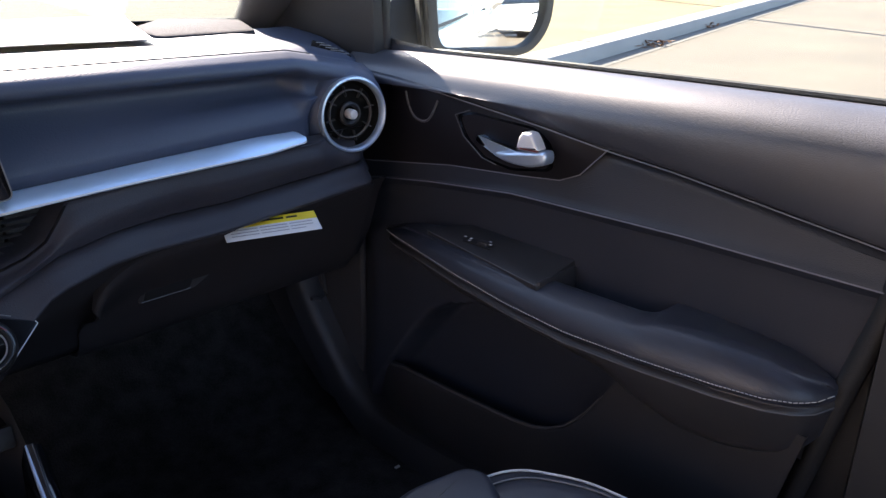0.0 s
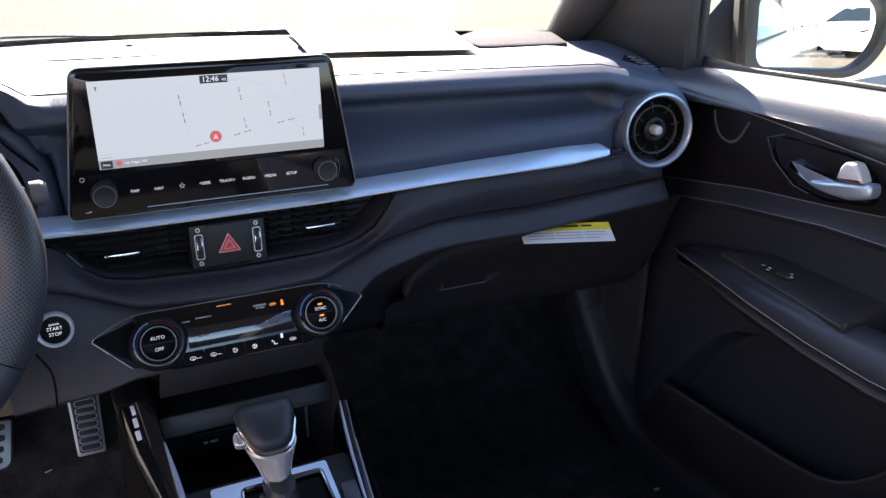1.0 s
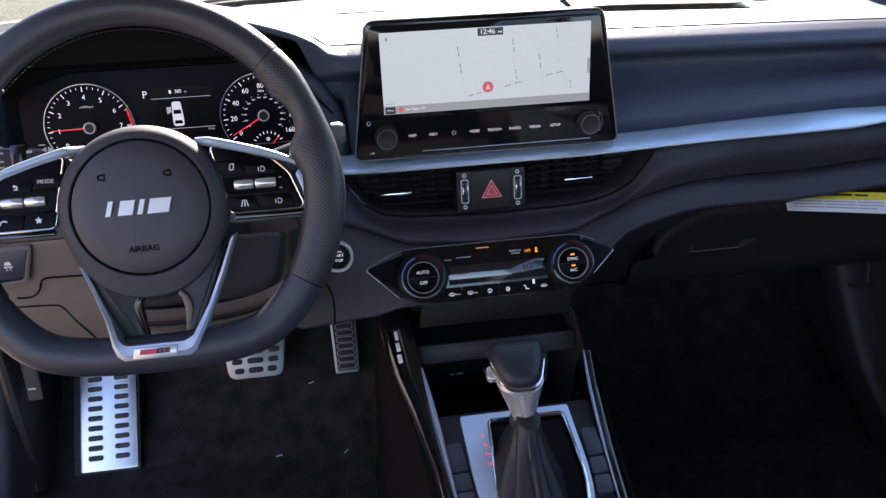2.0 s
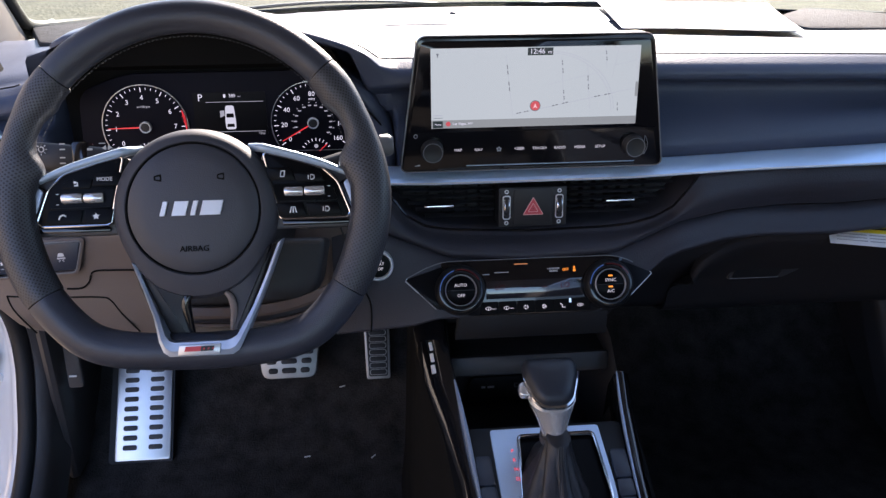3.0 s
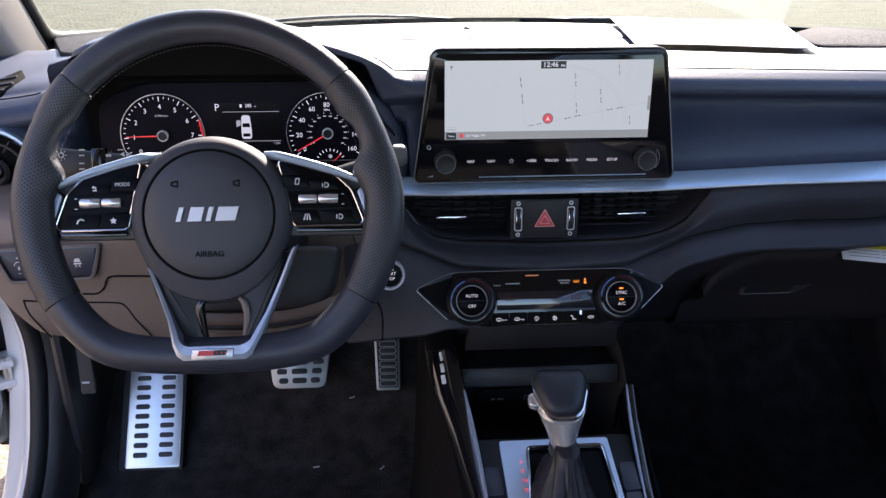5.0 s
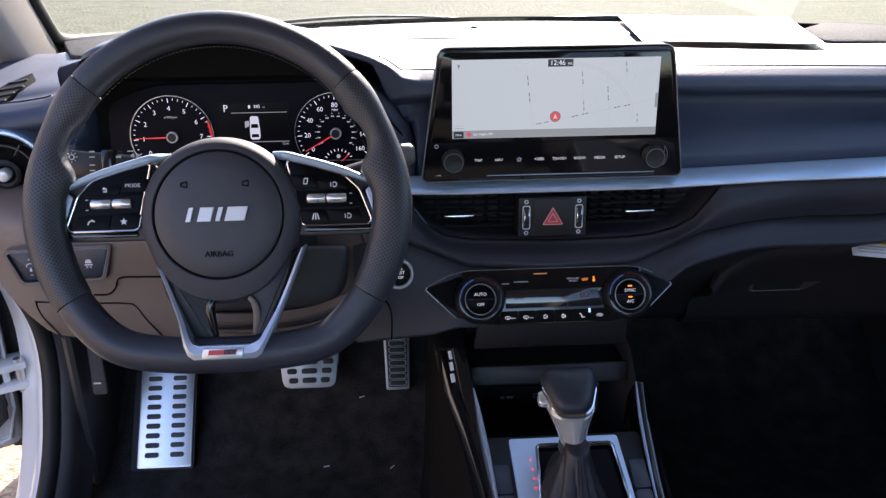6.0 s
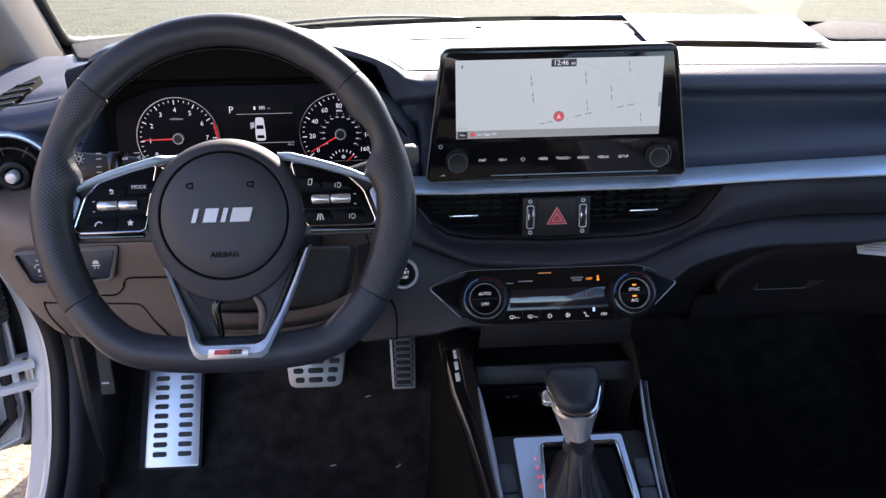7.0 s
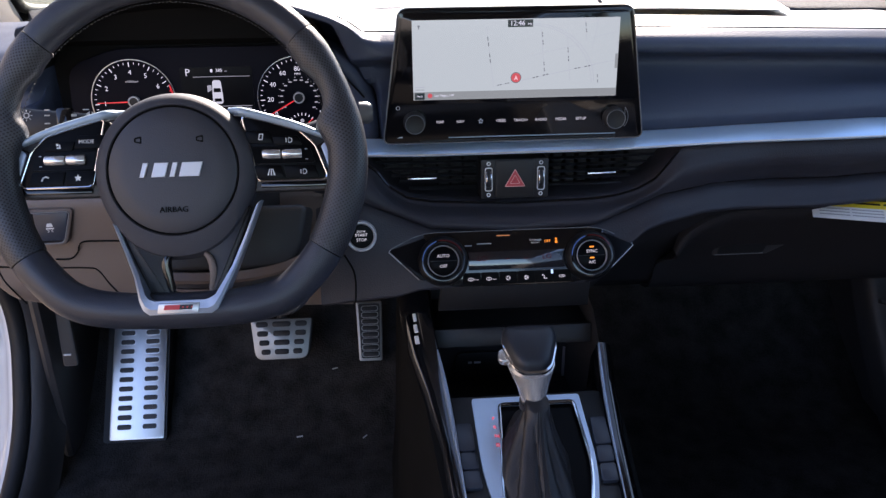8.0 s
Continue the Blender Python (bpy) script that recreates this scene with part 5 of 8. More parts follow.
GLOW_CAR = lit("car_picture_light", (0.85, 0.88, 0.95), 0.11)
cluster()


# ---- steering wheel ----
def steering_wheel():
    w = thing("steering_wheel", facing(-0.355, 0.797, 0.892, 22), "leather-wrapped flat-bottomed steering wheel with satin spokes", "steering wheel")

    def rim_point(a):
        x, y = 0.1635 * math.cos(radians(a)), 0.0115 + 0.1650 * math.sin(radians(a))
        lim = -0.1385
        if y < lim + 0.03:
            d = lim + 0.03 - y
            y = lim + 0.03 - 0.03 * (1 - math.exp(-d / 0.03))
            x *= 1 + 0.06 * ease(0, 0.05, d)
        return Vector((x, y, 0.0))

    for name, a0, a1, mat, label in (("rim_top", 42.8, 137.2, LEATHER, "smooth leather"), ("rim_grip", 137.5, 212.8, PERF, "perforated leather"),
                                           ("rim_bottom", 213.1, 326.9, LEATHER, "smooth leather"), ("rim_grip", 327.2, 402.5, PERF, "perforated leather")):
        n = 64
        angs = np.linspace(a0, a1, n)
        rad = []
        for a in angs:
            up = 90 - abs(a - 90) if a < 270 else 90 - abs(a - 450)
            edge = min(1, min(a - a0, a1 - a) / 0.6)
            rad.append(at(up, [(-90, 0.0172), (-15, 0.0175), (0, 0.0172), (10, 0.0155), (18, 0.0138), (26, 0.0136), (36, 0.0160), (50, 0.0158), (90, 0.0150)]) * (0.978 + 0.022 * edge))
        bm = tube([rim_point(a) for a in angs], rad, 26, up=(0, 0, 1), flat=0.95)
        if name == "rim_grip":
            # the grips swell inwards to thumb rests that run into the spokes
            for v in bm.verts:
                q = Vector((v.co.x, v.co.y - 0.0115))
                up = math.degrees(math.atan2(q.y, abs(q.x)))
                deep = min(1.0, max(0.0, (0.1650 - q.length) / 0.016))
                q *= 1 - at(up, [(-34, 0.001), (-20, 0.003), (-6, 0.003), (2, 0.004), (7, 0.009), (11, 0.0135), (14, 0.011), (18, 0.003), (22, 0), (28, 0), (34, 0.004), (37, 0.002)]) * deep / q.length
                v.co.x, v.co.y = q.x, q.y + 0.0115
        r = part(name, bm, mat, w, label, angle=60)
        if name == "rim_top" or name == "rim_grip":
            # thread along the inner side
            bm = bmesh.new()
            k = int((a1 - a0) / 1.5)
            for i in range(k):
                a = a0 + (i + 0.5) * (a1 - a0) / k
                if 200 < a < 340:
                    continue
                p = rim_point(a)
                inn = (Vector((0, 0.0115, 0)) - p).normalized()
                q = p + inn * 0.0172 + Vector((0, 0, -0.0045))
                add(bm, box(0.0022, 0.0006, 0.0009, (0, 0, 0), m=Matrix.Translation(q) @ Matrix.Rotation(radians(a + 90 + (18 if i % 2 else -18)), 4, "Z")))
            part("stitching", bm, THREAD, r, kind="stuff")
    # hub and cover
    hub = lathe([(0.060, -0.035), (0.0715, -0.020), (0.0725, -0.006), (0.0690, 0.004), (0.0645, 0.0085), (0.0612, 0.0090), (0.0602, 0.0070)], 72, cap=False)
    for v in hub.verts:
        rad = v.co.xy.length
        if rad > 0.0605 and v.co.y < 0:
            v.co.y -= 0.010 * ease(0.25, 1.0, -v.co.y / rad) * ease(0.0605, 0.070, rad)
        v.co.x *= 1 + 0.04 * ease(0.0605, 0.070, rad)
        v.co.y *= 1 + 0.02 * ease(0.0605, 0.070, rad)
    part("hub_body", hub, HUB, w, "soft black hub")
    part("hub_groove", lathe([(0.0606, 0.0070), (0.0604, 0.0084), (0.0598, 0.0084), (0.0592, 0.0066), (0.0580, 0.0060), (0.0574, 0.0040)], 72, cap=False), VOID, w, "dark groove ring")
    cov = part("airbag_cover", lathe([(0.0588, 0.004), (0.0586, 0.0084), (0.0566, 0.0102), (0.042, 0.0125), (0.020, 0.0138), (0.0, 0.0142)], 72), COVER, w, "grained black airbag cover")
    part("airbag_word", words("AIRBAG", 0.0052, shift(0.0005, -0.0370, 0.0133), 0.0005), VOID, cov)
    for x in (-0.030, 0.026):
        part("horn_mark", ring_plate(rounded([(x - 0.003, 0.026), (x + 0.0035, 0.0245), (x + 0.0035, 0.0315), (x - 0.003, 0.030)], 0.001, 2), rounded([(x - 0.002, 0.027), (x + 0.0025, 0.0262), (x + 0.0025, 0.0298), (x - 0.002, 0.029)], 0.001, 2), 0.0122, 0.0134), VOID, cov)
    # plain slanting bars in place of the maker's badge
    zb = (0.0137, 0.0156)
    for x0, x1 in ((-0.0290, -0.0245), (-0.0185, -0.0060), (-0.0020, 0.0025), (0.0065, 0.0250)):
        pts = ((x0, -0.0066), (x1, -0.0066), (x1 + 0.0036, 0.0066), (x0 + 0.0036, 0.0066))
        part("badge_bar", prism(list(pts), *zb, 0.0004, 1), BRIGHT, cov, "bright badge bar")

    # side spokes with their switch pods
    for s in (-1, 1):
        lo = [(s * 0.060, 0.050), (s * 0.100, 0.046), (s * 0.148, 0.030), (s * 0.152, -0.006), (s * 0.148, -0.022), (s * 0.066, -0.022)]
        part("spoke", prism(rounded(lo, 0.006), -0.026, -0.006, 0.003), HARD, w)
        rows = []
        for x, y, h in smooth([(0.048, 0.0572, 0.0030), (0.062, 0.0548, 0.0036), (0.085, 0.0487, 0.0036), (0.110, 0.0412, 0.0034), (0.130, 0.0335, 0.0028), (0.1455, 0.0255, 0.0014)], 4):
            sink = 0.012 * ease(0.062, 0.048, x)
            rows.append([(s * (x + 0.30 * dy), y + dy, z - sink) for dy, z in ((-h, -0.012), (-h, -0.0005), (-0.75 * h, 0.0014), (0.0, 0.0024), (0.7 * h, 0.0016), (0.97 * h, -0.0006), (h, -0.012))])
        part("spoke_trim", grid(rows, closed=True), SKY_TRIM, w, "satin silver spoke trim", angle=55)
        pod = [(s * 0.0630, 0.0500), (s * 0.085, 0.0445), (s * 0.117, 0.0345), (s * 0.1310, 0.021), (s * 0.1420, -0.0085), (s * 0.1380, -0.0125), (s * 0.0770, -0.0125)]
        pod = rounded(pod, 0.004, 3)
        p = part("switch_pod", prism(pod, -0.012, -0.001, 0.001), KEYBLACK, w, "glossy black switch pod")
        pts = [(a, b, -0.0008) for a, b in pod]
        part("pod_rim", tube(pts, 0.0012, 8, closed=True, up=(0, 0, 1)), CHROME, p, "thin chrome rim")
        foot = [(s * 0.142, 0.026), (s * 0.150, 0.022), (s * 0.153, -0.012), (s * 0.148, -0.0185), (s * 0.078, -0.0185), (s * 0.078, -0.0135), (s * 0.140, -0.0135), (s * 0.1440, -0.0085), (s * 0.132, 0.020)]
        part("pod_foot", prism(rounded(foot, 0.002, 2), -0.014, -0.003, 0.001), GLOSS, w)
        side = [(s * 0.1435, 0.0265), (s * 0.1515, 0.022), (s * 0.1545, -0.012), (s * 0.1500, -0.0185), (s * 0.1440, -0.0185), (s * 0.1455, -0.0085), (s * 0.1360, 0.020)]
        part("pod_side", prism(rounded(side, 0.002, 2), -0.014, -0.0022, 0.001), SPOKE, w, "satin blue-grey pod edge")
        # four keys round a bright roller
        for i, (x0, x1, y0, y1) in enumerate(((0.0680, 0.0920, 0.0235, 0.0355), (0.0935, 0.1190, 0.0215, 0.0300), (0.0760, 0.1020, -0.0105, 0.0025), (0.1035, 0.1345, -0.0105, 0.0020))):
            k = part("key", prism(rounded([(s * x0, y0), (s * x1, y0), (s * (x1 - 0.004), y1), (s * (x0 - 0.003), y1)], 0.0012, 2), -0.0015, 0.0006, 0.0003), KEYBLACK, p)
            cx, cy = s * (x0 + x1) / 2, (y0 + y1) / 2
            bm = bmesh.new()
            if s < 0 and i == 0:
                add(bm, words("MODE", 0.0034, shift(cx, cy, 0.0014)))
            elif s < 0 and i == 3:
                add(bm, tube([(cx - 0.003, cy - 0.002, 0.0013), (cx - 0.0015, cy + 0.001, 0.0013), (cx + 0.001, cy + 0.0022, 0.0013), (cx + 0.0035, cy + 0.001, 0.0013)], 0.0008, 6))
            elif s < 0 and i == 2:
                add(bm, prism([((0.0034 if q % 2 == 0 else 0.0016) * math.sin(radians(q * 36)) + cx, (0.0034 if q % 2 == 0 else 0.0016) * math.cos(radians(q * 36)) + cy) for q in range(10)], 0.0011, 0.0015))
            elif s < 0:
                add(bm, prism(circle(0.0012, 10, cx, cy + 0.0015), 0.0011, 0.0015))
                add(bm, box(0.0035, 0.0010, 0.0004, (cx + 0.001, cy - 0.0015, 0.0013), m=None))
                add(bm, box(0.0010, 0.0035, 0.0004, (cx + 0.002, cy, 0.0013)))
            elif i == 0:
                add(bm, ring_plate(rounded([(cx - 0.002, cy - 0.003), (cx + 0.002, cy - 0.003), (cx + 0.003, cy + 0.003), (cx - 0.001, cy + 0.003)], 0.0005, 2), rounded([(cx - 0.0012, cy - 0.0022), (cx + 0.0014, cy - 0.0022), (cx + 0.002, cy + 0.0022), (cx - 0.0004, cy + 0.0022)], 0.0004, 2), 0.0011, 0.0015))
            elif i == 2:
                for q in (-1, 0, 1):
                    add(bm, prism([(cx + q * 0.003 - 0.0006, cy - 0.003), (cx + q * 0.003 + 0.0006, cy - 0.003), (cx + q * 0.0014 + 0.0004, cy + 0.003), (cx + q * 0.0014 - 0.0004, cy + 0.003)], 0.0011, 0.0015))
            else:
                add(bm, ring_plate(circle(0.0026, 14, cx + 0.001, cy, -120, 120), circle(0.0019, 14, cx + 0.001, cy, -120, 120), 0.0011, 0.0015))
                add(bm, box(0.0008, 0.0040, 0.0004, (cx - 0.0022, cy, 0.0013)))
            part("key_symbol", bm, PRINT, k)
        part("roller_bed", prism(rounded([(s * 0.0755, 0.0042), (s * 0.1310, 0.0042), (s * 0.1260, 0.0185), (s * 0.0715, 0.0205)], 0.002, 2), -0.002, 0.0004), KEYBLACK, p)
        for x0, x1 in ((0.0815, 0.0985), (0.1000, 0.1185)):
            part("roller", lathe([(0.0, -(x1 - x0) / 2), (0.0040, -(x1 - x0) / 2), (0.0047, -(x1 - x0) / 2 + 0.001), (0.0047, (x1 - x0) / 2 - 0.001), (0.0040, (x1 - x0) / 2), (0.0, (x1 - x0) / 2)], 20,
                                 shift(s * (x0 + x1) / 2, 0.0122 + (0.0006 if s < 0 else 0.0008), 0.0005) @ pose(0, 0, 0, 0, 90, 0)), NECK, p, "bright roller switch")
        for yy in (0.0075, 0.0170):
            part("roller_mark", box(0.0022, 0.0006, 0.0004, (s * 0.1225, yy, 0.0008)), PRINT, p)
    # lower spoke: a satin V with a dark web
    out = [(-0.0625, -0.046), (-0.0530, -0.073), (-0.0430, -0.1015), (-0.0345, -0.1260), (-0.0300, -0.1340), (-0.0240, -0.1375), (0.0320, -0.1375), (0.0375, -0.1340), (0.0420, -0.1250), (0.0540, -0.0945), (0.0665, -0.0625), (0.0790, -0.0300)]
    inn = [(-0.0545, -0.050), (-0.0455, -0.074), (-0.0355, -0.0995), (-0.0275, -0.1185), (-0.0240, -0.1230), (-0.0195, -0.1248), (0.0265, -0.1248), (0.0305, -0.1230), (0.0340, -0.1180), (0.0460, -0.0910), (0.0580, -0.0645), (0.0700, -0.0380)]
    bm = bmesh.new()
    rows = []
    for i, ((ax, ay), (bx, by)) in enumerate(zip(out, inn)):
        k = 0.42 * ease(5.0, 1.0, i)
        ax, ay = ax + (bx - ax) * k, ay + (by - ay) * k
        k = 0.45 * ease(6.5, 9.0, i)
        bx, by = bx + (ax - bx) * k, by + (ay - by) * k
        ay, by = (q + 0.0040 * ease(-0.07, -0.12, q) for q in (ay, by))
        lift = 0.0165 * ease(-0.085, -0.122, ay)
        rows.append([(ax, ay, -0.012), (ax, ay, 0.0030 + lift), (ax * 0.6 + bx * 0.4, ay * 0.6 + by * 0.4, 0.0050 + lift), (bx, by, 0.0035 + lift), (bx, by, -0.012)])
    part("lower_spoke_trim", grid(rows, closed=True), SPOKE, w, "satin silver V-shaped spoke trim", angle=30)
    # dark satin web on both sides of an opening
    left = [(-0.0560, -0.046), (-0.0460, -0.074), (-0.0360, -0.0995), (-0.0270, -0.122), (-0.0075, -0.122), (-0.0105, -0.100), (-0.0120, -0.088), (-0.0090, -0.078), (0.004, -0.066), (-0.020, -0.050)]
    right = [(0.0700, -0.034), (0.0600, -0.062), (0.0480, -0.0905), (0.0350, -0.122), (0.0265, -0.122), (0.0300, -0.104), (0.0305, -0.090), (0.0275, -0.080), (0.016, -0.066), (0.030, -0.050)]
    for pts in (left, right):
        part("web_bar", prism(rounded(pts, 0.003, 3), -0.016, -0.0005, 0.0025, 3), WEB, w, "satin black spoke web")
    pts = [(-0.0080, -0.120, -0.003), (-0.0105, -0.104, -0.001), (-0.0125, -0.090, 0.001), (-0.0110, -0.082, 0.002), (-0.0050, -0.0775, 0.001)]
    part("web_rib", tube([Vector(q) for q in smooth(pts, 4)], [0.0022 + 0.0018 * math.sin(math.pi * i / 16) for i in range(17)], 10, flat=0.7), GLOSS, w, "glossy edge of the opening")
    pts = [(0.0270, -0.118, -0.003), (0.0300, -0.104, -0.001), (0.0308, -0.092, 0.001), (0.0285, -0.083, 0.002), (0.0240, -0.0785, 0.001)]
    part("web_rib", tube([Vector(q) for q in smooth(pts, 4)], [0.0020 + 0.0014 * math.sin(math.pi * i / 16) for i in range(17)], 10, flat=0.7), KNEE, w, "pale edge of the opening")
    part("web_foot", prism(rounded([(-0.0260, -0.118), (-0.0200, -0.1260), (0.0290, -0.1260), (0.0340, -0.118)], 0.002, 2), -0.016, -0.002, 0.002), HARD, w)
    bd = part("badge", prism(rounded([(-0.0165, -0.1325), (0.0205, -0.1325), (0.0220, -0.1230), (-0.0150, -0.1230)], 0.001, 2), 0.0195, 0.0222, 0.0005), SILVER_KNOB, w, "small silver badge")
    for x0, x1, mat in ((-0.0105, 0.0035, RED_PRINT), (0.0035, 0.0150, DARK)):
        part("badge_bar", prism([(x0, -0.1290), (x1, -0.1290), (x1 + 0.0012, -0.1245), (x0 + 0.0012, -0.1245)], 0.0220, 0.0226), mat, bd)
    for x in (0.0060, 0.0100, 0.0140):
        part("badge_bar", prism([(x, -0.1275), (x + 0.0014, -0.1275), (x + 0.0020, -0.1260), (x + 0.0006, -0.1260)], 0.0224, 0.0230), RED_PRINT, bd)
    # column shroud and stalks
    col = thing("steering_column", facing(-0.355, 0.86, 0.865, 22), "black steering column shroud with two stalks", "steering column")
    rows = []
    for z, hw, hh in ((0.03, 0.045, 0.040), (0.0, 0.060, 0.050), (-0.06, 0.066, 0.055), (-0.20, 0.070, 0.060)):
        rows.append([(hw * math.copysign(abs(math.cos(a)) ** 0.6, math.cos(a)), hh * math.copysign(abs(math.sin(a)) ** 0.6, math.sin(a)), z) for a in np.linspace(0, 2 * math.pi, 28, endpoint=False)])
    part("shroud", grid(rows, closed=True), DARK, col)
    part("lower_shroud", prism(rounded([(-0.080, -0.098), (0.100, -0.098), (0.112, -0.03), (-0.09, -0.03)], (0.03, 0.03, 0.01, 0.01), 5), -0.10, -0.024, 0.006, 3), DARK, col)
    part("shroud_base", prism(rounded([(-0.045, -0.150), (0.100, -0.150), (0.113, -0.095), (-0.050, -0.095)], (0.02, 0.02, 0.01, 0.01), 4), -0.10, -0.036, 0.006, 2), BROWN, col)
    # pale curved lips along the shroud's lower edge
    for name, drop, half, deep in (("shroud_lip", 0.1055, 0.0056, -0.022), ("shroud_lip", 0.1190, 0.0016, -0.026)):
        rows = []
        for u in np.linspace(-0.52, 1, 25):
            x, y = 0.010 + 0.101 * u, -drop + 0.019 * abs(u) ** 2.6
            rows.append([(x, y + dy, deep + dz) for dy, dz in ((-half, -0.012), (-half, -0.002), (-0.5 * half, 0.0), (half, -0.001), (half + 0.001, -0.004), (half + 0.001, -0.012))])
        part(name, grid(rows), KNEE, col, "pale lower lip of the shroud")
    rows = []
    for x, hh, hz in ((-0.055, 0.012, 0.010), (-0.085, 0.013, 0.010), (-0.130, 0.014, 0.010), (-0.168, 0.0145, 0.009), (-0.176, 0.0125, 0.006)):
        rows.append([(x, 0.050 + 0.011 * (x + 0.055) / -0.12 + hh * math.copysign(abs(math.cos(a)) ** 0.6, math.cos(a)), 0.002 + hz * math.copysign(abs(math.sin(a)) ** 0.6, math.sin(a))) for a in np.linspace(0, 2 * math.pi, 20, endpoint=False)])
    st = part("indicator_stalk", grid(rows, closed=True), DARK, col, "black light stalk with white symbols")
    bm = bmesh.new()
    add(bm, ring_plate(circle(0.0030, 16, -0.158, 0.030), circle(0.0020, 16, -0.158, 0.030), 0.0118, 0.0124))
    for a in range(8):
        add(bm, box(0.0018, 0.0007, 0.0004, (0.0048, 0, 0), m=shift(-0.158, 0.030, 0.0122) @ Matrix.Rotation(radians(a * 45), 4, "Z")))
    for i, yy in enumerate((0.036, 0.0305, 0.0225, 0.0170)):
        add(bm, box(0.0052, 0.0013, 0.0004, (-0.138, yy - 0.001, 0.0122)))
    add(bm, box(0.0050, 0.0022, 0.0004, (-0.112, 0.029, 0.0122)))
    add(bm, box(0.0060, 0.0010, 0.0004, (-0.100, 0.0345, 0.0122)))
    add(bm, prism([(-0.1005, 0.030), (-0.0965, 0.0325), (-0.0965, 0.0275)], 0.0120, 0.0124))
    add(bm, prism([(-0.0905, 0.030), (-0.0945, 0.0325), (-0.0945, 0.0275)], 0.0120, 0.0124))
    bm.transform(shift(0, 0.036, 0))
    part("symbols", bm, STITCH, st)
    part("twist_ring", box(0.016, 0.0245, 0.0212, (-0.122, 0.061, 0.002), 0.003), GLOSS, st)
    pts = [(0.055, 0.030, 0.0), (0.10, 0.036, 0.0), (0.145, 0.048, -0.002), (0.172, 0.059, -0.003)]
    part("wiper_stalk", tube(pts, [0.010, 0.011, 0.0125, 0.0115], 16, up=(0, 0, 1), flat=0.75), DARK, col, "black wiper stalk")
    part("stalk_cap", tube([(0.1725, 0.062, -0.003), (0.181, 0.0625, -0.003), (0.186, 0.0627, -0.003)], [0.0115, 0.0115, 0.008], 16, up=(0, 0, 1), flat=0.75), CAPGREY, col, "grey stalk cap")


GREYRING = material("grey_ring_plastic", (0.10, 0.10, 0.105), 0.45, vary=0.08)
WEB = material("satin_black_web", (0.022, 0.020, 0.0195), 0.34, spec=0.3, vary=0.1)
COVER = material("grained_airbag_cover", (0.040, 0.041, 0.049), 0.5, grain=0.25, grain_size=1100, kind="leather", vary=0.1)
CAPGREY = material("grey_stalk_plastic", (0.10, 0.10, 0.10), 0.45, vary=0.08)
steering_wheel()


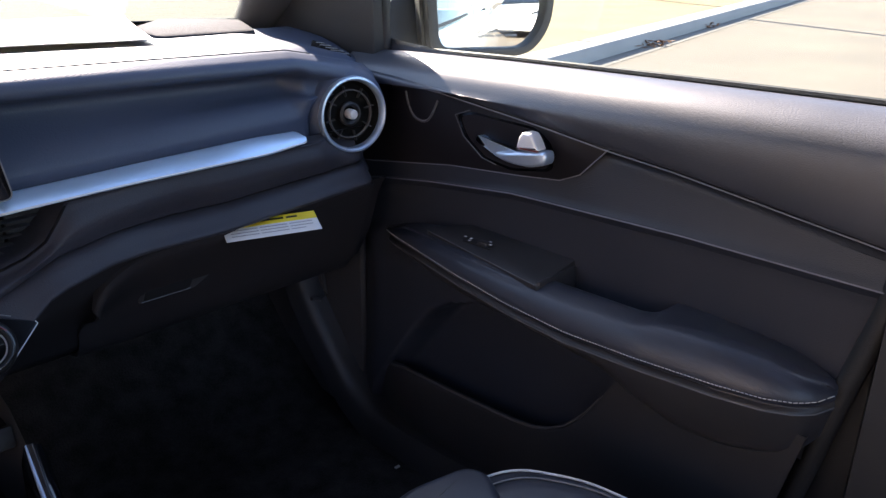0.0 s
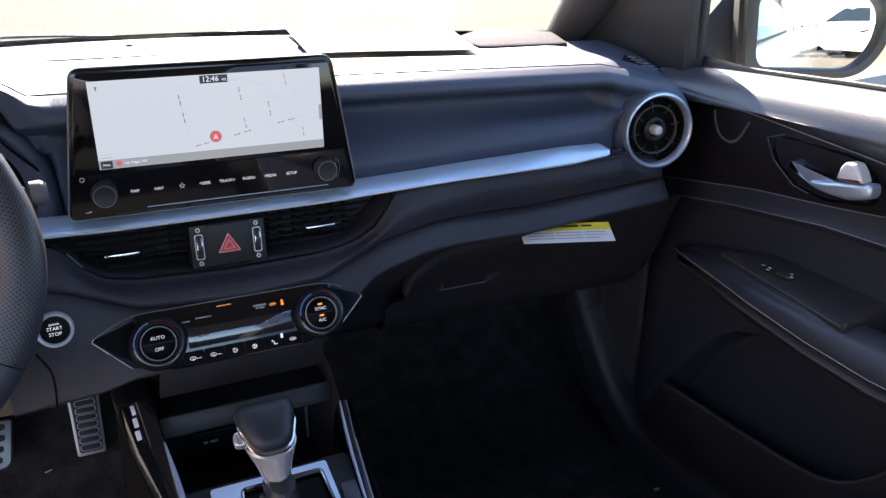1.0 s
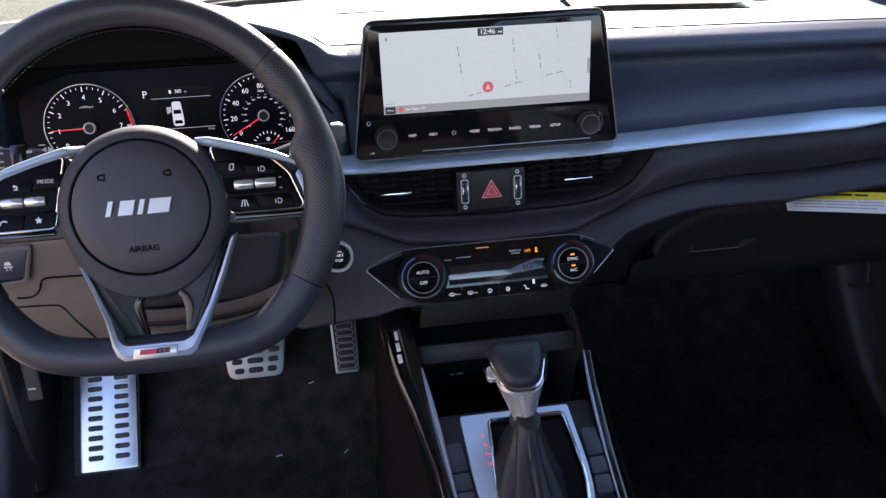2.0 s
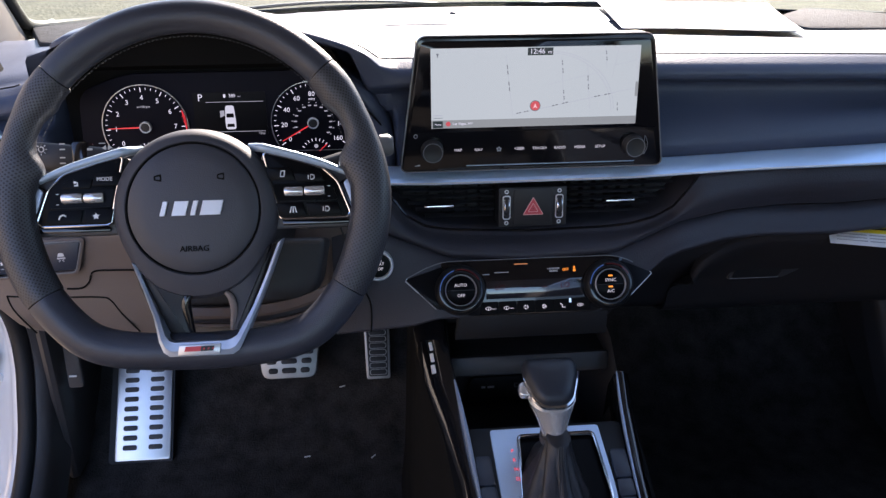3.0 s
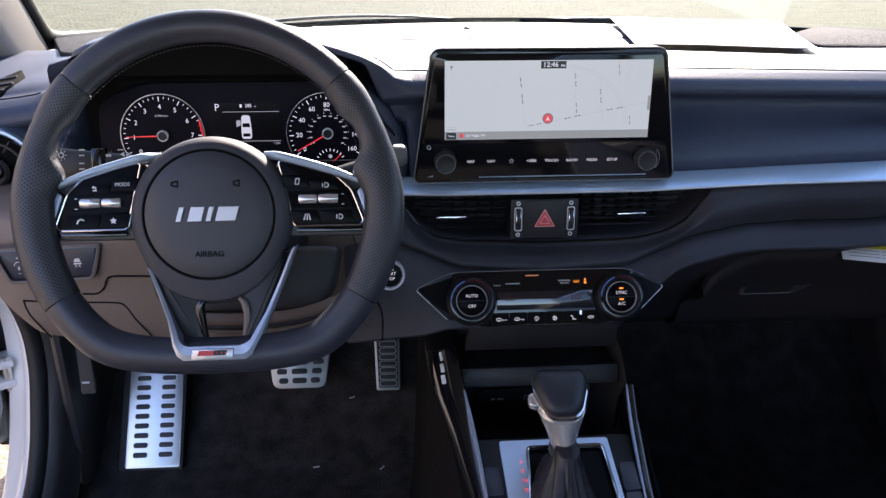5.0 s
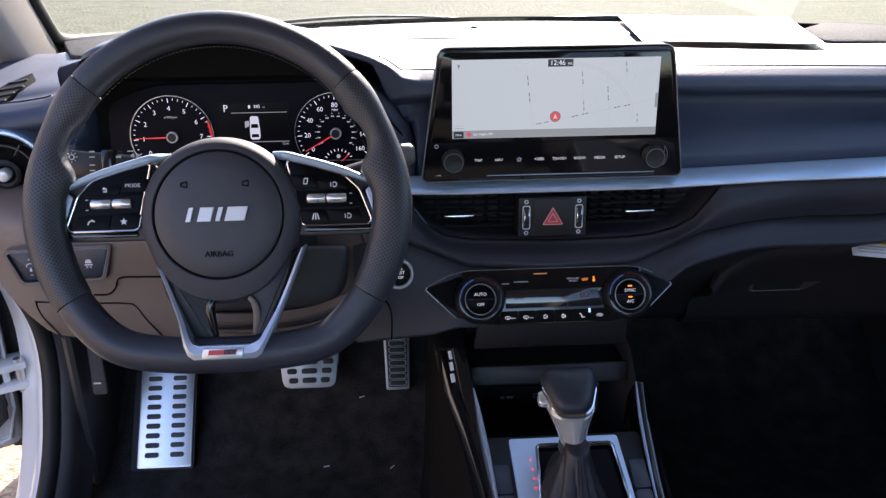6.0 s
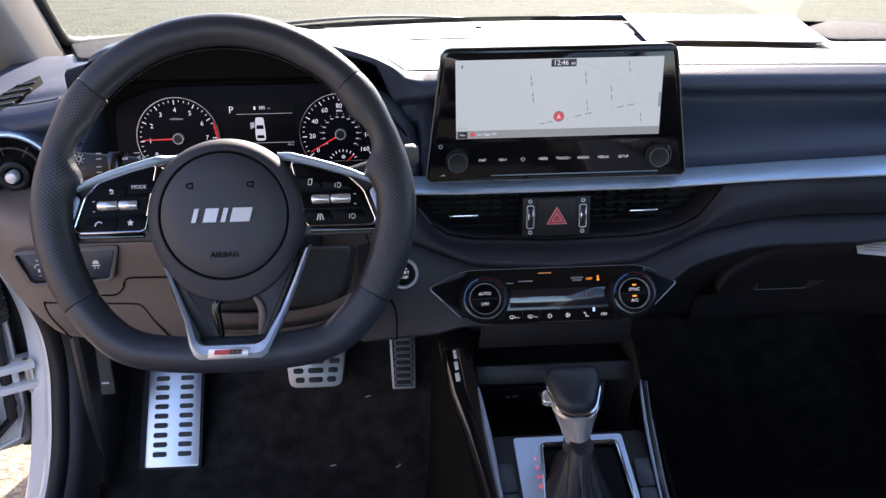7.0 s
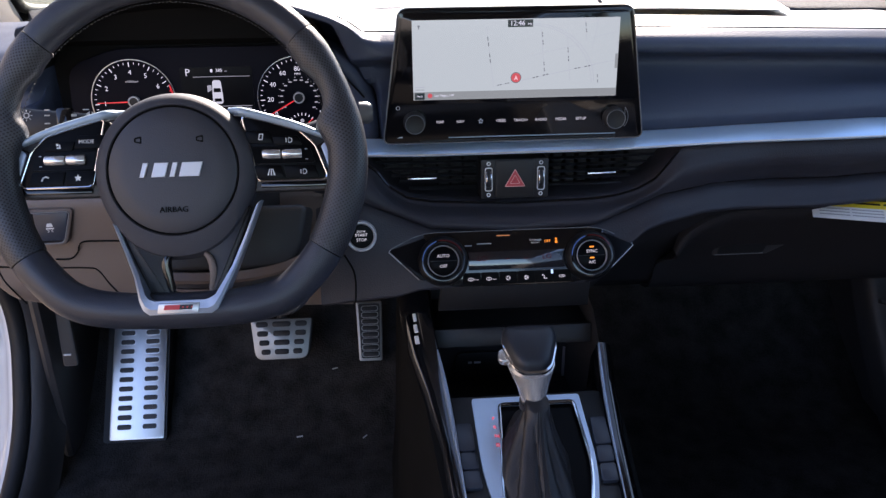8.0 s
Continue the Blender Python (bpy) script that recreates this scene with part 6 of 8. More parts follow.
# ---- switches left of the wheel ----
def knee_switches():
    s = thing("switch_bank", facing(-0.590, 0.979, 0.770, 2, 5), "row of dark backlit switches in a rounded frame", "switch panel")
    out = rounded([(-0.051, -0.022), (0.046, -0.022), (0.060, 0.024), (-0.066, 0.024)], 0.008, 4)
    inn = rounded([(-0.0475, -0.0188), (0.0430, -0.0188), (0.0555, 0.0205), (-0.0615, 0.0205)], 0.006, 4)
    part("surround", ring_plate(out, inn, -0.010, 0.0050, 0.0015), KNEE, s)
    part("well", prism(inn, -0.010, -0.006), VOID, s)
    part("surround_edge", tube([(x, y, 0.0050) for x, y in inn], 0.0009, 6, closed=True, up=(0, 0, 1)), GREYRIM, s, "pale inner edge of the frame")
    for i, (x0, x1) in enumerate(((-0.0590, -0.0235), (-0.0225, 0.0110), (0.0120, 0.0530))):
        k = part("key", prism(rounded([(x0 + (0.0125 if i == 0 else 0), -0.0170), (x1 - (0.0108 if i == 2 else 0), -0.0170), (x1, 0.0187), (x0, 0.0187)], 0.003, 3), -0.006, 0.0015, 0.0015), KEYBLUE, s, "dark blue-grey switch")
        cx = (x0 + x1) / 2 + (0.004 if i == 0 else -0.004 if i == 2 else 0.0)
        bm = bmesh.new()
        if i == 0:
            for dx, dy, w, h in ((0, 0.010, 0.003, 0.0007), (0, 0.010, 0.0007, 0.003), (0, -0.0095, 0.003, 0.0007), (0, -0.003, 0.002, 0.004)):
                add(bm, box(w, h, 0.0004, (cx + dx, dy, 0.0018)))
            add(bm, ring_plate(circle(0.0048, 14, cx, 0.0005, 0, 180), circle(0.0040, 14, cx, 0.0005, 0, 180), 0.0015, 0.0019))
        else:
            add(bm, prism(rounded([(cx - 0.004, 0.001), (cx + 0.004, 0.001), (cx + 0.0025, 0.0055), (cx - 0.0025, 0.0055)], 0.001, 2), 0.0015, 0.0019))
            add(bm, box(0.009, 0.0016, 0.0004, (cx, -0.001, 0.0018)))
            add(bm, tube([(cx - 0.003, -0.0025, 0.0017), (cx - 0.001, -0.0040, 0.0017), (cx - 0.003, -0.0055, 0.0017)], 0.0005, 5))
            add(bm, tube([(cx + 0.003, -0.0025, 0.0017), (cx + 0.001, -0.0040, 0.0017), (cx + 0.003, -0.0055, 0.0017)], 0.0005, 5))
        part("symbol", bm, PRINT, k)
    pts = [(-0.213, 0.9695, 0.724), (-0.207, 0.9665, 0.714), (-0.202, 0.964, 0.703), (-0.2005, 0.961, 0.690), (-0.201, 0.959, 0.676), (-0.202, 0.957, 0.664)]
    part("seam", tube([Vector(q) for q in smooth(pts, 5)], 0.0011, 6), VOID, DASH, world=True)
    # seams and lids pressed into the panel
    bm = bmesh.new()
    pts = [(-0.564, 0.9842, 0.727), (-0.547, 0.9842, 0.727), (-0.537, 0.9842, 0.735), (-0.530, 0.9842, 0.748), (-0.507, 0.9842, 0.749), (-0.478, 0.9842, 0.748)]
    part("seam", tube([Vector(q) for q in smooth(pts, 5)], 0.0011, 6), VOID, DASH, world=True)
    pts = [(-0.611, 0.9846, 0.668), (-0.631, 0.9873, 0.696), (-0.637, 0.9887, 0.716), (-0.630, 0.9871, 0.718), (-0.580, 0.9842, 0.716), (-0.529, 0.9842, 0.714), (-0.516, 0.9842, 0.709), (-0.505, 0.9842, 0.689), (-0.488, 0.9842, 0.664)]
    part("lid_seam", tube([Vector(q) for q in smooth(pts, 5)], 0.0010, 6), VOID, DASH, world=True)
    pts = [(-0.235, 0.9830, 0.80), (-0.222, 0.9815, 0.76), (-0.205, 0.9815, 0.72), (-0.205, 0.9820, 0.66)]
    part("seam", tube([Vector(q) for q in smooth(pts, 5)], 0.0012, 6), DARK, DASH, world=True)


KEYBLUE = material("blue_grey_switch_plastic", (0.036, 0.042, 0.060), 0.35, vary=0.08)
knee_switches()


# ---- centre console ----
SLOPE = 18.0


def console():
    c = thing("centre_console", shift(0, 0.85, 0.24), "black centre console with glossy side blades and a storage bin", "centre console")
    # body of the tunnel
    for s in (-1, 1):
        rows = []
        for y, zt, xt in ((0.35, 0.44, 0.112), (0.62, 0.505, 0.110), (0.74, 0.535, 0.108), (0.86, 0.575, 0.113), (0.93, 0.610, 0.118), (0.965, 0.645, 0.120), (0.99, 0.660, 0.118), (1.2, 0.660, 0.118)):
            if s > 0 and y > 0.95:
                continue
            xt += 0.022 * ease(0.80, 0.95, y) if s < 0 else 0.0
            zt -= 0.035 * ease(0.86, 0.93, y) if s > 0 else 0.0
            rows.append([(s * x, y, z) for x, z in ((xt - 0.018, zt - 0.02), (xt - 0.010, zt - 0.004), (xt, zt - 0.006), (xt + 0.004, zt - 0.02), (xt + 0.008, zt - 0.10), (xt + 0.018, 0.30), (xt + 0.026, 0.23))])
        part("side_wall", grid(rows), VOID, c, "side wall, near-black for the shade it stands in", world=True)
        # glossy blade; a tapering bead stands for its bright reflection line
        rows, edge = [], []
        for y, z, x in ((0.66, 0.515, 0.082), (0.72, 0.533, 0.084), (0.80, 0.558, 0.089), (0.87, 0.584, 0.095), (0.92, 0.610, 0.101), (0.96, 0.640, 0.107), (0.985, 0.665, 0.111)):
            if s > 0 and y > 0.97:
                continue
            if s > 0 and y > 0.93:
                y, z, x = 0.938, 0.580, 0.100
            w = 1.0 + (0.9 * ease(0.80, 0.95, y) if s < 0 else 0.0)
            rows.append([(s * (x + d), y, z + e) for d, e in ((-0.004, -0.05), (-0.001, 0.000), (0.002, 0.0022), (0.009 * w, 0.0015), (0.016 * w, -0.003), (0.020 * w, -0.016))])
            if 0.70 < y < 0.93:
                edge.append((s * (x + 0.001), y, z + 0.0022))
        bl = part("blade", grid(rows), GLOSS, c, "glossy black side blade", world=True, angle=60)
        part("blade_glint", tube([Vector(q) for q in smooth(edge, 6)], [0.0008 + (0.0026 if s < 0 else 0.0014) * math.sin(math.pi * (i / 18) ** 1.4) for i in range(19)], 8), SPOKE, bl, "tapering bright bead for the blade's reflection", world=True)
        if s < 0:
            for k in range(3):
                q = Vector((-0.1283, 0.955, 0.6400)).lerp(Vector((-0.1270, 0.929, 0.6225)), k / 2)
                part("badge_bar", box(0.0044 + 0.0006 * k, 0.0120, 0.002, (0, 0, 0), 0.0008, m=Matrix.Translation(q) @ pose(0, 0, 0, 33, -12, 0)), PRINT, bl, "white badge bar", world=True)
    # deck round the gear lever
    m = pose(0, 0.858, 0.575, SLOPE, 0, 0)
    out = rounded([(-0.093, -0.30), (0.093, -0.30), (0.093, 0.010), (-0.093, 0.010)], 0.006, 3)
    part("deck", prism(out, -0.02, -0.003, 0.001, m=m), DARK, c, world=True)
    plate = rounded([(-0.066, 0.003), (0.064, 0.003), (0.066, -0.10), (0.052, -0.165), (0.020, -0.195), (-0.022, -0.195), (-0.052, -0.160), (-0.064, -0.10)], (0.004, 0.004, 0.03, 0.03, 0.03, 0.03, 0.03, 0.03), 6)
    hole = rounded([(-0.034, -0.008), (0.0555, -0.008), (0.0595, -0.10), (0.046, -0.158), (0.016, -0.184), (-0.018, -0.182), (-0.046, -0.150), (-0.040, -0.085)], (0.006, 0.006, 0.03, 0.03, 0.03, 0.03, 0.02, 0.012), 6)
    part("shift_plate", ring_plate(plate, hole, -0.003, 0.0015, m=m), SATIN, c, "satin silver shift plate", world=True)
    pts = [(x, y, 0.0022) for x, y in hole]
    bm = tube(pts, 0.0022, 8, closed=True, up=(0, 0, 1))
    bm.transform(m)
    part("plate_rim", bm, CHROME, c, "bright rim of the plate", world=True)
    part("well", prism(hole, -0.004, -0.0025, m=m), KEYBLACK, c, world=True)
    for i, (t, dx) in enumerate((("P", -0.044), ("R", -0.0435), ("N", -0.0430), ("D", -0.0430))):
        part("gear_letter", words(t, 0.0044, m @ shift(dx + 0.0005, -0.0275 - 0.0122 * i, 0.0018)), GLOW_GEAR, c, "glowing red gear letter", world=True)
    # switch rows on both sides of the plate
    for s in (-1, 1):
        for i, (y0, y1) in enumerate(((-0.070, -0.032), (-0.0935, -0.0715), (-0.118, -0.095))):
            o = 0.0025 * i
            k = part("deck_key", prism(rounded([(s * (0.0685 - o * 0.6), y0), (s * (0.0880 - o * 0.6), y0), (s * (0.0885 - o * 0.5), y1), (s * (0.0700 - o * 0.5), y1)], 0.004, 3), -0.003, 0.0022, 0.0012, m=m), DECKKEY, c, "dark deck switch", world=True)
            if i == 2:
                part("symbol", ring_plate(rounded([(s * 0.069, -0.110), (s * 0.080, -0.110), (s * 0.080, -0.103), (s * 0.069, -0.103)], 0.001, 2), rounded([(s * 0.0700, -0.109), (s * 0.079, -0.109), (s * 0.079, -0.104), (s * 0.070, -0.104)], 0.001, 2), 0.0012, 0.0018, m=m), PRINT, k, world=True)
    # storage bins under the climate panel
    part("bin_back", box(0.23, 0.01, 0.26, (0, 1.075, 0.58)), HARD, c, world=True)
    part("bin_floor", box(0.20, 0.20, 0.01, (0, 0.975, 0.468), 0.003), HARD, c, world=True)
    part("bin_rear", box(0.19, 0.012, 0.09, (0, 0.872, 0.525), 0.004), HARD, c, world=True)
    for s in (-1, 1):
        part("bin_side", grid([[(s * x, y, z) for x, z in ((0.098, 0.46), (0.100, 0.5 * (0.46 + h)), (0.104, h))] for y, h in ((0.87, 0.585), (0.92, 0.608), (0.96, 0.638), (1.07, 0.66))]), HARD, c, world=True)
    part("shelf", box(0.205, 0.105, 0.010, (0, 1.01, 0.6065), 0.003), DARK, c, world=True)
    part("shelf_front", prism(rounded([(-0.101, -0.0125), (0.101, -0.0125), (0.103, 0.0125), (-0.103, 0.0125)], 0.003), -0.006, 0.003, 0.002, m=facing(0, 0.956, 0.607, 20)), DARK, c, world=True)
    part("stack_apron", prism([(-0.098, -0.018), (0.094, -0.018), (0.092, 0.018), (-0.094, 0.018)], -0.01, 0.001, 0.001, m=facing(0, 0.948, 0.668, -10)), DARK, c, world=True)
    sock = part("socket_panel", prism(rounded([(-0.072, -0.022), (0.030, -0.022), (0.030, 0.020), (-0.064, 0.020)], 0.008, 4), 0.0, 0.004, 0.0015, m=facing(0, 1.066, 0.500, 0)), DARK, c, "dark panel with sockets", world=True)
    for x, w in ((-0.045, 0.006), (-0.034, 0.010)):
        part("print_bar", box(w, 0.0034, 0.0006, (x, 0.004, 0.0043), m=facing(0, 1.066, 0.500, 0)), PRINT, sock, world=True)
    part("usb_port", ring_plate(rounded([(0.000, 0.002), (0.016, 0.002), (0.016, 0.009), (0.000, 0.009)], 0.001, 2), rounded([(0.0015, 0.0032), (0.0145, 0.0032), (0.0145, 0.0078), (0.0015, 0.0078)], 0.001, 2), 0.003, 0.0052, m=facing(0, 1.066, 0.500, 0)), SILVER_KNOB, sock, "usb socket rim", world=True)
    part("bright_bar", box(0.004, 0.003, 0.050, (0.094, 1.060, 0.500), 0.001), SILVER_KNOB, c, world=True)
    part("rear_tunnel", box(0.20, 0.75, 0.20, (0, 0.30, 0.33), 0.02), HARD, c, world=True)

    # gear lever
    g = thing("gear_lever", m @ shift(0.004, -0.075, 0), "automatic gear lever with leather boot and two-tone knob", "gear lever")
    n = 72

    def boot_ring(t):
        r = at(t, [(0, 0.041), (0.15, 0.038), (0.35, 0.030), (0.6, 0.021), (0.85, 0.0150), (1, 0.0130)])
        ry = at(t, [(0, 0.090), (0.15, 0.080), (0.35, 0.055), (0.6, 0.032), (0.85, 0.018), (1, 0.0140)])
        z = 0.062 * t - 0.005
        cy = -0.034 * (1 - t) ** 1.3 + 0.026 * t
        row = []
        for a in np.linspace(0, 2 * math.pi, n, endpoint=False):
            crease = (1 - abs(math.sin(a * 3.5 + 0.9 * math.sin(a) + 1.6 * t))) ** 3
            ridge = math.sin(a * 8 + 3 * t + 0.8 * math.sin(2 * a))
            fold = 1 - (0.36 * crease - 0.040 * ridge) * math.sin(math.pi * min(1, t * 1.05 + 0.04)) ** 0.7
            row.append(((r * fold * math.cos(a)) - 0.004 * t - 0.009 * (1 - t), cy + ry * fold * math.sin(a), z + 0.004 * crease * (1 - t)))
        return row

    rows = [boot_ring(t) for t in np.linspace(0, 1, 28)]
    bt = part("boot", grid(rows, closed=True), BOOT, g, "creased black leather boot", angle=70)
    for j in (52, 54, 56):
        pts = [Vector(boot_ring(t)[j]) + Vector((0, -0.0004, 0.0002)) for t in np.linspace(0.05, 1, 20)]
        part("seam", tube(pts, 0.0007, 6), HARD, bt)
    # neck in satin silver, then a shield-shaped knob that faces up and back
    top = Vector((-0.002, 0.806, 0.606))
    mid = Vector((-0.0035, 0.818, 0.648))
    rows = []
    for t, rx, ry in ((0.0, 0.0125, 0.0125), (0.06, 0.0140, 0.0140), (0.25, 0.0156, 0.0155), (0.5, 0.0190, 0.018), (0.8, 0.0245, 0.0215), (1.0, 0.0275, 0.024)):
        q = top.lerp(mid, t)
        rows.append([(q.x + rx * math.cos(a), q.y + ry * math.sin(a) + 0.006 * t, q.z + 0.35 * ry * math.sin(a) * t) for a in np.linspace(0, 2 * math.pi, 32, endpoint=False)])
    part("neck", grid(rows, closed=True), NECK, g, "satin silver neck", world=True)
    part("neck_ring", tube([(top.x, top.y, top.z - 0.006), (top.x, top.y, top.z + 0.003)], 0.0160, 24), HARD, g, world=True)
    shield = rounded([(-0.0255, 0.0225), (0.0255, 0.0225), (0.0265, 0.006), (0.0175, -0.0205), (0.0095, -0.0275), (-0.0095, -0.0275), (-0.0175, -0.0205), (-0.0265, 0.006)], (0.012, 0.012, 0.012, 0.008, 0.006, 0.006, 0.008, 0.012), 5)
    k = facing(-0.0045, 0.8240, 0.6660, 62) @ Matrix.Diagonal((1.18, 1.16, 1.12, 1))
    rows = []
    for z, q in ((-0.028, 0.66), (-0.018, 0.80), (-0.008, 0.95), (-0.003, 0.99)):
        rows.append([(x * q, y * q + (0.004 if z < -0.02 else 0.0), z) for x, y in shield])
    bm = grid(rows, closed=True)
    bm.transform(k)
    part("knob_body", bm, NECK, g, "satin silver knob body", world=True, angle=60)
    low = [q for q in shield if q[1] < 0.006]
    low = sorted(low, key=lambda q: math.atan2(q[0], -q[1]))
    bm = tube([(x * 0.985, y * 0.985, -0.001) for x, y in low], [0.0007 + 0.0023 * math.sin(math.pi * i / (len(low) - 1)) ** 0.5 for i in range(len(low))], 8, up=(0, 0, 1))
    bm.transform(k)
    part("collar", bm, CHROME, g, "bright collar round the knob", world=True)
    rows = []
    for z, q in ((-0.004, 0.985), (0.003, 0.985), (0.0075, 0.92), (0.0110, 0.76), (0.0126, 0.45), (0.0131, 0.1)):
        rows.append([(x * q, y * q, z) for x, y in shield])
    bm = grid(rows, closed=True)
    bm.transform(k)
    part("knob_pad", bm, KNOB, g, "black leather knob pad", world=True, angle=60)
    bm = prism(rounded([(-0.0060, -0.0080), (0.0065, -0.0085), (0.0065, 0.0085), (-0.0060, 0.0065)], 0.005, 4), -0.010, -0.003, 0.0025, 3)
    bm.transform(k @ shift(-0.0245, -0.0035, -0.001))
    part("release_button", bm, NECK, g, "silver release button", world=True)


DECKKEY = material("slate_deck_plastic", (0.042, 0.048, 0.062), 0.35, vary=0.08)
GLOW_GEAR = lit("gear_letter_light", (1.0, 0.10, 0.14), 0.15)
BOOT = material("boot_leather", (0.019, 0.0175, 0.019), 0.42, grain=0.5, grain_size=1100, kind="leather", vary=0.12)
KNOB = material("knob_leather", (0.020, 0.022, 0.028), 0.42, grain=0.3, grain_size=1200, kind="leather", vary=0.08)
console()


# ---- pedals and footrest ----
STUD = material("grey_rubber_stud", (0.055, 0.053, 0.050), 0.55, vary=0.15)


def pedals():
    # footrest
    f = thing("footrest", Matrix.Translation((-0.6255, 1.281, 0.242)) @ pose(0, 0, 0, 52, 0, 0), "brushed steel footrest with rows of rubber studs", "footrest")
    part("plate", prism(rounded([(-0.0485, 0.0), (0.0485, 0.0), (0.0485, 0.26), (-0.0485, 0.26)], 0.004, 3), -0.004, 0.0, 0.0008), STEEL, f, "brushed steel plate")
    part("backing", prism(rounded([(-0.060, -0.004), (0.052, -0.004), (0.052, 0.27), (-0.060, 0.27)], 0.006, 3), -0.05, -0.0042), RUBBER, f)
    for i in range(13):
        for s in (-1, 1):
            x, y = s * 0.0225, 0.0225 + i * 0.0172
            st = part("stud", prism(rounded([(x - 0.0125, y - 0.0045), (x + 0.0125, y - 0.0045), (x + 0.0125, y + 0.0045), (x - 0.0125, y + 0.0045)], 0.0044, 4), -0.001, 0.0016, 0.0006), STUD, f)
            part("stud_rim", ring_plate(rounded([(x - 0.0136, y - 0.0056), (x + 0.0136, y - 0.0056), (x + 0.0136, y + 0.0056), (x - 0.0136, y + 0.0056)], 0.0055, 4), rounded([(x - 0.0126, y - 0.0046), (x + 0.0126, y - 0.0046), (x + 0.0126, y + 0.0046), (x - 0.0126, y + 0.0046)], 0.0045, 4), -0.001, 0.0007), STEEL, st)
    # brake pedal
    b = thing("brake_pedal", Matrix.Translation((-0.3605, 1.349, 0.3545)) @ pose(0, 0, 0, 60, 0, 0), "steel brake pedal with rubber studs", "pedal", "pedals")
    out = rounded([(-0.050, 0.0), (0.046, 0.0), (0.055, 0.075), (-0.059, 0.075)], (0.016, 0.016, 0.006, 0.006), 4)
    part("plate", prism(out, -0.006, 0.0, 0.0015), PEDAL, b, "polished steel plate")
    part("backing", prism([(x * 1.03, y * 1.02 - 0.001) for x, y in out], -0.014, -0.006), RUBBER, b)
    for r, (yy, xs, w) in enumerate(((0.014, (-0.031, -0.002, 0.027), 0.0085), (0.031, (-0.034, -0.002, 0.030), 0.0095), (0.048, (-0.037, -0.002, 0.033), 0.0105), (0.065, (-0.038, -0.002, 0.034), 0.0110))):
        for x in xs:
            w = (0.0085 + 0.0008 * r) * (1.55 if x == -0.002 else 1.0)
            part("stud", prism(rounded([(x - w, yy - 0.005), (x + w, yy - 0.005), (x + w, yy + 0.005), (x - w, yy + 0.005)], 0.0048, 4), -0.001, 0.002, 0.0008), RUBBER, b)
    part("arm", tube([(0, 0.06, -0.012), (0.0, 0.12, -0.02), (0, 0.24, -0.03)], 0.012, 10), HARD, b)
    # accelerator
    a = thing("accelerator_pedal", Matrix.Translation((-0.1995, 1.384, 0.321)) @ pose(0, 0, 0, 60, 0, 0), "narrow steel accelerator pedal with rubber ribs", "pedal", "pedals")
    out = rounded([(-0.0225, 0.0), (0.0225, 0.0), (0.0245, 0.115), (-0.0265, 0.115)], 0.005, 4)
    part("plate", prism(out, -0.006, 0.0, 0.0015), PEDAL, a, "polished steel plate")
    part("inlay", prism(rounded([(-0.0180, 0.005), (0.0180, 0.005), (0.0200, 0.110), (-0.0220, 0.110)], 0.004, 3), -0.001, 0.0008), RUBBER, a)
    for i in range(8):
        y = 0.013 + i * 0.0125
        part("rib", prism(rounded([(-0.0150, y - 0.0042), (0.0150, y - 0.0042), (0.0150, y + 0.0042), (-0.0150, y + 0.0042)], 0.004, 4), 0.0004, 0.0026, 0.0008), RUBBER, a)
        part("rib_edge", ring_plate(rounded([(-0.0166, y - 0.0054), (0.0166, y - 0.0054), (0.0166, y + 0.0054), (-0.0166, y + 0.0054)], 0.0052, 4), rounded([(-0.0154, y - 0.0045), (0.0154, y - 0.0045), (0.0154, y + 0.0045), (-0.0154, y + 0.0045)], 0.0044, 4), 0.0004, 0.0014), PEDAL, a)
    part("arm", tube([(0, 0.10, -0.012), (0.0, 0.16, -0.02), (0, 0.26, -0.04)], 0.010, 10), HARD, a)


pedals()


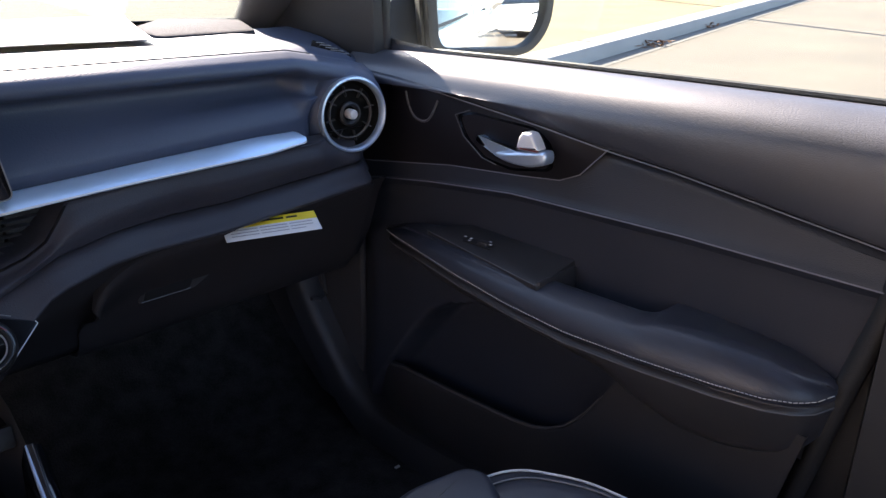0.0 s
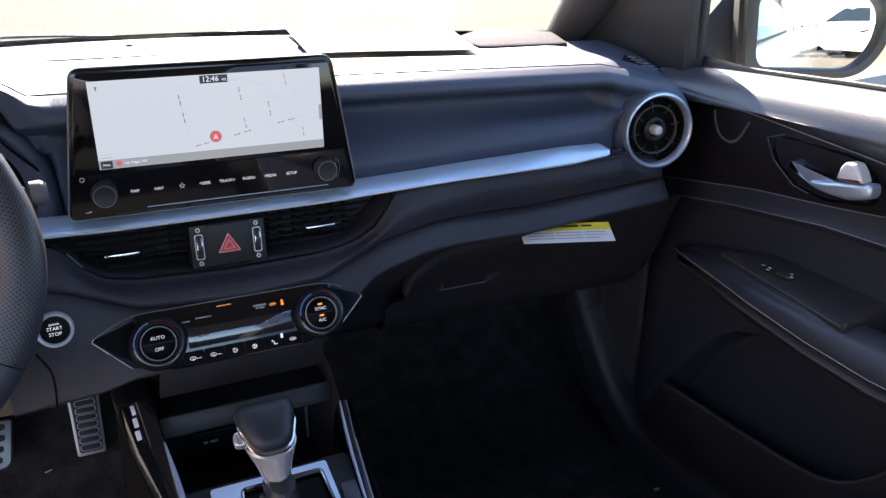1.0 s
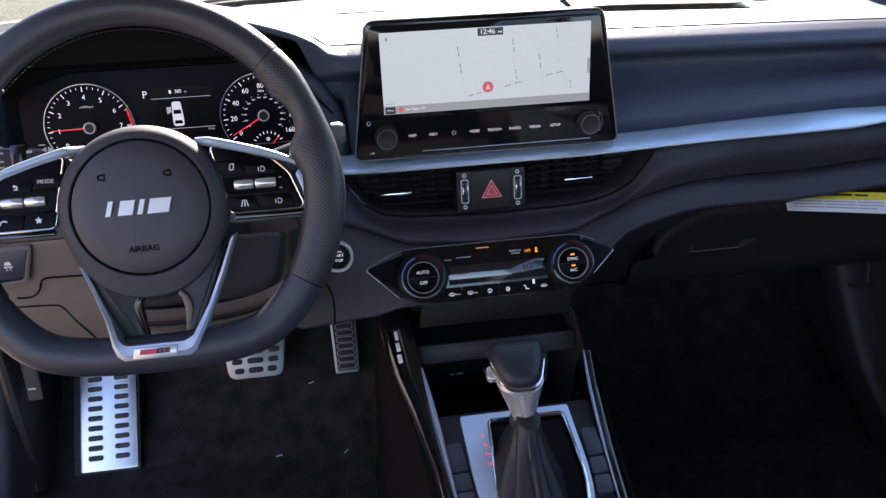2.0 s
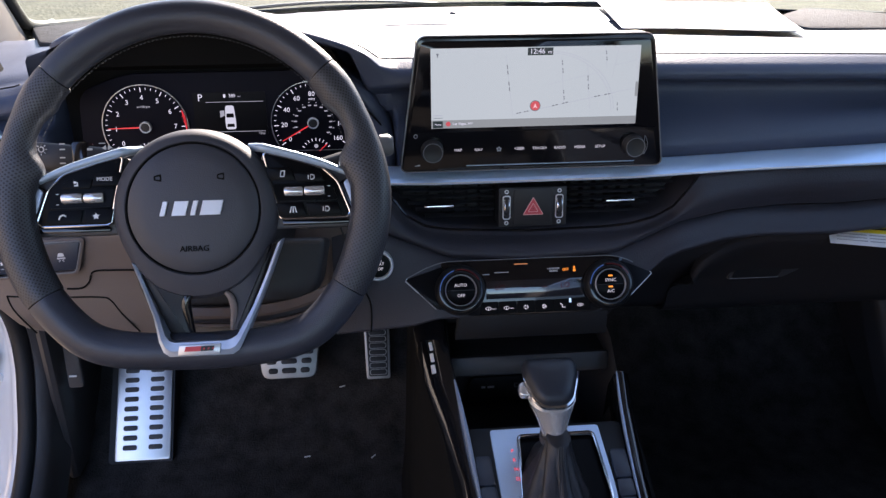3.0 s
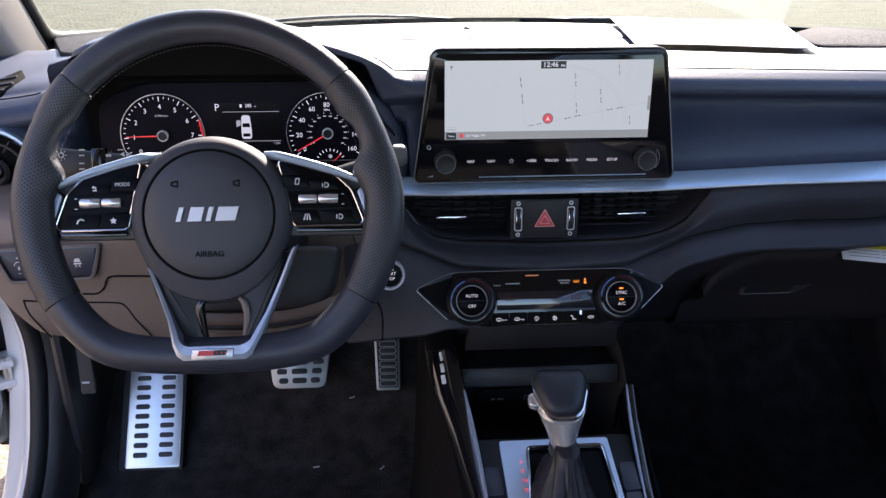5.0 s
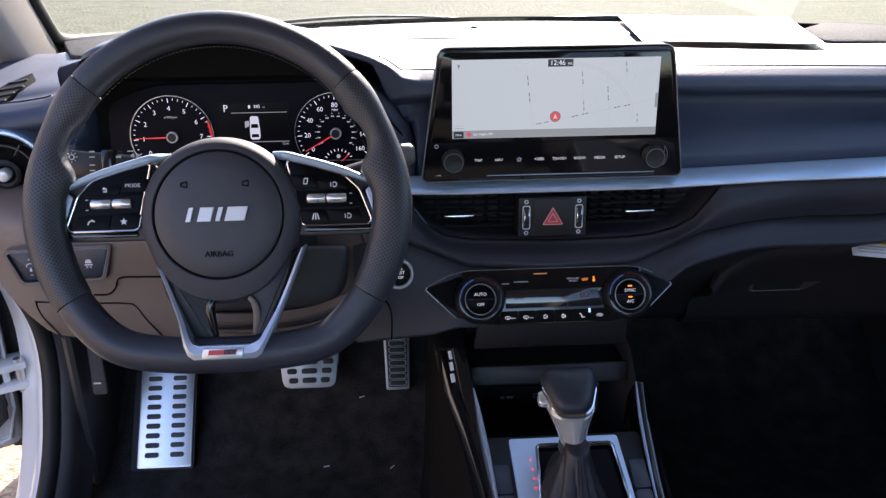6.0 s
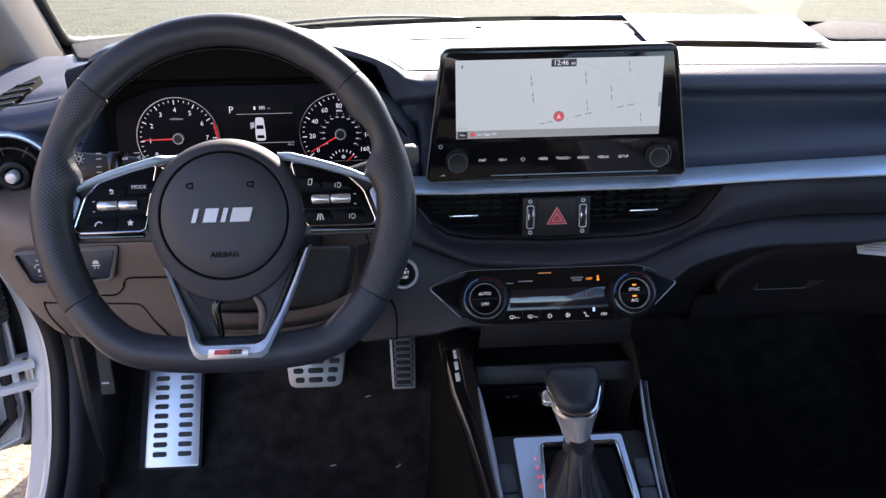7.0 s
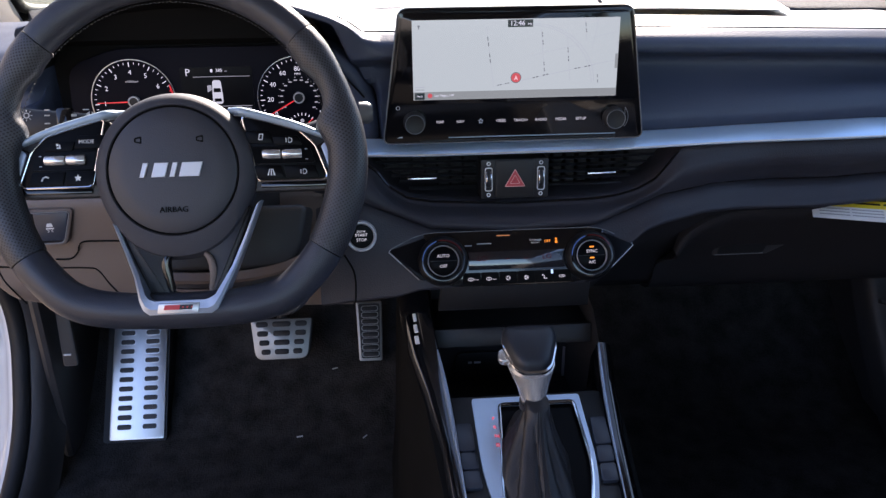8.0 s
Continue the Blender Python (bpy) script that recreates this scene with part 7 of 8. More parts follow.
# ---- loose things on and under the dashboard ----
def papers():
    p = thing("paper_sheet", shift(0.35, 1.5, 0.968), "white folded paper sheets lying on the dashboard", "paper")
    rows = []
    for u in np.linspace(0, 1, 14):
        row = []
        for v in np.linspace(0, 1, 14):
            a = Vector((0.208, 1.350)).lerp(Vector((0.453, 1.246)), u)
            b = Vector((0.262, 1.700)).lerp(Vector((0.578, 1.625)), u)
            q = a.lerp(b, v)
            z = 0.9705 + 0.0010 * math.sin(5 * u) * (1 - v) + 0.007 * u * (1 - v) ** 2
            row.append((q.x, q.y, z + 0.004 * v))
        rows.append(row)
    part("sheet", grid(rows, thick=0.0008), PAPER, p, world=True)
    rows = [[(x + 0.003, y + 0.004, z - 0.0016) for x, y, z in r] for r in rows]
    part("sheet", grid(rows, thick=0.0008), PAPER, p, world=True)
    # tag hanging from the glovebox gap
    t = thing("warning_tag", Matrix.Translation((0.484, 1.018, 0.742)) @ pose(0, 0, 0, 20, 0, -19), "white and yellow warning tag stuck in the glovebox gap", "tag")
    w = 0.134
    part("card", box(w, 0.042, 0.0007, (0, -0.005, 0)), PAPER, t)
    part("yellow_band", prism([(-w / 2, 0.000), (w / 2, 0.000), (w / 2, 0.016), (-w / 2, 0.016)], 0.0004, 0.0007), YELLOW, t, "yellow heading band")
    for x0, x1 in ((-0.045, -0.015), (-0.012, 0.020), (0.024, 0.040)):
        part("print_bar", box(x1 - x0, 0.0036, 0.0003, ((x0 + x1) / 2, 0.009, 0.0009)), DARK, t)
    for i in range(3):
        y = -0.005 - i * 0.0062
        for x0, x1 in ((-0.058, -0.020), (-0.017, 0.022), (0.025, 0.058 - 0.012 * (i == 2))):
            part("print_bar", box(x1 - x0, 0.0014, 0.0003, ((x0 + x1) / 2, y, 0.0006)), GREY_PRINT, t)


papers()


# ---- passenger door ----
def sill_z(y):
    return at(y, [(0.2, 0.963), (0.358, 0.961), (0.592, 0.957), (0.862, 0.951), (1.12, 0.942), (1.3, 0.935)])


def pad_z(y):
    """Lower edge of the door's upper pad."""
    return at(y, [(0.2, 0.812), (0.325, 0.827), (0.491, 0.848), (0.573, 0.858), (0.668, 0.866), (0.776, 0.879), (0.913, 0.892), (0.965, 0.897), (1.146, 0.909), (1.25, 0.915)])


def fold_z(y):
    return at(y, [(0.2, 0.778), (0.311, 0.778), (0.551, 0.777), (0.826, 0.768), (1.0, 0.748), (1.128, 0.728), (1.25, 0.70)])


def passenger_door():
    d = thing("passenger_door", shift(0.80, 0.75, 0.26), "closed black passenger door with padded armrest and map pocket", "car door")
    ys = np.linspace(0.315, 1.20, 60)
    rows = []
    for y in ys:
        s, p = sill_z(y), pad_z(y)
        k = 0.012 * ease(1.02, 1.2, y)
        rows.append([(x - k, y, z) for x, z in smooth([(0.830, s - 0.006), (0.822, s + 0.000), (0.806, s - 0.001), (0.788, s - 0.009), (0.771, s - 0.024), (0.760, s - 0.046), (0.759, (s + p) / 2 - 0.018), (0.766, p + 0.007), (0.774, p + 0.0005), (0.786, p - 0.001), (0.802, p + 0.002), (0.815, p + 0.020)], 3)])
    part("upper_pad", grid(rows), PAD, d, "grained black upper pad", world=True, angle=60)
    pts = [(0.829, y, sill_z(y) + 0.002) for y in ys]
    part("window_seal", tube(pts, 0.0048, 8), RUBBER, d, "black rubber window seal", world=True)
    rows = []
    for y in ys:
        p, f = pad_z(y), fold_z(y)
        rows.append([(x, y, z) for x, z in smooth([(0.824, p + 0.050), (0.812, p + 0.012), (0.803, p - 0.005), (0.793, p - 0.012), (0.7885, p - 0.018), (0.787, p * 0.6 + f * 0.4), (0.781, f + 0.012), (0.776, f + 0.002), (0.777, f - 0.003), (0.781, f - 0.010)], 3)])
    part("middle_panel", grid(rows), DOORMID, d, "dark grey middle panel", world=True, angle=45)
    # lower skin: it swells out ahead of the pocket's opening and falls back inside it
    rows = []
    for y in np.linspace(0.315, 1.20, 170):
        f = fold_z(y)
        row = []
        for z in np.linspace(f - 0.004, 0.262, 90):
            x = at(z, [(0.262, 0.772), (0.34, 0.772), (0.42, 0.776), (0.52, 0.782), (0.62, 0.787), (0.70, 0.787), (f - 0.02, 0.783), (f - 0.004, 0.780)])
            yb = at(z, [(0.26, 1.13), (0.372, 1.072), (0.409, 1.043), (0.486, 0.991), (0.535, 0.948), (0.56, 0.91), (0.59, 0.82), (0.60, 0.60), (0.605, 0.30)])
            swell = ease(yb - 0.006, yb + 0.022, y)
            row.append((x + 0.022 * (1 - swell) - 0.030 * swell * ease(0.66, 0.59, z) * ease(1.20, 1.10, y), y + 0.19 * max(0.0, 0.76 - z) * ease(0.60, 0.315, y), z))
        rows.append(row)
    part("lower_panel", grid(rows), DOORLOW, d, "black lower panel", world=True, angle=45)
    # thin pale tubes drawn as highlights along the fold and the pad
    part("fold_highlight", tube([(0.7748, y, fold_z(y) + 0.0005) for y in ys], 0.0010, 6), EDGE_GLEAM, d, world=True)
    part("pad_highlight", tube([(0.7715, y, pad_z(y) - 0.0015) for y in ys if y < 1.05], 0.0010, 6), EDGE_GLEAM, d, world=True)
    # gloss insert behind the handle
    ins = [(0.668, 0.8655), (0.776, 0.8785), (0.913, 0.8915), (0.965, 0.8965), (1.146, 0.9075), (1.19, 0.908), (1.19, 0.748), (1.153, 0.752), (0.958, 0.783), (0.819, 0.796), (0.745, 0.805), (0.712, 0.820), (0.695, 0.838)]
    side = Matrix(((0, 0, -1, 0), (1, 0, 0, 0), (0, 1, 0, 0), (0, 0, 0, 1)))     # local x to y, y to z, z towards the cabin
    part("insert", prism(ins, -0.789, -0.7825, 0.0012, m=side), INSERT, d, "dark glossy insert", world=True)
    # highlight on the insert's edge, drawn as a tube
    part("insert_highlight", tube([(0.7822, y, z) for y, z in ins[6:] + ins[:1]], 0.0008, 6), EDGE_GLEAM, d, "thin pale line for the highlight on the insert's edge", world=True)
    # pull loop pressed into the insert
    pts = [(0.7822, y, z) for y, z in ((1.062, 0.886), (1.056, 0.866), (1.045, 0.850), (1.030, 0.8435), (1.014, 0.845), (1.002, 0.856), (0.994, 0.870), (0.988, 0.881))]
    part("loop_mark", tube([Vector(q) for q in smooth(pts, 3)], 0.0022, 8), GREYRING, d, world=True)
    # inner handle in its cup
    cup_o = rounded([(0.946, 0.868), (0.928, 0.835), (0.888, 0.808), (0.832, 0.801), (0.757, 0.815), (0.760, 0.852), (0.792, 0.872), (0.912, 0.876)], 0.012, 4)
    cup_i = [((y - 0.85) * 0.93 + 0.85, (z - 0.839) * 0.90 + 0.839) for y, z in cup_o]
    part("handle_cup", ring_plate(cup_o, cup_i, -0.790, -0.7805, m=side), GLOSS, d, "glossy cup rim", world=True)
    # highlight on the cup's front edge, drawn as a grey tube
    part("cup_highlight", tube([(0.7803, y, z) for y, z in ((0.918, 0.877), (0.948, 0.866), (0.930, 0.836), (0.890, 0.809), (0.862, 0.804))], 0.0010, 6), GREYRING, d, world=True)
    part("cup_floor", prism(cup_i, -0.80, -0.7835, m=side), CUP, d, world=True)
    sweep = rounded([(0.893, 0.846), (0.868, 0.8385), (0.843, 0.8345), (0.818, 0.8375), (0.795, 0.8430), (0.768, 0.8480), (0.744, 0.8525), (0.741, 0.8420), (0.744, 0.8330), (0.770, 0.8250), (0.795, 0.8240), (0.818, 0.8245), (0.843, 0.8265), (0.868, 0.8340)], 0.006, 3)
    bm = prism(sweep, -0.762, -0.742, 0.005, 3, m=side)
    for v in bm.verts:
        v.co.x += 0.022 * ease(0.80, 0.895, v.co.y)
    part("handle", bm, SATIN, d, "satin chrome door handle", world=True, angle=60)
    bm = prism(rounded([(0.793, 0.8465), (0.788, 0.866), (0.782, 0.8735), (0.768, 0.8735), (0.760, 0.864), (0.753, 0.8520)], 0.003, 3), -0.758, -0.739, 0.004, 3, m=side)
    part("handle_grip", bm, BRIGHT, d, "broad satin chrome grip", world=True, angle=60)
    part("handle_gap", box(0.004, 0.030, 0.0010, (0.7405, 0.769, 0.8515)), RED_DARK, d, world=True)

    # armrest: stitched cap over a lower body
    xi = [(1.10, 0.770), (1.06, 0.748), (1.03, 0.733), (0.95, 0.708), (0.857, 0.690), (0.75, 0.683), (0.65, 0.681), (0.546, 0.680), (0.445, 0.690), (0.39, 0.703), (0.36, 0.720), (0.341, 0.744), (0.336, 0.768)]
    zi = [(1.10, 0.636), (1.03, 0.650), (0.95, 0.655), (0.857, 0.652), (0.75, 0.643), (0.648, 0.638), (0.546, 0.643), (0.445, 0.645), (0.336, 0.645)]
    zt = [(1.10, 0.642), (1.03, 0.664), (0.95, 0.676), (0.85, 0.677), (0.7, 0.676), (0.55, 0.680), (0.45, 0.683), (0.40, 0.680), (0.37, 0.672), (0.35, 0.664), (0.336, 0.652)]
    rows, rows2, rim, rim2 = [], [], [], []
    for y in np.linspace(1.10, 0.336, 84):
        a, b, c = at(y, xi), at(y, zi), at(y, zt)
        cup = ease(0.725, 0.69, y) * ease(0.545, 0.60, y)
        xo = 0.787
        w = min(0.045, xo - a)
        low = c - 0.085 * cup
        dome = 0.004 * ease(0.58, 0.50, y) * ease(0.36, 0.44, y)
        wall = low + 0.003 + (at(y, [(0.336, 0.650), (0.35, 0.660), (0.371, 0.669), (0.399, 0.677), (0.434, 0.680), (0.481, 0.683), (0.533, 0.684)]) - low - 0.003) * ease(0.56, 0.52, y)
        edge = a + max(0.5 * w, 0.055 if cup > 0 else 0)
        edge = min(edge + 2.2 * dome, xo - 0.020)
        rows.append([(x, y, z) for x, z in smooth([(a + 0.004, b - 0.004), (a - 0.001, b + 0.002), (a, b + (c - b) * 0.35), (a + 0.008, b + (c - b) * 0.75), (a + 0.45 * w, c - 0.001 + 0.7 * dome), (edge, c + 0.002 + dome), (min(edge + 0.014, xo - 0.004), c + 0.003 - (c - low) * 0.7 + dome), (xo - 0.002, wall), (xo + 0.006, wall - 0.005)], 3)])
        zb = at(y, [(0.336, 0.62), (0.345, 0.585), (0.36, 0.566), (0.43, 0.555), (0.491, 0.556), (0.54, 0.570), (0.60, 0.592), (0.70, 0.603), (0.85, 0.608), (1.0, 0.612), (1.10, 0.622)])
        rows2.append([(x, y, z) for x, z in smooth([(a + 0.006, b - 0.003), (a + 0.009, b - 0.007), (a + 0.003, b - 0.012), (a + 0.003, b - 0.018), (a + 0.009, b * 0.5 + zb * 0.5 - 0.004), (a + 0.022, zb + 0.006), (a + 0.045, zb), (0.792, zb + 0.01)], 3)])
        rim.append((a - 0.0012, y, b + 0.0035))
        rim2.append((a + 0.0022, y, b - 0.014))
    cap = part("armrest", grid(rows), LEATHER, d, "padded leather armrest", world=True, angle=60)
    bm = bmesh.new()
    for p, q in zip(rim, rim[1:]):
        p, q = Vector(p), Vector(q)
        for t in (0.0, 0.5):
            a, b = p.lerp(q, t + 0.06), p.lerp(q, t + 0.42)
            add(bm, tube([a, b], 0.0007, 5))
    part("stitching", bm, STITCH, cap, "pale stitching", world=True, kind="stuff")
    part("piping", tube(rim2, 0.0010, 6), GREYRING, cap, world=True)
    part("armrest_body", grid(rows2), HARD, d, world=True, angle=60)
    # switch panel on the armrest's front
    sw = part("switch_panel", prism(rounded([(0.737, 0.975), (0.697, 0.709), (0.790, 0.712), (0.790, 0.915)], (0.02, 0.004, 0.004, 0.01), 4), -0.006, 0.0035, 0.0012, m=shift(0, 0, 0.6775) @ Matrix.Translation((0.70, 0, 0)) @ pose(0, 0, 0, 0, -8, 0) @ Matrix.Translation((-0.70, 0, 0))), HARD, d, "raised window switch panel", world=True)
    part("panel_edge", tube([(0.734, 0.960, 0.6845), (0.717, 0.84, 0.6825), (0.6985, 0.714, 0.6805)], 0.0010, 6), GREYRING, sw, world=True)
    part("panel_drop", box(0.085, 0.006, 0.06, (0.745, 0.711, 0.655), 0.002), HARD, sw, world=True)
    part("switch_well", prism(rounded([(0.738, 0.890), (0.756, 0.890), (0.756, 0.832), (0.738, 0.832)], 0.003), 0.680, 0.6885), DARK, sw, world=True)
    part("window_switch", box(0.013, 0.022, 0.008, (0.747, 0.850, 0.689), 0.003), HARD, sw, world=True)
    for x, y in ((0.750, 0.892), (0.750, 0.880), (0.742, 0.876), (0.752, 0.842), (0.743, 0.834)):
        part("switch_mark", box(0.0036, 0.0044, 0.0006, (x, y, 0.6935 if y < 0.86 else 0.6892), 0.0002), PRINT, sw, world=True)
    # map pocket
    lip = [(1.12, 0.385), (1.066, 0.396), (1.025, 0.405), (0.905, 0.410), (0.781, 0.417), (0.735, 0.424), (0.704, 0.436), (0.675, 0.456), (0.647, 0.486), (0.625, 0.518), (0.606, 0.551), (0.58, 0.590), (0.5, 0.60), (0.315, 0.60)]
    rows = []
    for y in np.linspace(1.13, 0.318, 60):
        l = at(y, lip)
        out = 0.742 + 0.02 * ease(1.0, 1.13, y) - 0.004 * ease(0.7, 0.5, y)
        rows.append([(x, y + 0.19 * (0.76 - z) * ease(0.60, 0.315, y), z) for x, z in smooth([(out + 0.030, l - 0.05), (out + 0.008, l - 0.006), (out + 0.002, l), (out - 0.003, l - 0.004), (out - 0.004, l - 0.02), (out - 0.002, 0.34), (out + 0.006, 0.29), (out + 0.014, 0.262)], 3)])
    part("map_pocket", grid(rows), HARD, d, "moulded map pocket", world=True, angle=60)
    bot = [(0.7405, y, at(y, lip) - 0.001) for y in np.linspace(1.06, 0.62, 40)]
    part("pocket_lip", tube(bot, 0.0022, 6), BROWN, d, world=True)
    # front edge that closes against the dashboard
    part("front_edge", box(0.115, 0.03, 0.64, (0.836, 1.205, 0.60), 0.008), HARD, d, world=True)
    # side glass
    gl = grid([[(0.832 - 0.14 * t, y + 0.0 * t, sill_z(y) - 0.01 + 0.40 * t) for t in np.linspace(0, 1, 8)] for y in np.linspace(-0.1, 1.150, 10)], thick=0.0035)
    pane = part("window_pane", gl, PANE, d, "clear side window", world=True)
    pane.visible_shadow = False


DOORMID = material("dark_grey_door_skin", (0.021, 0.024, 0.034), 0.48, grain=0.5, grain_size=1000, kind="leather", vary=0.1)
DOORLOW = material("black_door_skin", (0.025, 0.0275, 0.037), 0.46, grain=0.5, grain_size=1000, kind="leather", vary=0.12)
INSERT = material("dark_insert", (0.013, 0.012, 0.015), 0.3, vary=0.1)
CUP = material("brown_black_cup", (0.048, 0.042, 0.046), 0.4, vary=0.1)
RED_DARK = material("dark_red_edge", (0.25, 0.04, 0.03), 0.4, vary=0.1)
passenger_door()


def right_side():
    # sail panel between pillar and window
    m = Matrix(((0, 0, -1, 0), (1, 0, 0, 0), (0, 1, 0, 0), (0, 0, 0, 1)))
    out = [(1.142, 0.915), (1.52, 0.915), (1.44, 1.01), (1.24, 1.15), (1.150, 1.215)]
    solo("sail_panel", prism(rounded(out, 0.012), -0.815, -0.785, 0.006, m=m), SAIL, "dark corner panel at the window's front", "corner panel", "structure")
    fr = [(0.814, 1.148, z) for z in np.linspace(0.93, 1.24, 12)]
    solo("window_frame", tube(fr, 0.010, 10), RUBBER, "black window frame edge", "window frame", "structure")
    # door seal and pillar trim behind the door
    pts = [(0.785, y, z) for y, z in ((0.30, 0.97), (0.302, 0.86), (0.309, 0.766), (0.322, 0.70), (0.335, 0.640), (0.350, 0.56), (0.363, 0.491), (0.375, 0.43), (0.39, 0.33), (0.41, 0.25))]
    solo("door_seal", tube([Vector(q) for q in smooth(pts, 3)], 0.013, 10), RUBBER, "black rubber door seal", "door seal", "structure")
    rows = [[(x + e, y, z) for x, z in ((0.80, 0.24), (0.795, 0.5), (0.79, 0.75), (0.80, 0.935))] for y, e in ((-1.4, 0), (-0.3, 0), (0.29, 0), (0.30, 0.035), (0.42, 0.04))]
    solo("wall_right", grid(rows, thick=0.02), DARKTRIM, "dark trim behind the passenger door", "side trim", "structure")
    # sill and kick trim beside the passenger's feet
    rows = []
    for y, z, x in ((0.2, 0.285, 0.735), (0.6, 0.288, 0.735), (0.82, 0.287, 0.733), (1.0, 0.280, 0.730), (1.10, 0.285, 0.728), (1.16, 0.325, 0.724), (1.20, 0.370, 0.722), (1.25, 0.43, 0.722), (1.30, 0.495, 0.722), (1.36, 0.60, 0.722), (1.42, 0.72, 0.72)):
        rows.append([(x - 0.016, y + 0.020, z - 0.06), (x - 0.012, y + 0.014, z - 0.014), (x - 0.004, y + 0.008, z), (x + 0.012, y, z - 0.002), (x + 0.045, y - 0.012, z - 0.012)])
    solo("kick_trim_right", grid(rows), HARD, "dark plastic sill and kick trim beside the footwell", "kick trim", "structure", 60)
    part("hook", tube([(0.742, 1.26, 0.515), (0.744, 1.255, 0.472), (0.728, 1.25, 0.466), (0.706, 1.25, 0.474)], 0.004, 8), KICK, bpy.data.objects["kick_trim_right"], "bent hook of the kick trim")
    solo("lint", box(0.010, 0.005, 0.002, (0.697, 0.998, 0.2275)), STITCH, "tiny pale fleck on the floor", "lint")
    # passenger seat cushion
    s = thing("passenger_seat", shift(0.37, 0.30, 0.25), "black leather passenger seat cushion with white piping", "car seat")
    ring = rounded([(0.15, -0.15), (0.585, -0.15), (0.577, 0.42), (0.563, 0.528), (0.522, 0.602), (0.455, 0.624), (0.30, 0.628), (0.20, 0.61), (0.155, 0.45)], (0.05, 0.05, 0.05, 0.03, 0.03, 0.03, 0.05, 0.05, 0.05), 5)
    rows = []
    for dz, k in ((0.0, 0.90), (0.10, 0.97), (0.22, 1.0), (0.275, 0.985), (0.297, 0.95), (0.300, 0.86), (0.292, 0.60), (0.288, 0.1)):
        rows.append([(0.37 + (x - 0.37) * k, 0.22 + (y - 0.22) * k, 0.25 + dz) for x, y in ring])
    part("cushion", grid(rows, closed=True), LEATHER, s, "black leather cushion", world=True, angle=60)
    pip = [(0.37 + (x - 0.37) * 0.955, 0.22 + (y - 0.22) * 0.955, 0.5485) for x, y in ring]
    part("piping", tube(pip, 0.0015, 8, closed=True), STITCH, s, "white piping", world=True)
    pip = [(0.37 + (x - 0.37) * 0.91, 0.22 + (y - 0.22) * 0.915, 0.5505) for x, y in ring]
    part("seam", tube(pip, 0.0011, 6, closed=True), GREYRING, s, world=True)
    flap = prism(rounded([(0.20, 0.56), (0.455, 0.545), (0.485, 0.600), (0.47, 0.626), (0.395, 0.642), (0.22, 0.60)], 0.02), 0.50, 0.556, 0.012, 3)
    part("cushion_nose", flap, LEATHER, s, world=True)


SAIL = material("dark_corner_plastic", (0.013, 0.012, 0.012), 0.5, grain=0.4, grain_size=1000, vary=0.12)
DARKTRIM = material("dark_side_trim", (0.024, 0.0235, 0.025), 0.6, grain=0.3, grain_size=900, vary=0.12)
KICK = material("dark_kick_plastic", (0.050, 0.046, 0.046), 0.42, grain=0.4, grain_size=1100, vary=0.12)
right_side()


# ---- door mirror and the car's right flank ----
def door_mirror():
    c = Vector((0.990, 1.085, 0.995))
    eye = Vector((-0.13, 0.12, 1.13))
    a = (eye - c).normalized()
    b = Vector((-0.07, -1.0, -0.04)).normalized()
    nrm = (a + b).normalized()
    m = Matrix.Translation(c) @ nrm.to_track_quat("Z", "Y").to_matrix().to_4x4()
    d = thing("door_mirror", m, "dark door mirror that shows a parked white car", "door mirror")
    out = rounded([(-0.090, -0.066), (0.085, -0.068), (0.120, -0.024), (0.126, 0.030), (0.100, 0.064), (-0.098, 0.064)], (0.03, 0.05, 0.04, 0.04, 0.03, 0.02), 6)
    if (m.to_3x3() @ Vector((1, 0, 0))).y > 0:
        out = [(-x, y) for x, y in out]
    rows = [[(x * 0.93 * q, y * 0.90 * q, -((x * 0.93 * q) ** 2 + (y * 0.90 * q) ** 2) / 2.6) for x, y in out] for q in np.linspace(1.0, 0.02, 26)]
    part("glass", grid(rows, closed=True), MIRROR, d, "slightly convex mirror glass")
    sgn = 1 if (m.to_3x3() @ Vector((1, 0, 0))).x > 0 else -1
    big = [(x * 1.06 - (sgn * 0.008 * ease(0.02, 0.11, -x * sgn)), y * 1.09) for x, y in out]
    for i, t in enumerate(("OBJECTS IN MIRROR ARE", "CLOSER THAN THEY APPEAR")):
        part("etched_words", words(t, 0.0048, shift(sgn * 0.02, -0.032 - 0.008 * i, 0.0003), 0.0001), GREY_PRINT, d)
    part("rim", ring_plate(big, [(x * 0.935, y * 0.905) for x, y in out], -0.02, 0.010, 0.003), SHELLGREY, d, "dark grey rim")
    rows = []
    for z, k in ((-0.015, 1.06), (-0.05, 1.04), (-0.09, 0.90), (-0.115, 0.65), (-0.125, 0.3)):
        rows.append([(x * k, y * k * 1.0, z) for x, y in big])
    part("housing", grid(rows, closed=True), SHELLGREY, d, "dark grey housing", angle=60)
    bm = grid([[(x, y, z + h) for y, z, h in ((1.33 - k, 0.905, 0), (1.33 - k, 0.955, e), (1.24 - k, 0.960, e), (1.20 - k, 0.93, e * 0.4), (1.20 - k, 0.905, 0))] for x, k, e in ((0.832, 0.0, 0.0), (0.87, 0.0, 0.01), (0.91, 0.01, 0.06), (0.95, 0.03, 0.12), (1.0, 0.04, 0.12))], closed=True)
    part("foot", bm, SHELLGREY, d, "dark grey foot", world=True)


SHELLGREY = material("grey_mirror_shell", (0.042, 0.039, 0.036), 0.5, vary=0.1)
door_mirror()


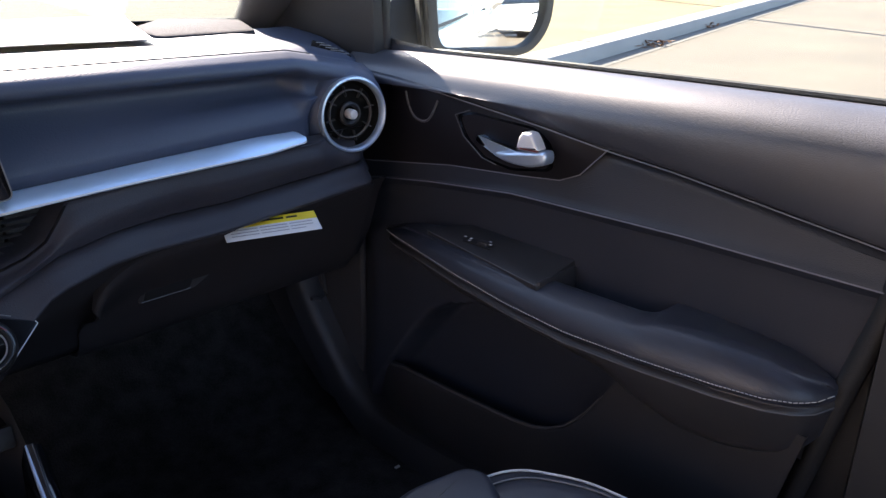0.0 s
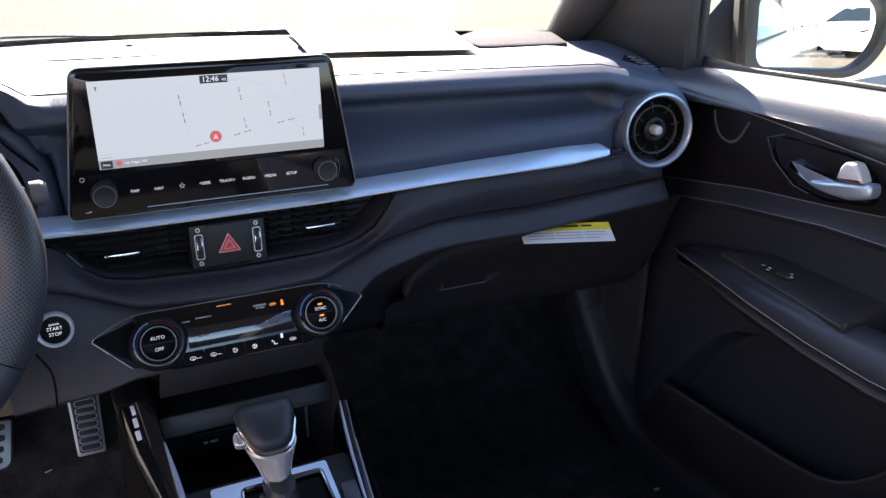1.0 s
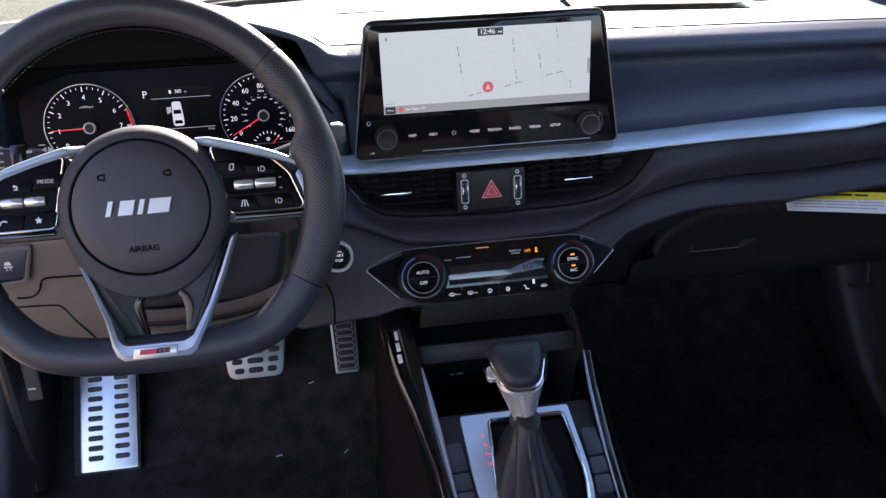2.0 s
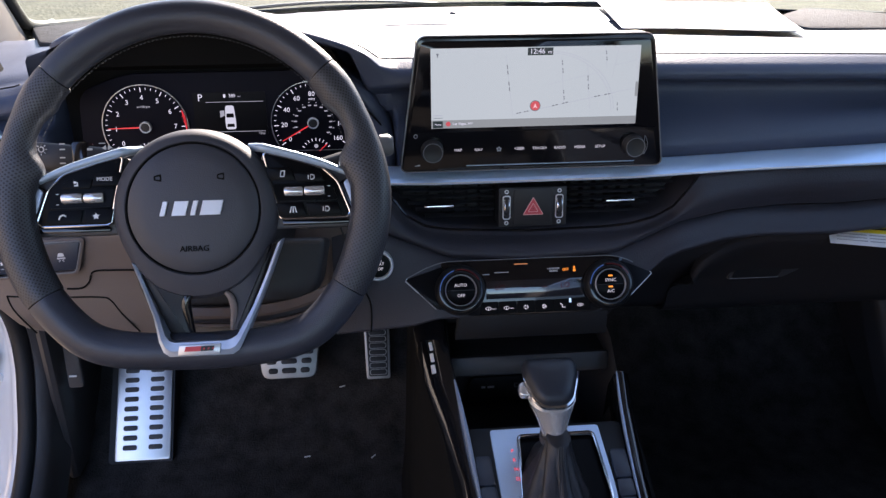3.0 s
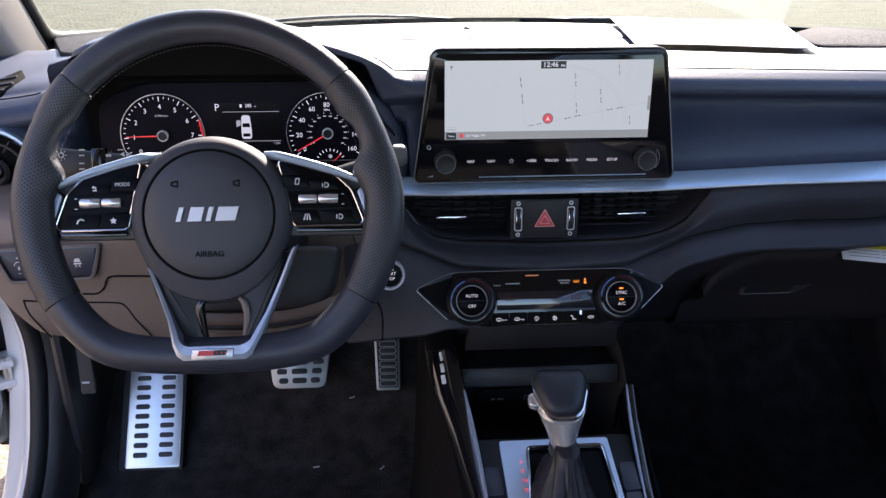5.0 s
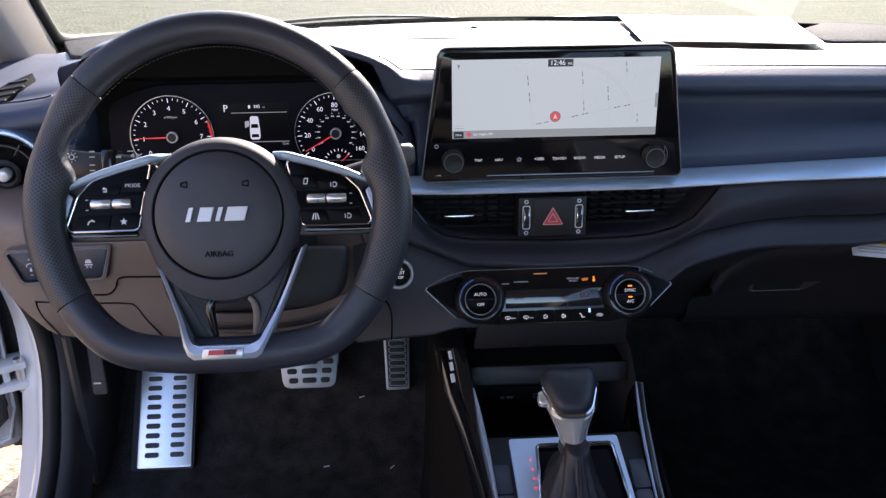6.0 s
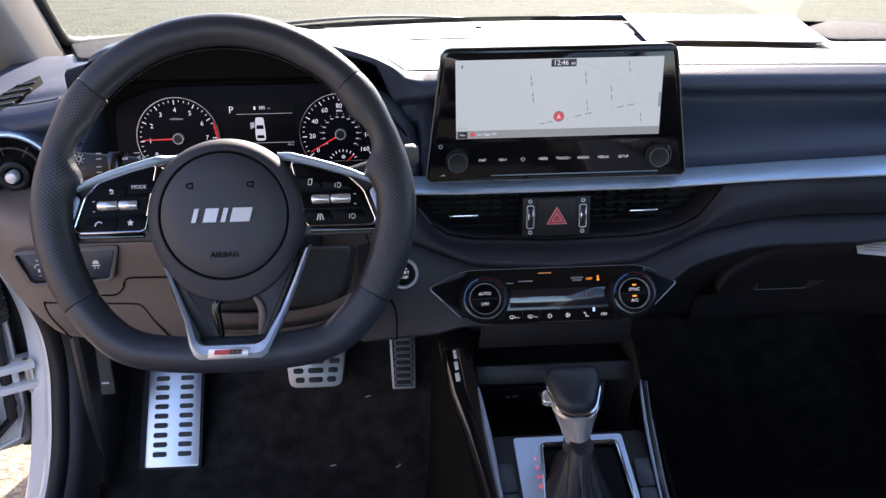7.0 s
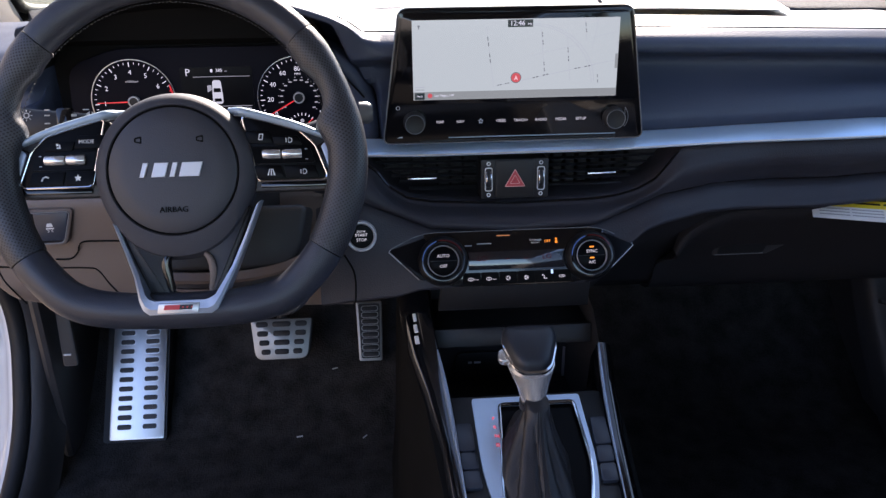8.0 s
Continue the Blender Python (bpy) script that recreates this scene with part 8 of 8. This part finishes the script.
def flank():
    c = thing("car_flank", shift(0.92, -0.4, 0.2), "white painted outer flank of the car with dark windows", "car body")
    rows = []
    for y in np.linspace(1.25, -2.2, 40):
        k = 0.05 * ease(-1.2, -2.2, y) + 0.02 * ease(0.8, 1.25, y)
        rows.append([(x - k, y, z) for x, z in smooth([(0.835, sill_z(max(0.2, y)) - 0.012 + 0.03 * ease(0.2, -1.6, y)), (0.862, 0.925), (0.885, 0.86), (0.900, 0.76), (0.892, 0.64), (0.886, 0.50), (0.900, 0.40), (0.885, 0.28), (0.82, 0.24)], 3)])
    part("door_skin", grid(rows, thick=-0.004), WHITE_PAINT, c, "white painted flank", world=True, angle=60)
    rows = [[(0.834 - 0.15 * t - 0.04 * ease(-0.6, -1.7, y), y, 0.955 + 0.40 * t) for t in np.linspace(0, 1, 6)] for y in np.linspace(0.05, -1.5, 14)]
    part("rear_window", grid(rows, thick=0.004), TINT, c, "tinted rear side window", world=True).visible_shadow = False
    part("window_pillar", box(0.03, 0.09, 0.42, (0.772, 0.02, 1.15), 0.01, m=None), DARK, c, world=True)


flank()


def parked_car(m, label):
    """A white parked saloon, seen in the mirror from its front."""
    c = thing("parked_car", m, label, "car")
    # body: sections along the length, nose at y = 0
    rows = []
    for y, w, zt, zb in ((0.0, 0.60, 0.62, 0.30), (-0.06, 0.74, 0.70, 0.24), (-0.25, 0.84, 0.76, 0.20), (-0.7, 0.89, 0.86, 0.20), (-1.15, 0.90, 0.95, 0.20), (-2.2, 0.91, 0.98, 0.20), (-3.4, 0.90, 1.0, 0.20), (-4.2, 0.86, 0.98, 0.24), (-4.45, 0.70, 0.85, 0.34)):
        rows.append([(x, y, z) for x, z in ((-w * 0.85, zb), (-w, zb + 0.12), (-w, zt - 0.22), (-w * 0.93, zt - 0.06), (-w * 0.70, zt), (0, zt + 0.02), (w * 0.70, zt), (w * 0.93, zt - 0.06), (w, zt - 0.22), (w, zb + 0.12), (w * 0.85, zb))])
    part("body", grid(rows, closed=True), WHITE_PAINT, c, "white painted body", angle=40)
    rows = []
    for y, w, z in ((-1.10, 0.74, 0.93), (-1.80, 0.62, 1.36), (-2.2, 0.62, 1.44), (-3.0, 0.61, 1.42), (-3.9, 0.70, 1.0)):
        rows.append([(x, y, zz) for x, zz in ((-w - 0.06, 0.90), (-w, z - 0.04), (-w * 0.8, z), (0, z + 0.015), (w * 0.8, z), (w, z - 0.04), (w + 0.06, 0.90))])
    part("cabin", grid(rows, closed=True), WHITE_PAINT, c, "white roof", angle=40)
    ws = grid([[(x * (0.70 - 0.12 * t), -1.10 - 0.66 * t, 0.955 + 0.38 * t + 0.012) for x in np.linspace(-1, 1, 7)] for t in np.linspace(0, 1, 5)], thick=0.01)
    part("windscreen", ws, DARKGLASS, c, "dark windscreen")
    for s in (-1, 1):
        sw = grid([[(s * (0.80 - 0.15 * t), y, 0.97 + 0.36 * t) for y in np.linspace(-1.45 - 0.45 * t, -3.5 + 0.4 * t, 6)] for t in np.linspace(0, 1, 4)], thick=0.01)
        part("side_window", sw, DARKGLASS, c, "dark side window")
        lamp = prism(rounded([(s * 0.45, 0.66), (s * 0.82, 0.72), (s * 0.84, 0.78), (s * 0.50, 0.70)], 0.01, 2), 0.0, 0.05, 0.006, m=pose(0, -0.06, 0, 90, 0, 0))
        part("headlight", lamp, CHROME, c, "slim clear headlight")
        part("fog_recess", prism([(s * 0.58, 0.34), (s * 0.78, 0.40), (s * 0.76, 0.52), (s * 0.66, 0.50)], 0.0, 0.04, m=pose(0, -0.06, 0, 90, 0, 0)), DARK, c)
        for y in (-0.85, -3.55):
            wh = part("wheel", lathe([(0.0, -0.10), (0.30, -0.10), (0.32, -0.07), (0.32, 0.07), (0.30, 0.10), (0.22, 0.105)], 32, pose(s * 0.83, y, 0.32, 0, 90 * s, 0), cap=False), RUBBER, c, "black tyre")
            part("rim", lathe([(0.22, 0.10), (0.20, 0.085), (0.05, 0.10), (0.0, 0.10)], 24, pose(s * 0.83, y, 0.32, 0, 90 * s, 0)), SILVER_KNOB, wh, "silver wheel rim")
    part("grille", prism(rounded([(-0.42, 0.40), (0.42, 0.40), (0.50, 0.60), (-0.50, 0.60)], 0.03), 0.0, 0.03, m=pose(0, 0.0, 0, 90, 0, 0)), DARK, c, "black grille")
    part("number_plate", prism([(-0.16, 0.34), (0.16, 0.34), (0.16, 0.42), (-0.16, 0.42)], 0.02, 0.035, m=pose(0, 0.0, 0, 90, 0, 0)), GREY_PRINT, c)
    return c


DARKGLASS = material("dark_car_glass", (0.012, 0.016, 0.018), 0.05, vary=0.05, coat=0.5)
parked_car(pose(1.25, -6.0, 0, 0, 0, 14), "white saloon parked on the pavement behind")


# ---- driver's side: opening with its seal, and the open door ----
OPENING = [(0.98, 1.02), (1.06, 0.90), (1.13, 0.78), (1.18, 0.70), (1.225, 0.63), (1.255, 0.575), (1.270, 0.52), (1.266, 0.465), (1.251, 0.421), (1.214, 0.345), (1.159, 0.286), (1.08, 0.246), (0.95, 0.232), (0.70, 0.230), (0.0, 0.230)]


def driver_side():
    pts = [Vector((0, y, z)) for y, z in OPENING]
    pts = [Vector((0, *q)) for q in smooth([(p.y, p.z) for p in pts], 4)]
    cen = Vector((0, 0.55, 0.75))

    def strip(profile):
        """Sweeps (outward offset, x) pairs along the opening's edge."""
        rows = []
        for i, p in enumerate(pts):
            a, b = pts[max(0, i - 1)], pts[min(len(pts) - 1, i + 1)]
            t = (b - a).normalized()
            nrm = Vector((0, -t.z, t.y))
            if nrm.dot(p - cen) < 0:
                nrm = -nrm
            rows.append([(x, (p + nrm * o).y, (p + nrm * o).z) for o, x in profile])
        return grid(rows)

    solo("door_opening", strip([(0.010, -0.770), (0.004, -0.782), (0.0, -0.790), (0.002, -0.800), (0.016, -0.806), (0.036, -0.812), (0.052, -0.830), (0.056, -0.850), (0.070, -0.858)]), WHITE_PAINT, "white painted edge of the door opening", "door frame", "structure", 60)
    solo("opening_seal", strip([(0.010, -0.764), (-0.004, -0.764), (-0.012, -0.770), (-0.014, -0.780), (-0.008, -0.789), (0.004, -0.790)]), RUBBER, "black rubber seal round the driver's door opening", "door seal", "structure", 60)
    solo("kick_trim_left", strip([(0.060, -0.728), (0.045, -0.735), (0.030, -0.738), (0.010, -0.742), (0.000, -0.750), (-0.003, -0.760), (0.004, -0.766)]), KICK, "dark moulded kick and sill trim", "kick trim", "structure", 60)
    solo("kick_panel_left", box(0.02, 0.42, 0.66, (-0.735, 1.46, 0.56), 0.01), KICK, "dark side panel of the footwell", "kick panel", "structure")
    solo("kick_panel_right", box(0.02, 0.62, 0.70, (0.765, 1.47, 0.53), 0.01), KICK, "dark side panel of the passenger footwell", "kick panel", "structure")
    solo("sill_closing", box(0.02, 0.80, 0.72, (0.812, 1.42, 0.52), 0.01), KICK, "dark inner side panel ahead of the passenger door", "side panel", "structure")
    # bonnet release
    r = thing("bonnet_release", pose(-0.708, 1.29, 0.475, 0, 0, 0), "grey-black bonnet release lever", "lever")
    part("lever", prism(rounded([(-0.013, -0.070), (0.010, -0.072), (0.008, 0.090), (-0.012, 0.090)], 0.005), -0.005, 0.006, 0.003, m=pose(0, 0, 0, 78, 0, 12)), BROWN, r)
    part("mark", box(0.012, 0.002, 0.003, (0.001, -0.020, -0.045)), PRINT, r)
    # outer body beside the opening
    rows = []
    for z in np.linspace(0.22, 0.92, 12):
        rows.append([(x, y, z) for x, y in ((-0.800, 1.372), (-0.862, 1.374), (-0.900, 1.385), (-0.905, 2.0))])
    solo("front_wing", grid(rows, thick=0.004), WHITE_PAINT, "white inner hinge pillar and wing", "car wing", "structure", 60)
    rows = [[(x, y, z) for x, y in ((0.770, 1.262), (0.862, 1.264), (0.885, 1.275), (0.890, 2.0))] for z in np.linspace(0.22, 0.90, 12)]
    solo("front_wing", grid(rows, thick=0.004), WHITE_PAINT, "white front wing ahead of the passenger door", "car wing", "structure", 60)
    # black box added as the shade between door and hinge pillar
    solo("gap_shade", box(0.07, 0.012, 0.62, (-0.885, 1.360, 0.56), 0.004), RUBBER, "black filler for the shade in the gap behind the door edge", "door seal", "structure")
    # open door, hinged at the front
    h = pose(-0.864, 1.352, 0, 0, 0, -62)
    d = thing("driver_door", h, "open white driver's door seen on its edge", "car door")
    part("shell", box(0.10, 1.06, 0.70, (-0.03, -0.55, 0.62), 0.03, 3), WHITE_PAINT, d, "white painted door shell")
    part("inner_trim", box(0.04, 0.98, 0.62, (0.035, -0.57, 0.63), 0.02, 3), HARD, d, "dark inner door trim")
    part("edge_seal", tube([(0.03, -0.04, 0.95), (0.035, -0.035, 0.6), (0.035, -0.05, 0.35), (0.03, -0.12, 0.285), (0.03, -0.9, 0.285)], 0.009, 8), RUBBER, d, "black rubber edge seal")
    for z in (0.43, 0.78):
        hg = part("hinge", box(0.05, 0.075, 0.014, (0.030, -0.034, z + 0.020), 0.004), WHITE_PAINT, d, "white painted hinge")
        part("leaf", box(0.05, 0.075, 0.014, (0.030, -0.034, z - 0.018), 0.004), WHITE_PAINT, hg)
        part("web", box(0.02, 0.012, 0.04, (0.030, -0.030, z), 0.003), WHITE_PAINT, hg)
        part("shade_slot", box(0.004, 0.030, 0.016, (0.026, -0.050, z), 0.001), RUBBER, hg, "dark slot of the hinge")
        part("pin", lathe([(0.007, -0.032), (0.007, 0.032), (0.0, 0.034)], 14, shift(0.045, -0.008, z)), STEEL, hg)
    part("stop", box(0.012, 0.020, 0.014, (0.024, -0.048, 0.372), 0.003), RUBBER, d, "small black rubber stop")
    # pressed rib of the door's end
    part("pressing", tube([(0.021, -0.030, 0.62), (0.021, -0.026, 0.50), (0.021, -0.030, 0.36), (0.021, -0.045, 0.30), (0.021, -0.10, 0.285)], 0.004, 8), WHITE_PAINT, d)
    bm = lathe([(0.0165 + 0.004 * (i % 2), -0.048 + i * 0.0055) for i in range(18)], 20, shift(0.045, -0.036, 0.590), cap=False)
    part("cable_boot", bm, RUBBER, d, "black corrugated cable boot")


driver_side()
